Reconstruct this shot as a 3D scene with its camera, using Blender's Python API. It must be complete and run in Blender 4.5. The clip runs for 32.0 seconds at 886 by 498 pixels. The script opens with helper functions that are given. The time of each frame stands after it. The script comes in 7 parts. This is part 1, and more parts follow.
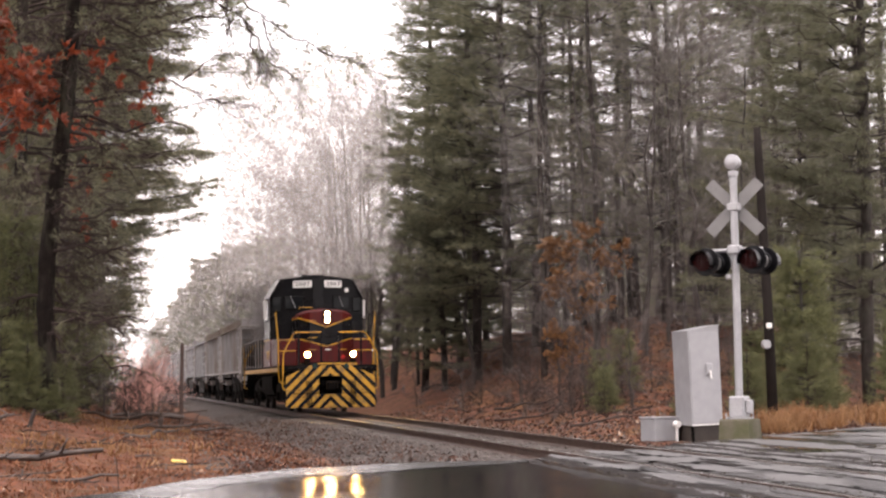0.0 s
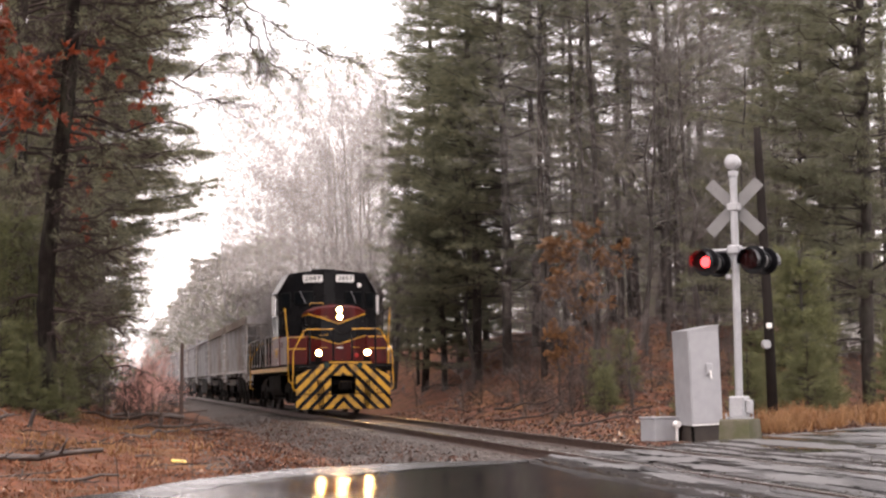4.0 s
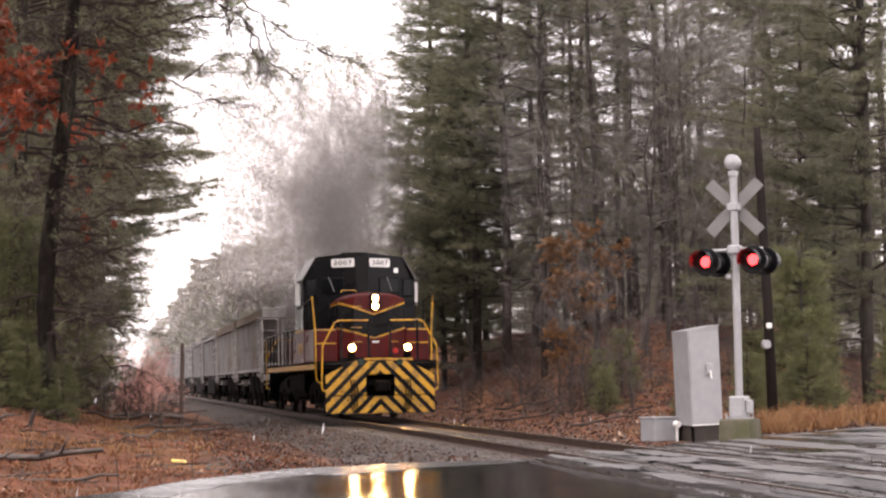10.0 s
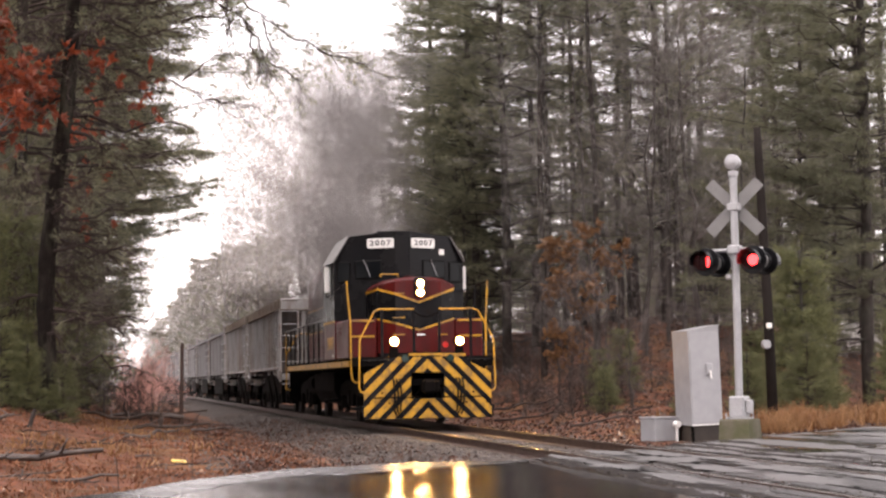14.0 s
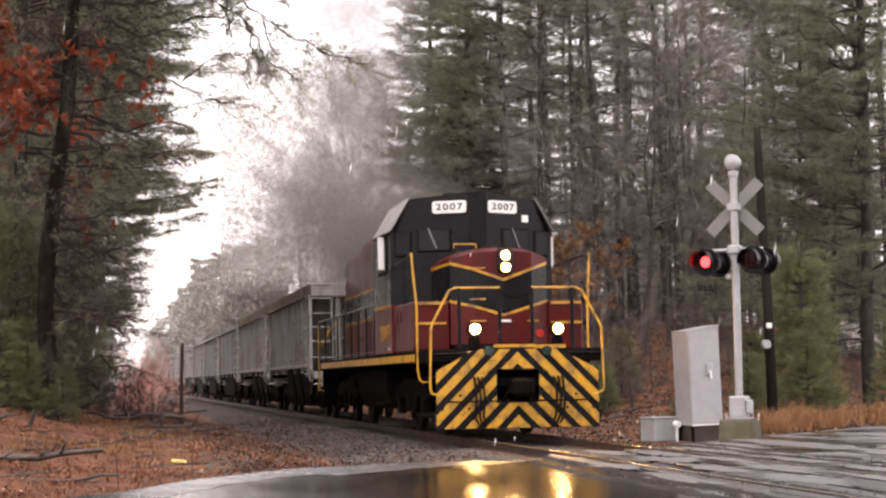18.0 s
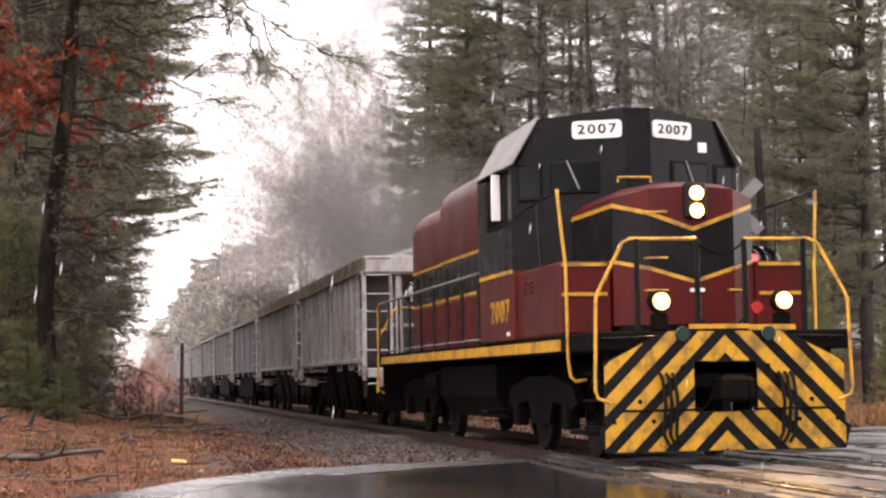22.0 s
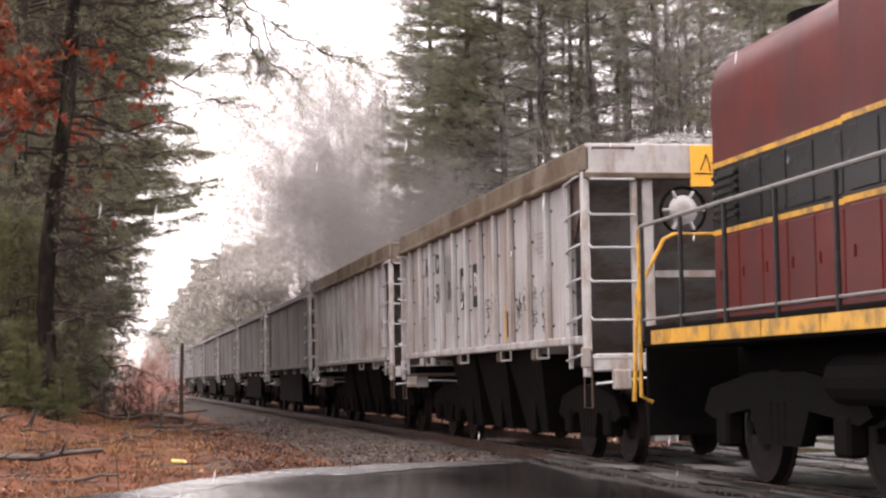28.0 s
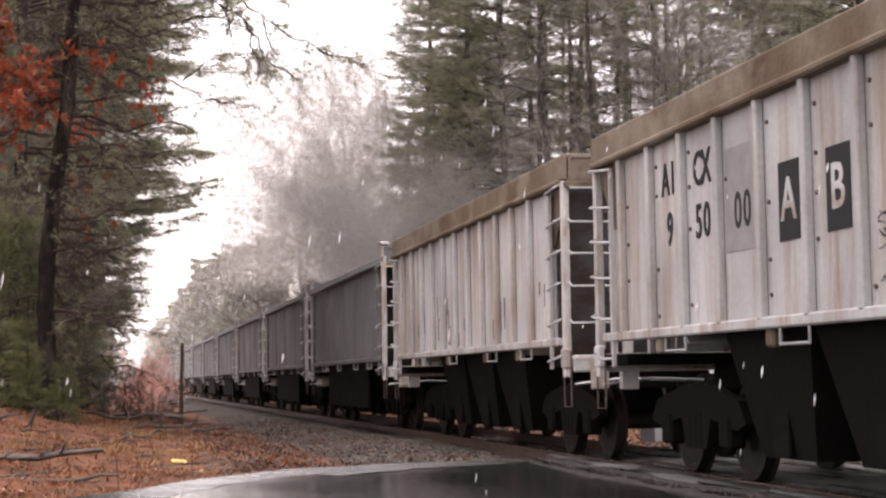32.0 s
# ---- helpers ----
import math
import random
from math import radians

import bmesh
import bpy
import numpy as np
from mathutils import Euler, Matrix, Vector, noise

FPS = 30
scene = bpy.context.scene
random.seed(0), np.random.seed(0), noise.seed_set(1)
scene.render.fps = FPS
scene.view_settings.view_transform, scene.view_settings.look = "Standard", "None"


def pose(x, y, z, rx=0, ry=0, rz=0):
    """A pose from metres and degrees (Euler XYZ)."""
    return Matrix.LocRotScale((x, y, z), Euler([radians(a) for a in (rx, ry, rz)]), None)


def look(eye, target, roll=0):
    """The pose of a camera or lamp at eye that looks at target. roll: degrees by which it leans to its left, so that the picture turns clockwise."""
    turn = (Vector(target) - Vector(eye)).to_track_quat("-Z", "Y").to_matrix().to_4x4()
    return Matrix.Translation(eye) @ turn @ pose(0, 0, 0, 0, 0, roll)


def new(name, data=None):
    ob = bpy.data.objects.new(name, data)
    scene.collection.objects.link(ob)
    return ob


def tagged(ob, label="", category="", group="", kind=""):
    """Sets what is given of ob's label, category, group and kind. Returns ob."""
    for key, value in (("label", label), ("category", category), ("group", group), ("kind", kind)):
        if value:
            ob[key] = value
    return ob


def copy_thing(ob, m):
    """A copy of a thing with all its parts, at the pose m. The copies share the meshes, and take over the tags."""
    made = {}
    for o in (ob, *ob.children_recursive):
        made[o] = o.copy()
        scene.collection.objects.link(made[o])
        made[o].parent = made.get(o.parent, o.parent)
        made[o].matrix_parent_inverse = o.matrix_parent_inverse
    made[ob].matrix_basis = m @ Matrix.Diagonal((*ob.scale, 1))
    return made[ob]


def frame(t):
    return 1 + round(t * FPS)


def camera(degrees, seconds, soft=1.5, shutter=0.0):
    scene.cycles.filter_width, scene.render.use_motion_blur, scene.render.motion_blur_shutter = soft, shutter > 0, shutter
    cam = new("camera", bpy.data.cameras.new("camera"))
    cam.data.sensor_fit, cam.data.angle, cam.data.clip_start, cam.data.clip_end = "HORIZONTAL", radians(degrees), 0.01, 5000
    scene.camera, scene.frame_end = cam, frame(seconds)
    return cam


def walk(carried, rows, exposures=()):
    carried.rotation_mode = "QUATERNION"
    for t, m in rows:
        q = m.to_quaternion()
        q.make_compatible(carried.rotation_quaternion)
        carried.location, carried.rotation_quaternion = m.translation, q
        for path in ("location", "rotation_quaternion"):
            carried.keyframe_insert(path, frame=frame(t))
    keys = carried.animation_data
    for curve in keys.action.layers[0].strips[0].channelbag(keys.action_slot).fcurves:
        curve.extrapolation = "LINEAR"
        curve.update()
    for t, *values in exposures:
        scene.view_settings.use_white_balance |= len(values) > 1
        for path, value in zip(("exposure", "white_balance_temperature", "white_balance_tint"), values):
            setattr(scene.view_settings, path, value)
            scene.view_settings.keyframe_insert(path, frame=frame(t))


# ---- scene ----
TRACK_X = 6.726          # centre line of the track; the rails run along y, their tops at z = 0

# ---- camera: it stands still on the road verge ----
cam = camera(27.86, 32.0, soft=2.4)
YAW, PITCH, ROLL = 10.538, 4.161, -0.909
EYE = Vector((0.0, 0.0, 1.005))
aim = Vector((math.sin(radians(YAW)) * math.cos(radians(PITCH)), math.cos(radians(YAW)) * math.cos(radians(PITCH)), math.sin(radians(PITCH))))
walk(cam, [(0.0, look(EYE, EYE + aim, ROLL)), (32.0, look(EYE, EYE + aim, ROLL))], exposures=[(0.0, 1.86, 7000, 22), (8.0, 1.82, 7000, 22), (20.0, 1.77, 7000, 22), (22.0, 1.90, 7000, 22), (24.5, 2.08, 7000, 22), (32.0, 1.97, 7000, 22)])

# ---- light: a rainy overcast sky ----
world = bpy.data.worlds.new("overcast")
scene.world = world
world.use_nodes = True
wn, wl = world.node_tree.nodes, world.node_tree.links
wn.clear()
sky = wn.new("ShaderNodeTexSky")
sky.sky_type = "NISHITA"
sky.sun_disc = False
sky.sun_elevation, sky.sun_rotation = radians(72), radians(212)
sky.dust_density, sky.air_density, sky.ozone_density = 1.0, 1.0, 1.0
grey = wn.new("ShaderNodeHueSaturation")
grey.inputs["Saturation"].default_value = 0.10
bg = wn.new("ShaderNodeBackground")
bg.inputs["Strength"].default_value = 0.15
wo = wn.new("ShaderNodeOutputWorld")
wl.new(sky.outputs[0], grey.inputs["Color"])
wl.new(grey.outputs[0], bg.inputs["Color"])
wl.new(bg.outputs[0], wo.inputs["Surface"])
sun_data = bpy.data.lights.new("sun", "SUN")
sun_data.energy, sun_data.angle, sun_data.color = 0.6, radians(40), (1.0, 0.97, 0.93)
sun = new("sun", sun_data)
sun.matrix_world = look((0, 0, 60), (10, 16, 0))
# ---- materials ----
def material(name, base, rough=0.6, metal=0.0, second=None, amount=0.5, scale=3.0, fine=40.0, bump=0.2, rough_var=0.15,
             jitter=0.0, spec=0.5, stains=None, stain_amount=0.0, stain_scale=(1.0, 1.0, 1.0)):
    """A surface with two scales of variation, in metres of the thing's own space; stains stretch by stain_scale."""
    m = bpy.data.materials.new(name)
    m.use_nodes = True
    n, l = m.node_tree.nodes, m.node_tree.links
    b = n["Principled BSDF"]
    b.inputs["Metallic"].default_value = metal
    b.inputs["Specular IOR Level"].default_value = spec
    tc = n.new("ShaderNodeTexCoord")
    big, small = n.new("ShaderNodeTexNoise"), n.new("ShaderNodeTexNoise")
    big.inputs["Scale"].default_value, big.inputs["Detail"].default_value = scale, 5.0
    small.inputs["Scale"].default_value, small.inputs["Detail"].default_value = fine, 4.0
    for t in (big, small):
        l.new(tc.outputs["Object"], t.inputs["Vector"])
    second = second or tuple(c * 0.6 for c in base)
    ramp = n.new("ShaderNodeMapRange")
    ramp.inputs["From Min"].default_value, ramp.inputs["From Max"].default_value = 0.35, 0.68
    ramp.inputs["To Max"].default_value = amount
    l.new(big.outputs["Fac"], ramp.inputs["Value"])
    mix = n.new("ShaderNodeMix")
    mix.data_type = "RGBA"
    mix.inputs["A"].default_value, mix.inputs["B"].default_value = (*base, 1), (*second, 1)
    l.new(ramp.outputs[0], mix.inputs["Factor"])
    colour = mix.outputs["Result"]
    if stains:
        mp = n.new("ShaderNodeMapping")
        mp.inputs["Scale"].default_value = stain_scale
        l.new(tc.outputs["Object"], mp.inputs["Vector"])
        st = n.new("ShaderNodeTexNoise")
        st.inputs["Scale"].default_value, st.inputs["Detail"].default_value, st.inputs["Roughness"].default_value = 1.0, 6.0, 0.65
        l.new(mp.outputs[0], st.inputs["Vector"])
        r2 = n.new("ShaderNodeMapRange")
        r2.inputs["From Min"].default_value, r2.inputs["From Max"].default_value, r2.inputs["To Max"].default_value = 0.47, 0.62, stain_amount
        l.new(st.outputs["Fac"], r2.inputs["Value"])
        m2 = n.new("ShaderNodeMix")
        m2.data_type = "RGBA"
        m2.inputs["B"].default_value = (*stains, 1)
        l.new(colour, m2.inputs["A"])
        l.new(r2.outputs[0], m2.inputs["Factor"])
        colour = m2.outputs["Result"]
    hsv = n.new("ShaderNodeHueSaturation")
    val = n.new("ShaderNodeMapRange")
    val.inputs["To Min"].default_value, val.inputs["To Max"].default_value = 0.8, 1.2
    l.new(small.outputs["Fac"], val.inputs["Value"])
    value = val.outputs[0]
    if jitter:
        info = n.new("ShaderNodeObjectInfo")
        geo = n.new("ShaderNodeNewGeometry")
        add = n.new("ShaderNodeMath")
        add.operation = "ADD"
        l.new(info.outputs["Random"], add.inputs[0])
        l.new(geo.outputs["Random Per Island"], add.inputs[1])
        j = n.new("ShaderNodeMapRange")
        j.inputs["From Max"].default_value = 2.0
        j.inputs["To Min"].default_value, j.inputs["To Max"].default_value = 1 - jitter, 1 + jitter
        l.new(add.outputs[0], j.inputs["Value"])
        mul = n.new("ShaderNodeMath")
        mul.operation = "MULTIPLY"
        l.new(value, mul.inputs[0])
        l.new(j.outputs[0], mul.inputs[1])
        value = mul.outputs[0]
    l.new(value, hsv.inputs["Value"])
    l.new(colour, hsv.inputs["Color"])
    l.new(hsv.outputs[0], b.inputs["Base Color"])
    rr = n.new("ShaderNodeMapRange")
    rr.inputs["To Min"].default_value, rr.inputs["To Max"].default_value = max(0.02, rough - rough_var), min(1, rough + rough_var)
    l.new(big.outputs["Fac"], rr.inputs["Value"])
    l.new(rr.outputs[0], b.inputs["Roughness"])
    if bump:
        bp = n.new("ShaderNodeBump")
        bp.inputs["Strength"].default_value, bp.inputs["Distance"].default_value = bump, 0.02
        l.new(small.outputs["Fac"], bp.inputs["Height"])
        l.new(bp.outputs[0], b.inputs["Normal"])
    return m


def glow(name, colour, strength):
    m = bpy.data.materials.new(name)
    m.use_nodes = True
    b = m.node_tree.nodes["Principled BSDF"]
    b.inputs["Base Color"].default_value = (*colour, 1)
    b.inputs["Emission Color"].default_value = (*colour, 1)
    b.inputs["Emission Strength"].default_value = strength
    return m


def pane_material(name, colour, rough=0.05, alpha=1.0):
    m = bpy.data.materials.new(name)
    m.use_nodes = True
    b = m.node_tree.nodes["Principled BSDF"]
    b.inputs["Base Color"].default_value = (*colour, 1)
    b.inputs["Roughness"].default_value = rough
    b.inputs["Alpha"].default_value = alpha
    return m


def wet_asphalt():
    """Wet asphalt: a film of water with puddles, and a coarser worn surface over the crossing."""
    m = material("wet_asphalt", (0.016, 0.015, 0.015), 0.3, second=(0.025, 0.023, 0.022), amount=0.8, scale=0.6, fine=28, bump=0.15)
    n, l = m.node_tree.nodes, m.node_tree.links
    b = n["Principled BSDF"]
    tc, mp, pud, xyz = n.new("ShaderNodeTexCoord"), n.new("ShaderNodeMapping"), n.new("ShaderNodeTexNoise"), n.new("ShaderNodeSeparateXYZ")
    pud.inputs["Scale"].default_value, pud.inputs["Detail"].default_value = 0.5, 5.0
    mp.inputs["Scale"].default_value = (1.0, 0.55, 1.0)
    l.new(tc.outputs["Object"], mp.inputs["Vector"])
    l.new(mp.outputs[0], pud.inputs["Vector"])
    l.new(tc.outputs["Object"], xyz.inputs[0])
    worn = n.new("ShaderNodeMapRange")
    worn.inputs["From Min"].default_value, worn.inputs["From Max"].default_value = 5.8, 8.6
    worn.inputs["To Min"].default_value, worn.inputs["To Max"].default_value = 0.13, 0.46
    l.new(xyz.outputs["X"], worn.inputs["Value"])
    dry = n.new("ShaderNodeMapRange")
    dry.inputs["From Min"].default_value, dry.inputs["From Max"].default_value = 0.44, 0.62
    dry.inputs["To Min"].default_value = 0.07
    l.new(pud.outputs["Fac"], dry.inputs["Value"])
    l.new(worn.outputs[0], dry.inputs["To Max"])
    l.new(dry.outputs[0], b.inputs["Roughness"])
    # broken patches and cracks beside the rails, bare and dark where the surface has gone
    mp2, crk, gone = n.new("ShaderNodeMapping"), n.new("ShaderNodeTexNoise"), n.new("ShaderNodeMapRange")
    mp2.inputs["Scale"].default_value, mp2.inputs["Rotation"].default_value = (1.3, 0.32, 1.0), (0, 0, 0.1)
    crk.inputs["Scale"].default_value, crk.inputs["Detail"].default_value, crk.inputs["Roughness"].default_value = 1.0, 8.0, 0.7
    gone.inputs["From Min"].default_value, gone.inputs["From Max"].default_value = 0.56, 0.60
    near = n.new("ShaderNodeMapRange")
    near.inputs["From Min"].default_value, near.inputs["From Max"].default_value = 4.4, 6.0
    both = n.new("ShaderNodeMath")
    both.operation = "MULTIPLY"
    l.new(tc.outputs["Object"], mp2.inputs["Vector"])
    l.new(mp2.outputs[0], crk.inputs["Vector"])
    l.new(crk.outputs["Fac"], gone.inputs["Value"])
    l.new(xyz.outputs["X"], near.inputs["Value"])
    l.new(gone.outputs[0], both.inputs[0])
    l.new(near.outputs[0], both.inputs[1])
    old = b.inputs["Base Color"].links[0].from_socket
    worn_mix = n.new("ShaderNodeMix")
    worn_mix.data_type = "RGBA"
    worn_mix.inputs["A"].default_value, worn_mix.inputs["B"].default_value = (0.032, 0.03, 0.03, 1), (0.007, 0.012, 0.011, 1)
    l.new(both.outputs[0], worn_mix.inputs["Factor"])
    side = n.new("ShaderNodeMix")
    side.data_type = "RGBA"
    l.new(near.outputs[0], side.inputs["Factor"])
    l.new(old, side.inputs["A"])
    l.new(worn_mix.outputs["Result"], side.inputs["B"])
    l.new(side.outputs["Result"], b.inputs["Base Color"])
    drop = n.new("ShaderNodeMapRange")
    drop.inputs["To Min"].default_value, drop.inputs["To Max"].default_value = 0.9, 0.06
    l.new(both.outputs[0], drop.inputs["Value"])
    l.new(drop.outputs[0], b.inputs["Specular IOR Level"])
    for node in n:
        if node.bl_idname == "ShaderNodeBump":
            l.new(dry.outputs[0], node.inputs["Strength"])
    return m


def thin_leaf(m, share=0.5):
    """Lets part of the light through, as a thin leaf does."""
    n, l = m.node_tree.nodes, m.node_tree.links
    b, out = n["Principled BSDF"], n["Material Output"]
    t, mix = n.new("ShaderNodeBsdfTranslucent"), n.new("ShaderNodeMixShader")
    mix.inputs[0].default_value = share
    l.new(b.inputs["Base Color"].links[0].from_socket, t.inputs["Color"])
    l.new(b.outputs[0], mix.inputs[1])
    l.new(t.outputs[0], mix.inputs[2])
    l.new(mix.outputs[0], out.inputs["Surface"])
    return m


ASPHALT = wet_asphalt()
WATER = material("rain_pelted_puddle", (0.05, 0.049, 0.049), 0.26, second=(0.05, 0.048, 0.047), amount=0.6, scale=1.2, fine=9, bump=0.12, rough_var=0.1, spec=1.0)
# rain film whose light base colour carries the sky sheen of wet asphalt
RAIN_SHEEN = material("rain_film_with_pale_sheen", (0.10, 0.097, 0.096), 0.44, second=(0.08, 0.077, 0.075), amount=0.6, scale=1.2, fine=9, bump=0.2, rough_var=0.14, spec=1.0)
ASPHALT_BROKEN = material("crumbled_dark_asphalt", (0.016, 0.014, 0.013), 0.7, spec=0.15, second=(0.035, 0.03, 0.028), amount=0.8, scale=5, fine=40, bump=0.8)
LITTER = material("leaf_litter", (0.17, 0.068, 0.04), 0.85, second=(0.028, 0.017, 0.012), amount=0.95, scale=2.6, fine=24, bump=1.0, spec=0.15,
                  stains=(0.15, 0.08, 0.033), stain_amount=0.6, stain_scale=(0.6, 0.6, 0.6))
LEAF_BROWN = thin_leaf(material("fallen_leaves", (0.21, 0.085, 0.048), 0.7, second=(0.10, 0.045, 0.028), amount=0.8, scale=0.8, fine=9, bump=0, jitter=0.55, spec=0.2), 0.3)
# wet leaf brown with the dim light under the bank's trees put into it
LEAF_WET_SHADED = thin_leaf(material("wet_shaded_leaves", (0.115, 0.048, 0.03), 0.6, second=(0.055, 0.027, 0.019), amount=0.8, scale=0.8, fine=9, bump=0, jitter=0.55, spec=0.2), 0.2)
PINE_STRAW = thin_leaf(material("fallen_pine_needles", (0.26, 0.115, 0.06), 0.7, second=(0.10, 0.05, 0.03), amount=0.9, scale=0.9, fine=5, bump=0, jitter=0.85, spec=0.15), 0.3)
STRAW = thin_leaf(material("dead_grass", (0.33, 0.185, 0.085), 0.7, second=(0.17, 0.075, 0.033), amount=0.8, scale=1.2, fine=6, bump=0, jitter=0.45))
BALLAST = material("ballast_bed", (0.055, 0.046, 0.041), 0.8, spec=0.15, second=(0.025, 0.019, 0.016), amount=0.9, scale=1.3, fine=26, bump=1.0,
                   stains=(0.06, 0.035, 0.025), stain_amount=0.5, stain_scale=(0.6, 0.3, 0.6))
STONE = material("wet_ballast_stone", (0.115, 0.096, 0.085), 0.5, spec=0.3, second=(0.03, 0.024, 0.02), amount=0.8, scale=1.5, fine=30, bump=0.3, jitter=0.55)
RAIL = material("rusty_rail", (0.06, 0.033, 0.023), 0.55, metal=0.3, second=(0.05, 0.03, 0.025), scale=6, bump=0.3)
RAIL_TOP = material("polished_rail_head", (0.22, 0.19, 0.17), 0.26, metal=1.0, second=(0.12, 0.10, 0.09), scale=4, bump=0.05, rough_var=0.08)
TIE = material("wet_wooden_tie", (0.05, 0.038, 0.03), 0.6, second=(0.03, 0.024, 0.02), scale=4, fine=30, bump=0.5, jitter=0.3)
PLANK = material("wet_crossing_timber", (0.03, 0.027, 0.026), 0.42, second=(0.012, 0.011, 0.01), amount=0.95, scale=3.5, fine=14, bump=0.6, jitter=0.4, rough_var=0.12, spec=1.0)
BARK = material("pine_bark", (0.04, 0.031, 0.027), 0.85, spec=0.2, second=(0.018, 0.0145, 0.0125), amount=0.9, scale=3, fine=14, bump=1.0, jitter=0.25,
                stains=(0.10, 0.105, 0.085), stain_amount=0.3, stain_scale=(2.0, 2.0, 0.8))
OLD_BARK = material("dark_lichened_bark", (0.014, 0.0105, 0.009), 0.95, second=(0.007, 0.0055, 0.0045), amount=0.95, scale=6, fine=11, bump=1.0, spec=0.08,
                    stains=(0.085, 0.082, 0.058), stain_amount=0.4, stain_scale=(3.2, 3.2, 1.1))
PALE_LEAF = material("pale_dead_leaves", (0.34, 0.24, 0.17), 0.6, second=(0.22, 0.12, 0.07), scale=2, fine=9, bump=0, jitter=0.5)
BARK_GREY = material("grey_bark", (0.055, 0.047, 0.042), 0.8, spec=0.2, second=(0.03, 0.025, 0.022), amount=0.8, scale=2, fine=12, bump=0.6, jitter=0.3)
TWIG = material("bare_twigs", (0.085, 0.067, 0.06), 0.75, second=(0.05, 0.039, 0.035), scale=1, fine=8, bump=0, jitter=0.3)
TWIG_DARK = material("dark_wet_twigs", (0.045, 0.032, 0.027), 0.8, spec=0.2, second=(0.025, 0.018, 0.015), scale=1, fine=8, bump=0, jitter=0.3)
TWIG_PALE = material("pale_grey_twigs", (0.17, 0.156, 0.138), 0.75, second=(0.09, 0.08, 0.07), scale=1, fine=8, bump=0, jitter=0.3)
# red twig colour, lightened to hold the haze over the far brush
TWIG_RED = material("haze_paled_reddish_twigs", (0.55, 0.27, 0.22), 0.7, second=(0.38, 0.19, 0.15), scale=1, fine=8, bump=0, jitter=0.4)
NEEDLE = thin_leaf(material("pine_needles", (0.212, 0.21, 0.13), 0.55, second=(0.138, 0.142, 0.09), amount=0.9, scale=0.5, fine=7, bump=0, jitter=0.45))
NEEDLE_LIGHT = thin_leaf(material("young_pine_needles", (0.185, 0.19, 0.085), 0.55, second=(0.115, 0.125, 0.06), amount=0.8, scale=0.8, fine=7, bump=0, jitter=0.4))
OAK_RED = thin_leaf(material("red_oak_leaves", (0.33, 0.075, 0.03), 0.5, second=(0.17, 0.05, 0.03), amount=0.8, scale=0.8, fine=6, bump=0, jitter=0.5))
TAN_LEAF = thin_leaf(material("tan_beech_leaves", (0.27, 0.145, 0.065), 0.55, second=(0.18, 0.085, 0.037), amount=0.8, scale=0.8, fine=6, bump=0, jitter=0.4))
LOG = material("weathered_log", (0.07, 0.047, 0.036), 0.5, spec=0.45, second=(0.022, 0.014, 0.011), amount=0.95, scale=5, fine=18, bump=0.7)
PAINT_RED = material("maroon_paint", (0.088, 0.006, 0.0052), 0.34, spec=0.18, rough_var=0.1, second=(0.054, 0.0046, 0.0042), amount=0.85, scale=1.2, fine=30, bump=0.05,
                     stains=(0.03, 0.011, 0.01), stain_amount=0.6, stain_scale=(2.4, 2.4, 0.4))
PAINT_BLACK = material("black_paint", (0.0045, 0.0045, 0.0055), 0.26, spec=0.14, second=(0.010, 0.009, 0.009), amount=0.6, scale=1.5, fine=30, bump=0.05)
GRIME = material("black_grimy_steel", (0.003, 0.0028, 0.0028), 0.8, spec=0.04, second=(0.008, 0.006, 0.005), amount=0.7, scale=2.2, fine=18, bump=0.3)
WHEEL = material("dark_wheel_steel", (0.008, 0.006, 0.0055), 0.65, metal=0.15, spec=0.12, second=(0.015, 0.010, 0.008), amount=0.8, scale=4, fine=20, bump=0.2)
PAINT_YELLOW = material("yellow_paint", (0.55, 0.275, 0.008), 0.4, second=(0.42, 0.21, 0.017), amount=0.5, scale=2, fine=40, bump=0.05,
                        stains=(0.10, 0.06, 0.03), stain_amount=0.75, stain_scale=(5.0, 5.0, 4.0))
PAINT_PLACARD = material("orange_yellow_placard", (0.75, 0.36, 0.03), 0.5, second=(0.68, 0.32, 0.03), amount=0.5, scale=3, fine=30, bump=0.03)
PAINT_WHITE = material("white_paint", (0.78, 0.77, 0.74), 0.4, second=(0.68, 0.66, 0.63), scale=2, bump=0.02)
ROOF_SILVER = material("silver_roof_paint", (0.22, 0.21, 0.20), 0.4, metal=0.2, second=(0.14, 0.13, 0.125), scale=1.6, bump=0.05)
CAR_PAINT = material("weathered_grey_car_paint", (0.345, 0.343, 0.343), 0.6, spec=0.3, second=(0.205, 0.20, 0.20), amount=0.9, scale=0.6, fine=24, bump=0.12,
                     stains=(0.15, 0.083, 0.048), stain_amount=0.62, stain_scale=(1.7, 3.4, 0.24), jitter=0.12)
CAR_TRIM = material("pale_grey_steel_frame", (0.40, 0.39, 0.38), 0.6, spec=0.3, second=(0.25, 0.235, 0.225), amount=0.8, scale=1.5, fine=24, bump=0.1,
                    stains=(0.16, 0.085, 0.045), stain_amount=0.55, stain_scale=(5.0, 5.0, 1.6))
CAR_RUST = material("rusty_top_chord", (0.115, 0.092, 0.067), 0.75, spec=0.15, second=(0.055, 0.03, 0.018), amount=0.95, scale=1.1, fine=22, bump=0.3,
                    stains=(0.19, 0.165, 0.135), stain_amount=0.55, stain_scale=(1.0, 0.8, 1.2))
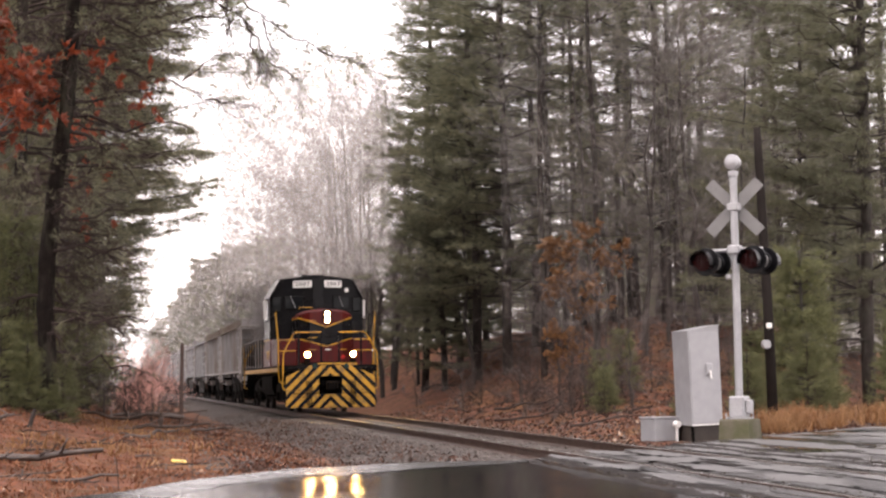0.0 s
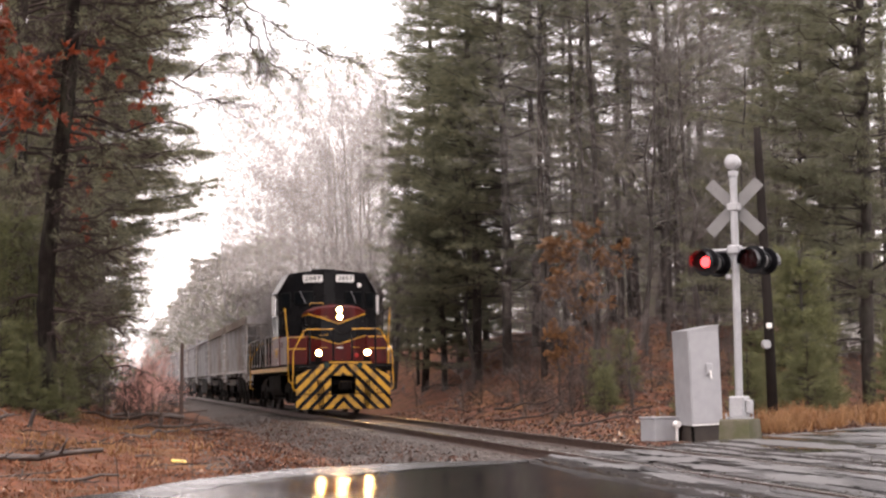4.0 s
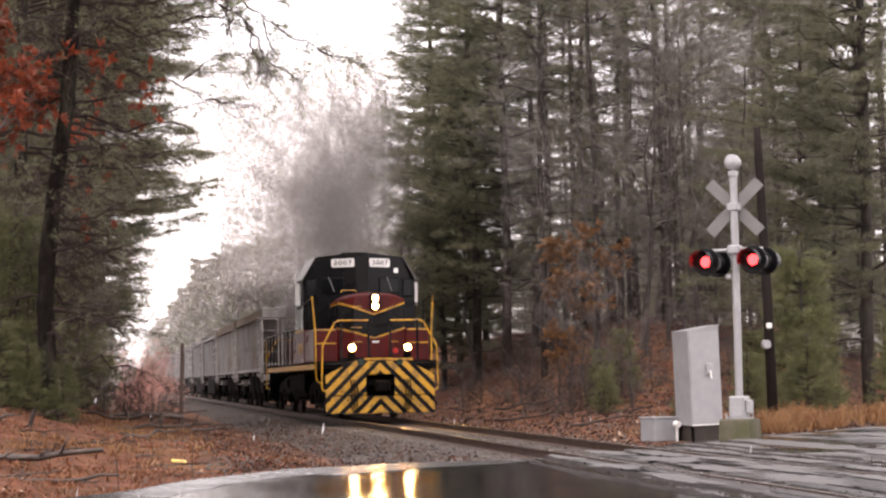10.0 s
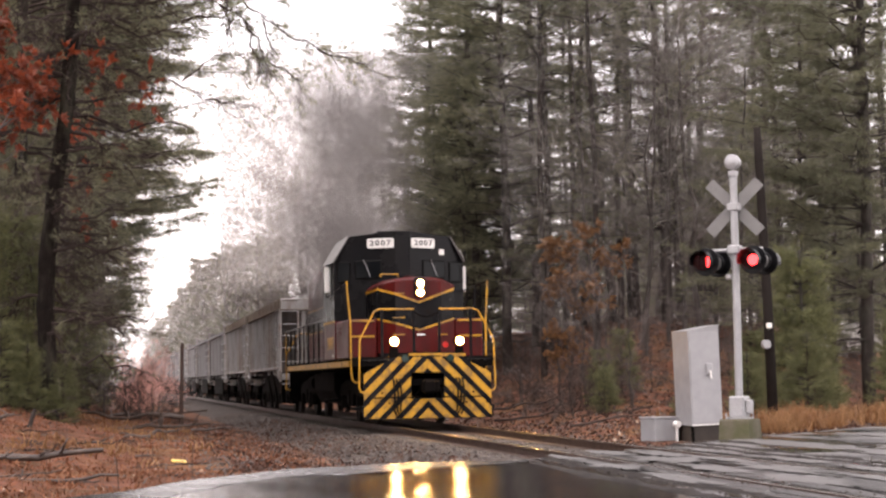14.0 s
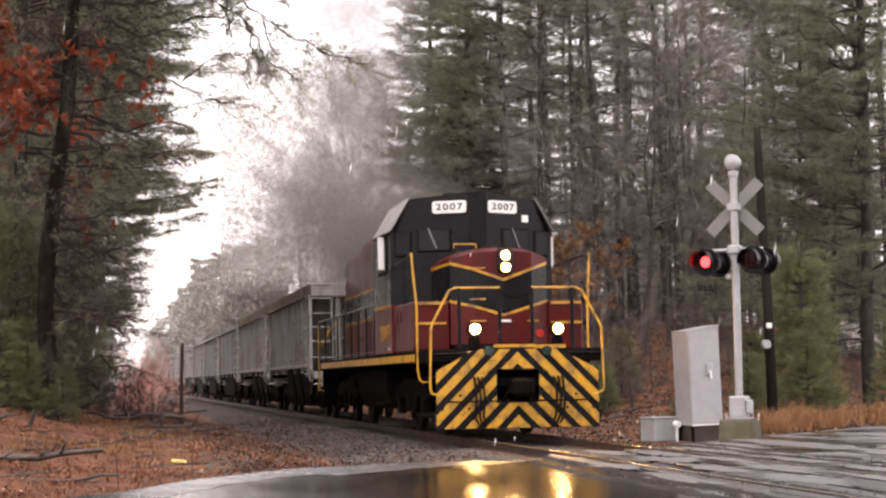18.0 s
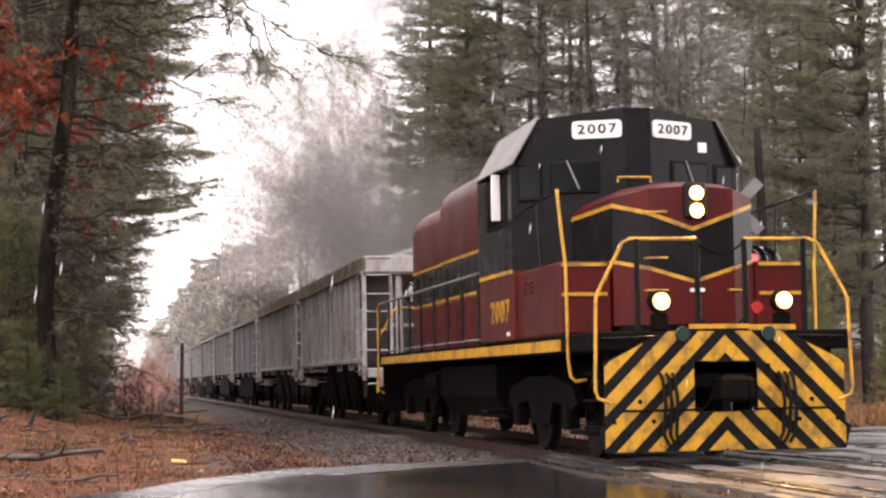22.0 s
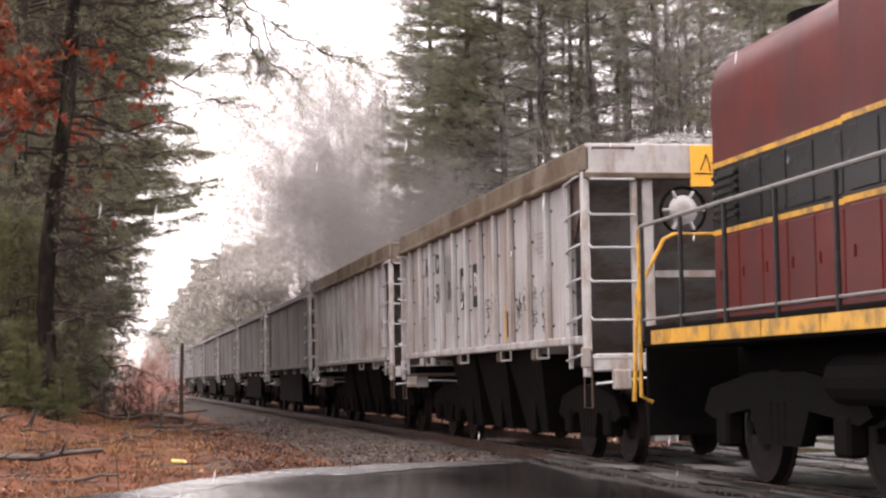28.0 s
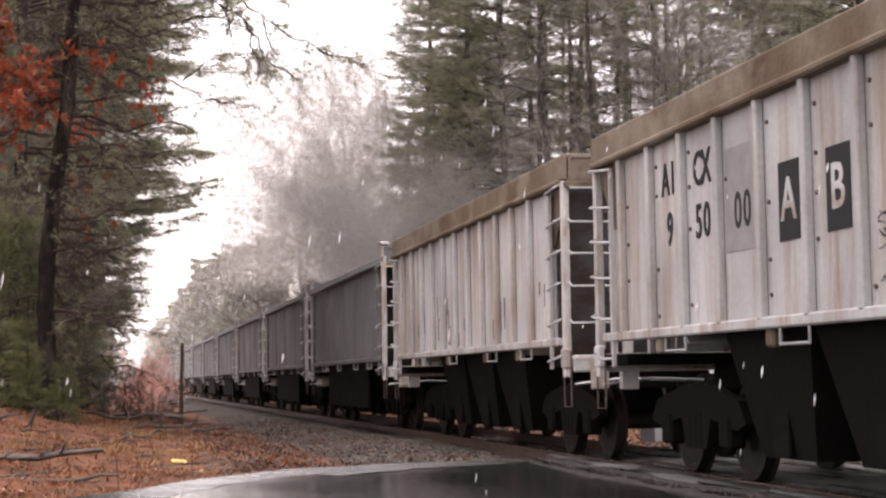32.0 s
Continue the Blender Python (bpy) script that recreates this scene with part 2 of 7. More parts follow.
CAR_DARK = material("sooty_grey_car_paint", (0.118, 0.118, 0.124), 0.6, spec=0.3, second=(0.08, 0.079, 0.082), amount=0.8, scale=0.8, fine=24, bump=0.12,
                    stains=(0.09, 0.074, 0.066), stain_amount=0.4, stain_scale=(0.8, 0.8, 0.4), jitter=0.15)
GRAVEL_LOAD = material("pale_gravel_load", (0.27, 0.265, 0.255), 0.8, spec=0.2, second=(0.10, 0.095, 0.09), amount=0.9, scale=9, fine=30, bump=1.0)
STONE_PALE = material("pale_crushed_stone", (0.30, 0.295, 0.285), 0.7, spec=0.3, second=(0.13, 0.125, 0.12), amount=0.8, scale=6, fine=30, bump=0.3, jitter=0.6)
STEEL = material("galvanised_steel", (0.34, 0.34, 0.35), 0.36, metal=0.35, second=(0.29, 0.29, 0.295), scale=1.5, fine=5, bump=0.05)
SILVER_MAST = material("aluminium_painted_mast", (0.34, 0.34, 0.345), 0.38, metal=0.3, second=(0.24, 0.24, 0.245), scale=3, fine=30, bump=0.05)
SIGN_GREY = material("back_of_aluminium_sign", (0.17, 0.165, 0.16), 0.55, metal=0.2, second=(0.12, 0.118, 0.115), scale=4, bump=0.04)
CONCRETE = material("mossy_concrete", (0.12, 0.105, 0.08), 0.85, spec=0.2, second=(0.06, 0.065, 0.025), amount=0.9, scale=3, fine=30, bump=0.5)
WOOD_POLE = material("creosoted_pole", (0.018, 0.014, 0.012), 0.85, spec=0.12, second=(0.012, 0.01, 0.009), scale=4, fine=22, bump=0.6)
DARK_GLASS = pane_material("dark_cab_glass", (0.004, 0.005, 0.006), 0.08)
DARK_GLASS.node_tree.nodes["Principled BSDF"].inputs["Specular IOR Level"].default_value = 0.14
RUBBER = pane_material("black_rubber_hose", (0.004, 0.004, 0.004), 0.6)
RUBBER.node_tree.nodes["Principled BSDF"].inputs["Specular IOR Level"].default_value = 0.12
LENS_RED = pane_material("red_signal_lens", (0.02, 0.0012, 0.0012), 0.25, 0.4)
LENS_RED.node_tree.nodes["Principled BSDF"].inputs["Specular IOR Level"].default_value = 0.12
LENS_DARK = pane_material("marker_lens", (0.012, 0.03, 0.025), 0.1)
MARKER_RED = pane_material("red_marker_lens", (0.30, 0.015, 0.012), 0.15)
SMOKE = thin_leaf(material("diesel_smoke", (0.27, 0.255, 0.25), 1.0, second=(0.20, 0.188, 0.184), scale=0.6, fine=3, bump=0, spec=0.0))
SLEET = thin_leaf(material("falling_sleet", (0.85, 0.85, 0.86), 0.6, second=(0.8, 0.8, 0.82), scale=1, fine=4, bump=0, spec=0.3))
MIST = thin_leaf(material("drizzle_mist", (0.80, 0.765, 0.735), 1.0, second=(0.76, 0.725, 0.70), scale=0.1, fine=1, bump=0, spec=0.0))
veil = MIST.node_tree.nodes.new("ShaderNodeBsdfTransparent")
veil_mix = MIST.node_tree.nodes.new("ShaderNodeMixShader")
veil_mix.inputs[0].default_value = 0.16
veil_out = MIST.node_tree.nodes["Material Output"]
MIST.node_tree.links.new(veil.outputs[0], veil_mix.inputs[1])
MIST.node_tree.links.new(veil_out.inputs["Surface"].links[0].from_socket, veil_mix.inputs[2])
MIST.node_tree.links.new(veil_mix.outputs[0], veil_out.inputs["Surface"])
INK = pane_material("black_lettering", (0.012, 0.012, 0.013), 0.7)
INK.node_tree.nodes["Principled BSDF"].inputs["Specular IOR Level"].default_value = 0.15
HEADLIGHT = glow("lit_headlight", (1.0, 0.58, 0.20), 150.0)
# rim glows by itself to give the warm halo round the lamp lenses
REFLECTOR_HALO = glow("reflector_halo_glow", (1.0, 0.55, 0.16), 0.22)
SIGNAL_GLOW = glow("lit_red_bulb", (1.0, 0.03, 0.03), 9.0)
LITTER_YELLOW = material("yellow_plastic_scrap", (0.65, 0.45, 0.10), 0.4, second=(0.5, 0.32, 0.1), scale=9, bump=0.1)
# ---- mesh helpers: a shape is a pair (points, faces) ----
def join(*shapes):
    v, f = [], []
    for sv, sf in shapes:
        o = len(v)
        v += sv
        f += [tuple(i + o for i in q) for q in sf]
    return v, f


def box(x0, x1, y0, y1, z0, z1, b=0.0):
    """A box with chamfered edges of width b."""
    lo, hi = (x0, y0, z0), (x1, y1, z1)
    if b <= 0:
        v = [(hi[0] if i & 1 else lo[0], hi[1] if i & 2 else lo[1], hi[2] if i & 4 else lo[2]) for i in range(8)]
        return v, [(0, 2, 3, 1), (4, 5, 7, 6), (0, 1, 5, 4), (2, 6, 7, 3), (0, 4, 6, 2), (1, 3, 7, 5)]
    b = min(b, *(0.45 * (hi[k] - lo[k]) for k in range(3)))
    v, ix = [], {}
    for c in range(8):
        for ax in range(3):
            p = []
            for k in range(3):
                up = c >> k & 1
                e = hi[k] if up else lo[k]
                p.append(e if k == ax else e - b if up else e + b)
            ix[c, ax] = len(v)
            v.append(tuple(p))
    f = []
    for ax in range(3):
        a, d = (ax + 1) % 3, (ax + 2) % 3
        for side in (0, 1):
            q = [side << ax, side << ax | 1 << a, side << ax | 1 << a | 1 << d, side << ax | 1 << d]
            f.append(tuple(ix[c, ax] for c in (q if side else q[::-1])))
        for m in ((0, 0), (1, 0), (1, 1), (0, 1)):
            c0 = m[0] << a | m[1] << d
            c1 = c0 | 1 << ax
            f.append((ix[c0, a], ix[c1, a], ix[c1, d], ix[c0, d]))
    for c in range(8):
        f.append((ix[c, 0], ix[c, 1], ix[c, 2]))
    return v, f


def tube(points, r, n=8, r_end=None, cap=True):
    """A round bar along a polyline."""
    pts = [Vector(p) for p in points]
    v, f = [], []
    side = None
    for i, p in enumerate(pts):
        d = (pts[min(i + 1, len(pts) - 1)] - pts[max(i - 1, 0)]).normalized()
        if side is None:
            side = d.orthogonal().normalized()
        side = (side - d * side.dot(d)).normalized()
        up = d.cross(side)
        k = i / max(1, len(pts) - 1)
        rad = r if r_end is None else r + (r_end - r) * k
        for j in range(n):
            a = 2 * math.pi * j / n
            v.append(tuple(p + (side * math.cos(a) + up * math.sin(a)) * rad))
    for i in range(len(pts) - 1):
        for j in range(n):
            a, b = i * n + j, i * n + (j + 1) % n
            f.append((a, b, b + n, a + n))
    if cap:
        f += [tuple(range(n))[::-1], tuple(range(len(v) - n, len(v)))]
    return v, f


def disc(x, y, z, r, thick, axis="y", n=20, bulge=0.0):
    """A round plate or drum centred at a point, its axis along x, y or z; bulge domes its front (the low side)."""
    rings = [(0.0, 0.0), (r * 0.94, 0.0), (r, thick * 0.12), (r, thick * 0.88), (r * 0.94, thick), (0.0, thick)]
    v, f, idx = [], [], []
    for rad, h in rings:
        row = []
        for j in range(n if rad else 1):
            a = 2 * math.pi * j / n
            q = (rad * math.cos(a), rad * math.sin(a), h - thick / 2 - (bulge if rad == 0 and h == 0 else 0))
            q = {"z": (q[0], q[1], q[2]), "y": (q[0], q[2], q[1]), "x": (q[2], q[0], q[1])}[axis]
            row.append(len(v))
            v.append((x + q[0], y + q[1], z + q[2]))
        idx.append(row)
    for a, b in zip(idx, idx[1:]):
        for j in range(n):
            k = (j + 1) % n
            q = (a[j % len(a)], a[k % len(a)], b[k % len(b)], b[j % len(b)])
            f.append(tuple(dict.fromkeys(q)))
    return v, f


def slab(outline, y0, y1):
    """A plate: an outline in x and z, thick from y0 to y1."""
    n = len(outline)
    v = [(x, y0, z) for x, z in outline] + [(x, y1, z) for x, z in outline]
    f = [tuple(range(n)), tuple(range(2 * n - 1, n - 1, -1))]
    f += [(i, i + n, (i + 1) % n + n, (i + 1) % n) for i in range(n)]
    return v, f


def loft(sections):
    """Joins closed sections of equal point counts, capped at both ends."""
    n, v, f = len(sections[0]), [], []
    for s in sections:
        v += [tuple(p) for p in s]
    for i in range(len(sections) - 1):
        for j in range(n):
            a, b = i * n + j, i * n + (j + 1) % n
            f.append((a, b, b + n, a + n))
    f += [tuple(range(n))[::-1], tuple(range(len(v) - n, len(v)))]
    return v, f


def moved(shape, m):
    return [tuple(m @ Vector(p)) for p in shape[0]], shape[1]


def mesh(name, shape, mats, smooth=False, slots=None, fix=True):
    me = bpy.data.meshes.new(name)
    me.from_pydata(shape[0], [], shape[1])
    for m in mats if isinstance(mats, (list, tuple)) else (mats,):
        me.materials.append(m)
    if slots:
        me.polygons.foreach_set("material_index", slots)
    if fix:
        bm = bmesh.new()
        bm.from_mesh(me)
        bmesh.ops.recalc_face_normals(bm, faces=bm.faces)
        bm.to_mesh(me)
        bm.free()
    if smooth:
        me.shade_smooth()
        if smooth == "edges":
            me.set_sharp_from_angle(angle=radians(35))
    return me


def part(name, shape, mats, parent, label="", smooth=False, slots=None, at=None, fix=True):
    """Links a shape (or a mesh that is shared) as one mesh object under its thing or part."""
    me = shape if isinstance(shape, bpy.types.Mesh) else mesh(name, shape, mats, smooth, slots, fix)
    ob = new(name, me)
    ob.parent = parent
    if at is not None:
        ob.matrix_local = at
    return tagged(ob, label) if label else ob


def thing(name, label, category, at=None, group="", kind=""):
    """An Empty at a thing's base."""
    ob = new(name)
    ob.empty_display_size = 0.2
    if at is not None:
        ob.matrix_world = at
    return tagged(ob, label, category, group, kind)


def solid(name, shape, mats, label, category="", at=None, group="", kind="", smooth=False, fix=True):
    ob = new(name, mesh(name, shape, mats, smooth, None, fix))
    if at is not None:
        ob.matrix_world = at
    return tagged(ob, label, category, group, kind)


def clip(poly, inside):
    """Cuts a convex polygon (x, z) by half planes a*x + b*z <= c."""
    for a, b, c in inside:
        out = []
        for p, q in zip(poly, poly[1:] + poly[:1]):
            dp, dq = a * p[0] + b * p[1] - c, a * q[0] + b * q[1] - c
            if dp <= 0:
                out.append(p)
            if dp * dq < 0:
                k = dp / (dp - dq)
                out.append((p[0] + (q[0] - p[0]) * k, p[1] + (q[1] - p[1]) * k))
        poly = out
        if len(poly) < 3:
            return []
    return poly


def letters(name, text, size, mats, parent, at, label="", thick=0.004, squeeze=1.0):
    """Raised lettering in the built-in font: one mesh for each character."""
    for i, ch in enumerate(text):
        cu = bpy.data.curves.new(name, "FONT")
        cu.body, cu.size, cu.extrude, cu.align_x, cu.align_y, cu.resolution_u = ch, size, thick, "CENTER", "CENTER", 3
        cu.offset = size * 0.014
        tmp = new("lettering_source", cu)
        bpy.context.view_layer.update()
        me = bpy.data.meshes.new_from_object(tmp.evaluated_get(bpy.context.evaluated_depsgraph_get()))
        bpy.data.objects.remove(tmp)
        bpy.data.curves.remove(cu)
        me.materials.clear()
        me.materials.append(mats)
        ob = new(name, me)
        ob.parent = parent
        ob.matrix_local = at @ Matrix.Translation(((i - (len(text) - 1) / 2) * 0.60 * size * squeeze, 0, 0)) @ Matrix.Diagonal((squeeze, 1, 1, 1))
        if label:
            tagged(ob, label)


def ease(a, b, x):
    k = min(1.0, max(0.0, (x - a) / (b - a)))
    return k * k * (3 - 2 * k)
# ---- ground, road, track ----
EDGE = [(-30, -14), (-6, 8), (-2.5, 13.5), (-0.04, 16.8), (0.57, 18.3), (1.2, 19.3), (1.9, 20.2), (3.2, 20.7), (4.7, 21.2), (5.7, 22.4),
        (7.1, 24.2), (8.2, 25.5), (11.5, 29.2), (14.8, 32.8), (40, 61), (90, 118)]


def road_edge(x):
    """The y at which the asphalt ends, on its far side."""
    return float(np.interp(x, [p[0] for p in EDGE], [p[1] for p in EDGE]))


def height(x, y):
    """The lie of the land, without the ballast bed."""
    past = y - road_edge(x)
    rel = x - TRACK_X
    z = -0.05 - 0.25 * ease(0.0, 2.5, past) * (1 - ease(3.0, 5.0, abs(rel + 0.3)))
    far = ease(0.0, 16.0, past)
    z += 0.72 * ease(-5.0, -9.5, rel) * far
    z += 0.5 * ease(-9.0, -20.0, rel) * far
    z += 3.1 * ease(4.0, 12.0, rel) * ease(8.0, 24.0, past) + 1.6 * ease(12, 40, rel) * ease(20, 60, past)
    z += (0.16 * noise.noise((x * 0.45, y * 0.45, 0)) + 0.05 * noise.noise((x * 1.7, y * 1.7, 3))) * ease(0.2, 3.0, past) * ease(3.0, 5.0, abs(rel))
    if past < 0:
        z = -0.12
    return z


def grid(xs, ys, zf):
    v = [(x, y, zf(x, y)) for y in ys for x in xs]
    n = len(xs)
    f = [(j * n + i, j * n + i + 1, (j + 1) * n + i + 1, (j + 1) * n + i) for j in range(len(ys) - 1) for i in range(n - 1)]
    return v, f


xs = [-900, -400, -160, -80, -50, -35, -25, -18] + [-14 + 0.5 * i for i in range(81)] + [28, 31, 35, 40, 48, 60, 80, 120, 200, 400, 900]
ys = [-400, -120, -40, -12, 0, 6, 10, 12] + [13 + 0.5 * i for i in range(75)] + [51.5 + 1.5 * i for i in range(40)] + [115, 125, 140, 160, 190, 230, 280, 350, 500, 900, 1800]
solid("ground", grid(xs, ys, height), LITTER, "forest floor covered with wet brown leaves and pine needles", "ground", kind="structure", smooth=True)


def road_z(x, y):
    """Nearly flat asphalt with a raised far edge, that has broken up beside the rails."""
    z = -0.012 + 0.012 * noise.noise((x * 0.35, y * 0.35, 5)) - 0.03 * ease(3.5, -1.0, x)
    worn = ease(4.6, 6.0, x)
    z += 0.045 * max(0.0, 1 - max(0.0, road_edge(x) - y) / 1.3) * (1 - ease(3.5, 5.8, x))
    return z + worn * (0.030 * noise.noise((x * 1.5, y * 0.6, 15)) + 0.018 * noise.noise((x * 4.5, y * 1.6, 16)))


def road_shape():
    xr = sorted([-30, -20, -12, -8] + [-6 + 0.4 * i for i in range(26)] + [x for x in [4.5 + 0.16 * i for i in range(105)] if abs(x - TRACK_X) > 1.4] + [TRACK_X + k for k in (-1.36, -1.31, 0, 1.31, 1.36)]) + [23, 26, 30, 36, 45, 60, 90]
    steps = [0, 0.05, 0.12] + [0.3 * i for i in range(1, 30)] + [9, 10, 12, 14, 18, 26]
    v, f = [], []
    for x in xr:
        e = road_edge(x) + 0.10 * noise.noise((x * 1.3, 0, 7)) + 0.04 * noise.noise((x * 5.1, 2, 7))
        for s in steps:
            y = e - s
            z = road_z(x, y) - (0.05 if s == 0 else 0.004 if s < 0.1 else 0)
            if abs(x - TRACK_X) < 1.32:
                z = -0.09
            v.append((x, y, z))
    n = len(steps)
    for i in range(len(xr) - 1):
        for j in range(n - 1):
            f.append((i * n + j, i * n + j + 1, (i + 1) * n + j + 1, (i + 1) * n + j))
    return v, f


solid("road", road_shape(), ASPHALT, "wet dark asphalt road with puddles at the crossing", "road", kind="structure", smooth=True)

def puddle_strip(x0, x1, wide, gap):
    """Shallow water along the far edge of the asphalt."""
    v, f, k = [], [], int((x1 - x0) / 0.12)
    for i in range(k + 1):
        x = x0 + (x1 - x0) * i / k
        end = min(1, i / 6, (k - i) / 22)
        near = gap + 0.12 * noise.noise((x * 1.7, 1, 4))
        far = near + max(0.02, (wide + 0.7 * noise.noise((x * 0.8, 5, 4)) + 0.25 * noise.noise((x * 3.1, 5, 8))) * end)
        for j in range(5):
            y = road_edge(x) - near - (far - near) * j / 4
            v.append((x, y, road_z(x, y) + 0.005))
    for i in range(k):
        for j in range(4):
            f.append((i * 5 + j, i * 5 + j + 1, i * 5 + j + 6, i * 5 + j + 5))
    return v, f


def puddle_patch(x, y, rx, ry, turn, seed):
    """A thin irregular patch of standing water, on the asphalt or on the deck between the rails."""
    def level(px, py):
        return 0.009 if abs(px - TRACK_X) < 1.36 else road_z(px, py) + 0.006
    v, f = [(x, y, level(x, y))], []
    for i in range(72):
        a = 2 * math.pi * i / 72
        r = 1 + 0.6 * noise.noise((math.cos(a) * 1.5, math.sin(a) * 1.5, seed)) + 0.6 * noise.noise((math.cos(a) * 7, math.sin(a) * 7, seed + 3))
        px, py = r * rx * math.cos(a), r * ry * math.sin(a)
        c, s = math.cos(radians(turn)), math.sin(radians(turn))
        q = (x + px * c - py * s, y + px * s + py * c)
        v.append((q[0], q[1], level(*q)))
        f.append((0, i + 1, (i + 1) % 72 + 1))
    return v, f


solid("puddle", puddle_strip(-2.2, 5.75, 1.0, 0.08), WATER, "shallow rain puddle along the road edge", "puddle", kind="structure", smooth=True)
def water_sheet():
    """A level film of rain, coloured pale for the sky sheen; the rough asphalt stands out of it."""
    v, f = [], []
    for x in [8.15 + 0.5 * i for i in range(17)]:
        for d in (0.25, 8.0):
            v.append((x, road_edge(x) - d, -0.011))
    for i in range(16):
        f.append((2 * i, 2 * i + 1, 2 * i + 3, 2 * i + 2))
    return v, f


solid("puddle", water_sheet(), RAIN_SHEEN, "shallow rain water standing on the broken asphalt, coloured pale for sky sheen", "puddle", kind="structure", smooth=True)

# patches where the wet deck mirrors pale sky; the sheen is in their colour
for i, (x, y, rx, ry) in enumerate([(6.40, 22.7, 0.22, 0.8), (6.95, 22.2, 0.26, 0.9), (6.55, 20.6, 0.30, 0.9), (7.12, 20.2, 0.16, 1.0), (6.35, 18.3, 0.20, 0.9), (6.95, 18.0, 0.26, 1.0), (6.45, 16.2, 0.28, 0.9),
                                    (7.15, 16.0, 0.14, 0.8), (7.78, 22.6, 0.14, 1.1), (7.80, 19.9, 0.16, 1.3), (7.78, 17.2, 0.14, 1.1), (5.45, 16.9, 0.16, 1.0), (5.50, 19.4, 0.14, 1.1), (5.55, 21.6, 0.14, 0.7)]):
    solid("puddle", puddle_patch(x, y, rx, ry, 0, 11 * i + 2), RAIN_SHEEN, "thin film of rain on the worn crossing, coloured pale for sky sheen", "puddle", kind="structure", smooth=True)

# ballast bed
def bed_z(rel, y):
    side = ease(1.5, 3.2, abs(rel)) if rel > 0 else ease(1.6, 4.6, -rel)
    start = ease(0.0, 0.8, y - road_edge(TRACK_X + rel))
    return -0.17 - 0.24 * side - 0.02 * (1 - start) + 0.025 * noise.noise((rel * 1.5, y * 1.5, 9)) * start


bed_x = [-4.9, -4.5, -4.1, -3.7, -3.3, -2.9, -2.5, -2.1, -1.7, -1.3, -0.9, -0.5, 0, 0.5, 0.9, 1.3, 1.7, 2.1, 2.5, 2.9, 3.3]
bed_s = [0.04, 0.3, 0.7] + [1.1 + 0.45 * i for i in range(100)] + [47 + 2.5 * i for i in range(30)] + [125, 140, 170, 210, 260, 330, 420, 600]
bv, bf = [], []
for s in bed_s:
    for rx in bed_x:
        y = road_edge(TRACK_X + rx) * (1 - ease(0, 30, s)) + 24 * ease(0, 30, s) + s
        wide = rx + (0.25 * noise.noise((y * 0.5, rx, 2)) if abs(rx) > 3 else 0)
        edge_dip = -0.12 if rx in (bed_x[0], bed_x[-1]) else 0
        bv.append((TRACK_X + wide, y, bed_z(rx, y) + edge_dip))
nb = len(bed_x)
for j in range(len(bed_s) - 1):
    for i in range(nb - 1):
        bf.append((j * nb + i, j * nb + i + 1, (j + 1) * nb + i + 1, (j + 1) * nb + i))
solid("ballast_bed", (bv, bf), BALLAST, "wet grey crushed-stone ballast bed under the rails", "ballast", kind="structure", smooth=True)

# rails and ties
track = thing("railway_track", "single railway track of rusty steel rails on ties", "track", pose(TRACK_X, 0, 0), kind="structure")
profile = [(-0.07, -0.17), (0.07, -0.17), (0.07, -0.155), (0.012, -0.13), (0.012, -0.045), (0.036, -0.035), (0.036, -0.006),
           (-0.036, -0.006), (-0.036, -0.035), (-0.012, -0.045), (-0.012, -0.13), (-0.07, -0.155)]
for side in (-0.755, 0.755):
    rail = part("rail", loft([[(side + x, y, z) for x, z in profile] for y in (-40, 10, 20, 40, 80, 160, 600)]), RAIL, track, "rusty steel rail")
    part("rail_head", loft([[(side + x, y, z) for x, z in ((-0.034, -0.0055), (0.034, -0.0055), (0.026, 0), (-0.026, 0))] for y in (-40, 20, 60, 600)]), RAIL_TOP, rail, "polished running surface")
tie_mesh = mesh("tie", box(-1.28, 1.28, -0.11, 0.11, -0.30, -0.155, 0.012), TIE)
for i in range(150):
    part("tie", tie_mesh, None, track, at=pose(random.uniform(-0.03, 0.03), 22.9 + 0.52 * i, random.uniform(-0.012, 0.0), 0, 0, random.uniform(-0.8, 0.8)))

# timbers beside the rails in the crossing
plank_mesh = [mesh("timber", box(-w / 2, w / 2, -1.18, 1.18, -0.06, 0.0, 0.012), PLANK) for w in (0.20, 0.24, 0.42)]
crossing = thing("crossing_timbers", "worn wet timbers laid along the rails in the crossing", "crossing deck", pose(TRACK_X, 0, 0), kind="structure")
for k, off in enumerate((-1.17, -0.94, -0.55, -0.325, 0.0, 0.325, 0.55, 0.94, 1.17)):
    for j in range(5):
        y = road_edge(TRACK_X + off) - 1.4 - 2.42 * j
        part("timber", plank_mesh[2 if off == 0 else (k + j) % 2], None, crossing, at=pose(off, y, 0.004 - random.uniform(0, 0.035), random.uniform(-0.5, 0.5), random.uniform(-3.0, 3.0), random.uniform(-0.5, 0.5)))


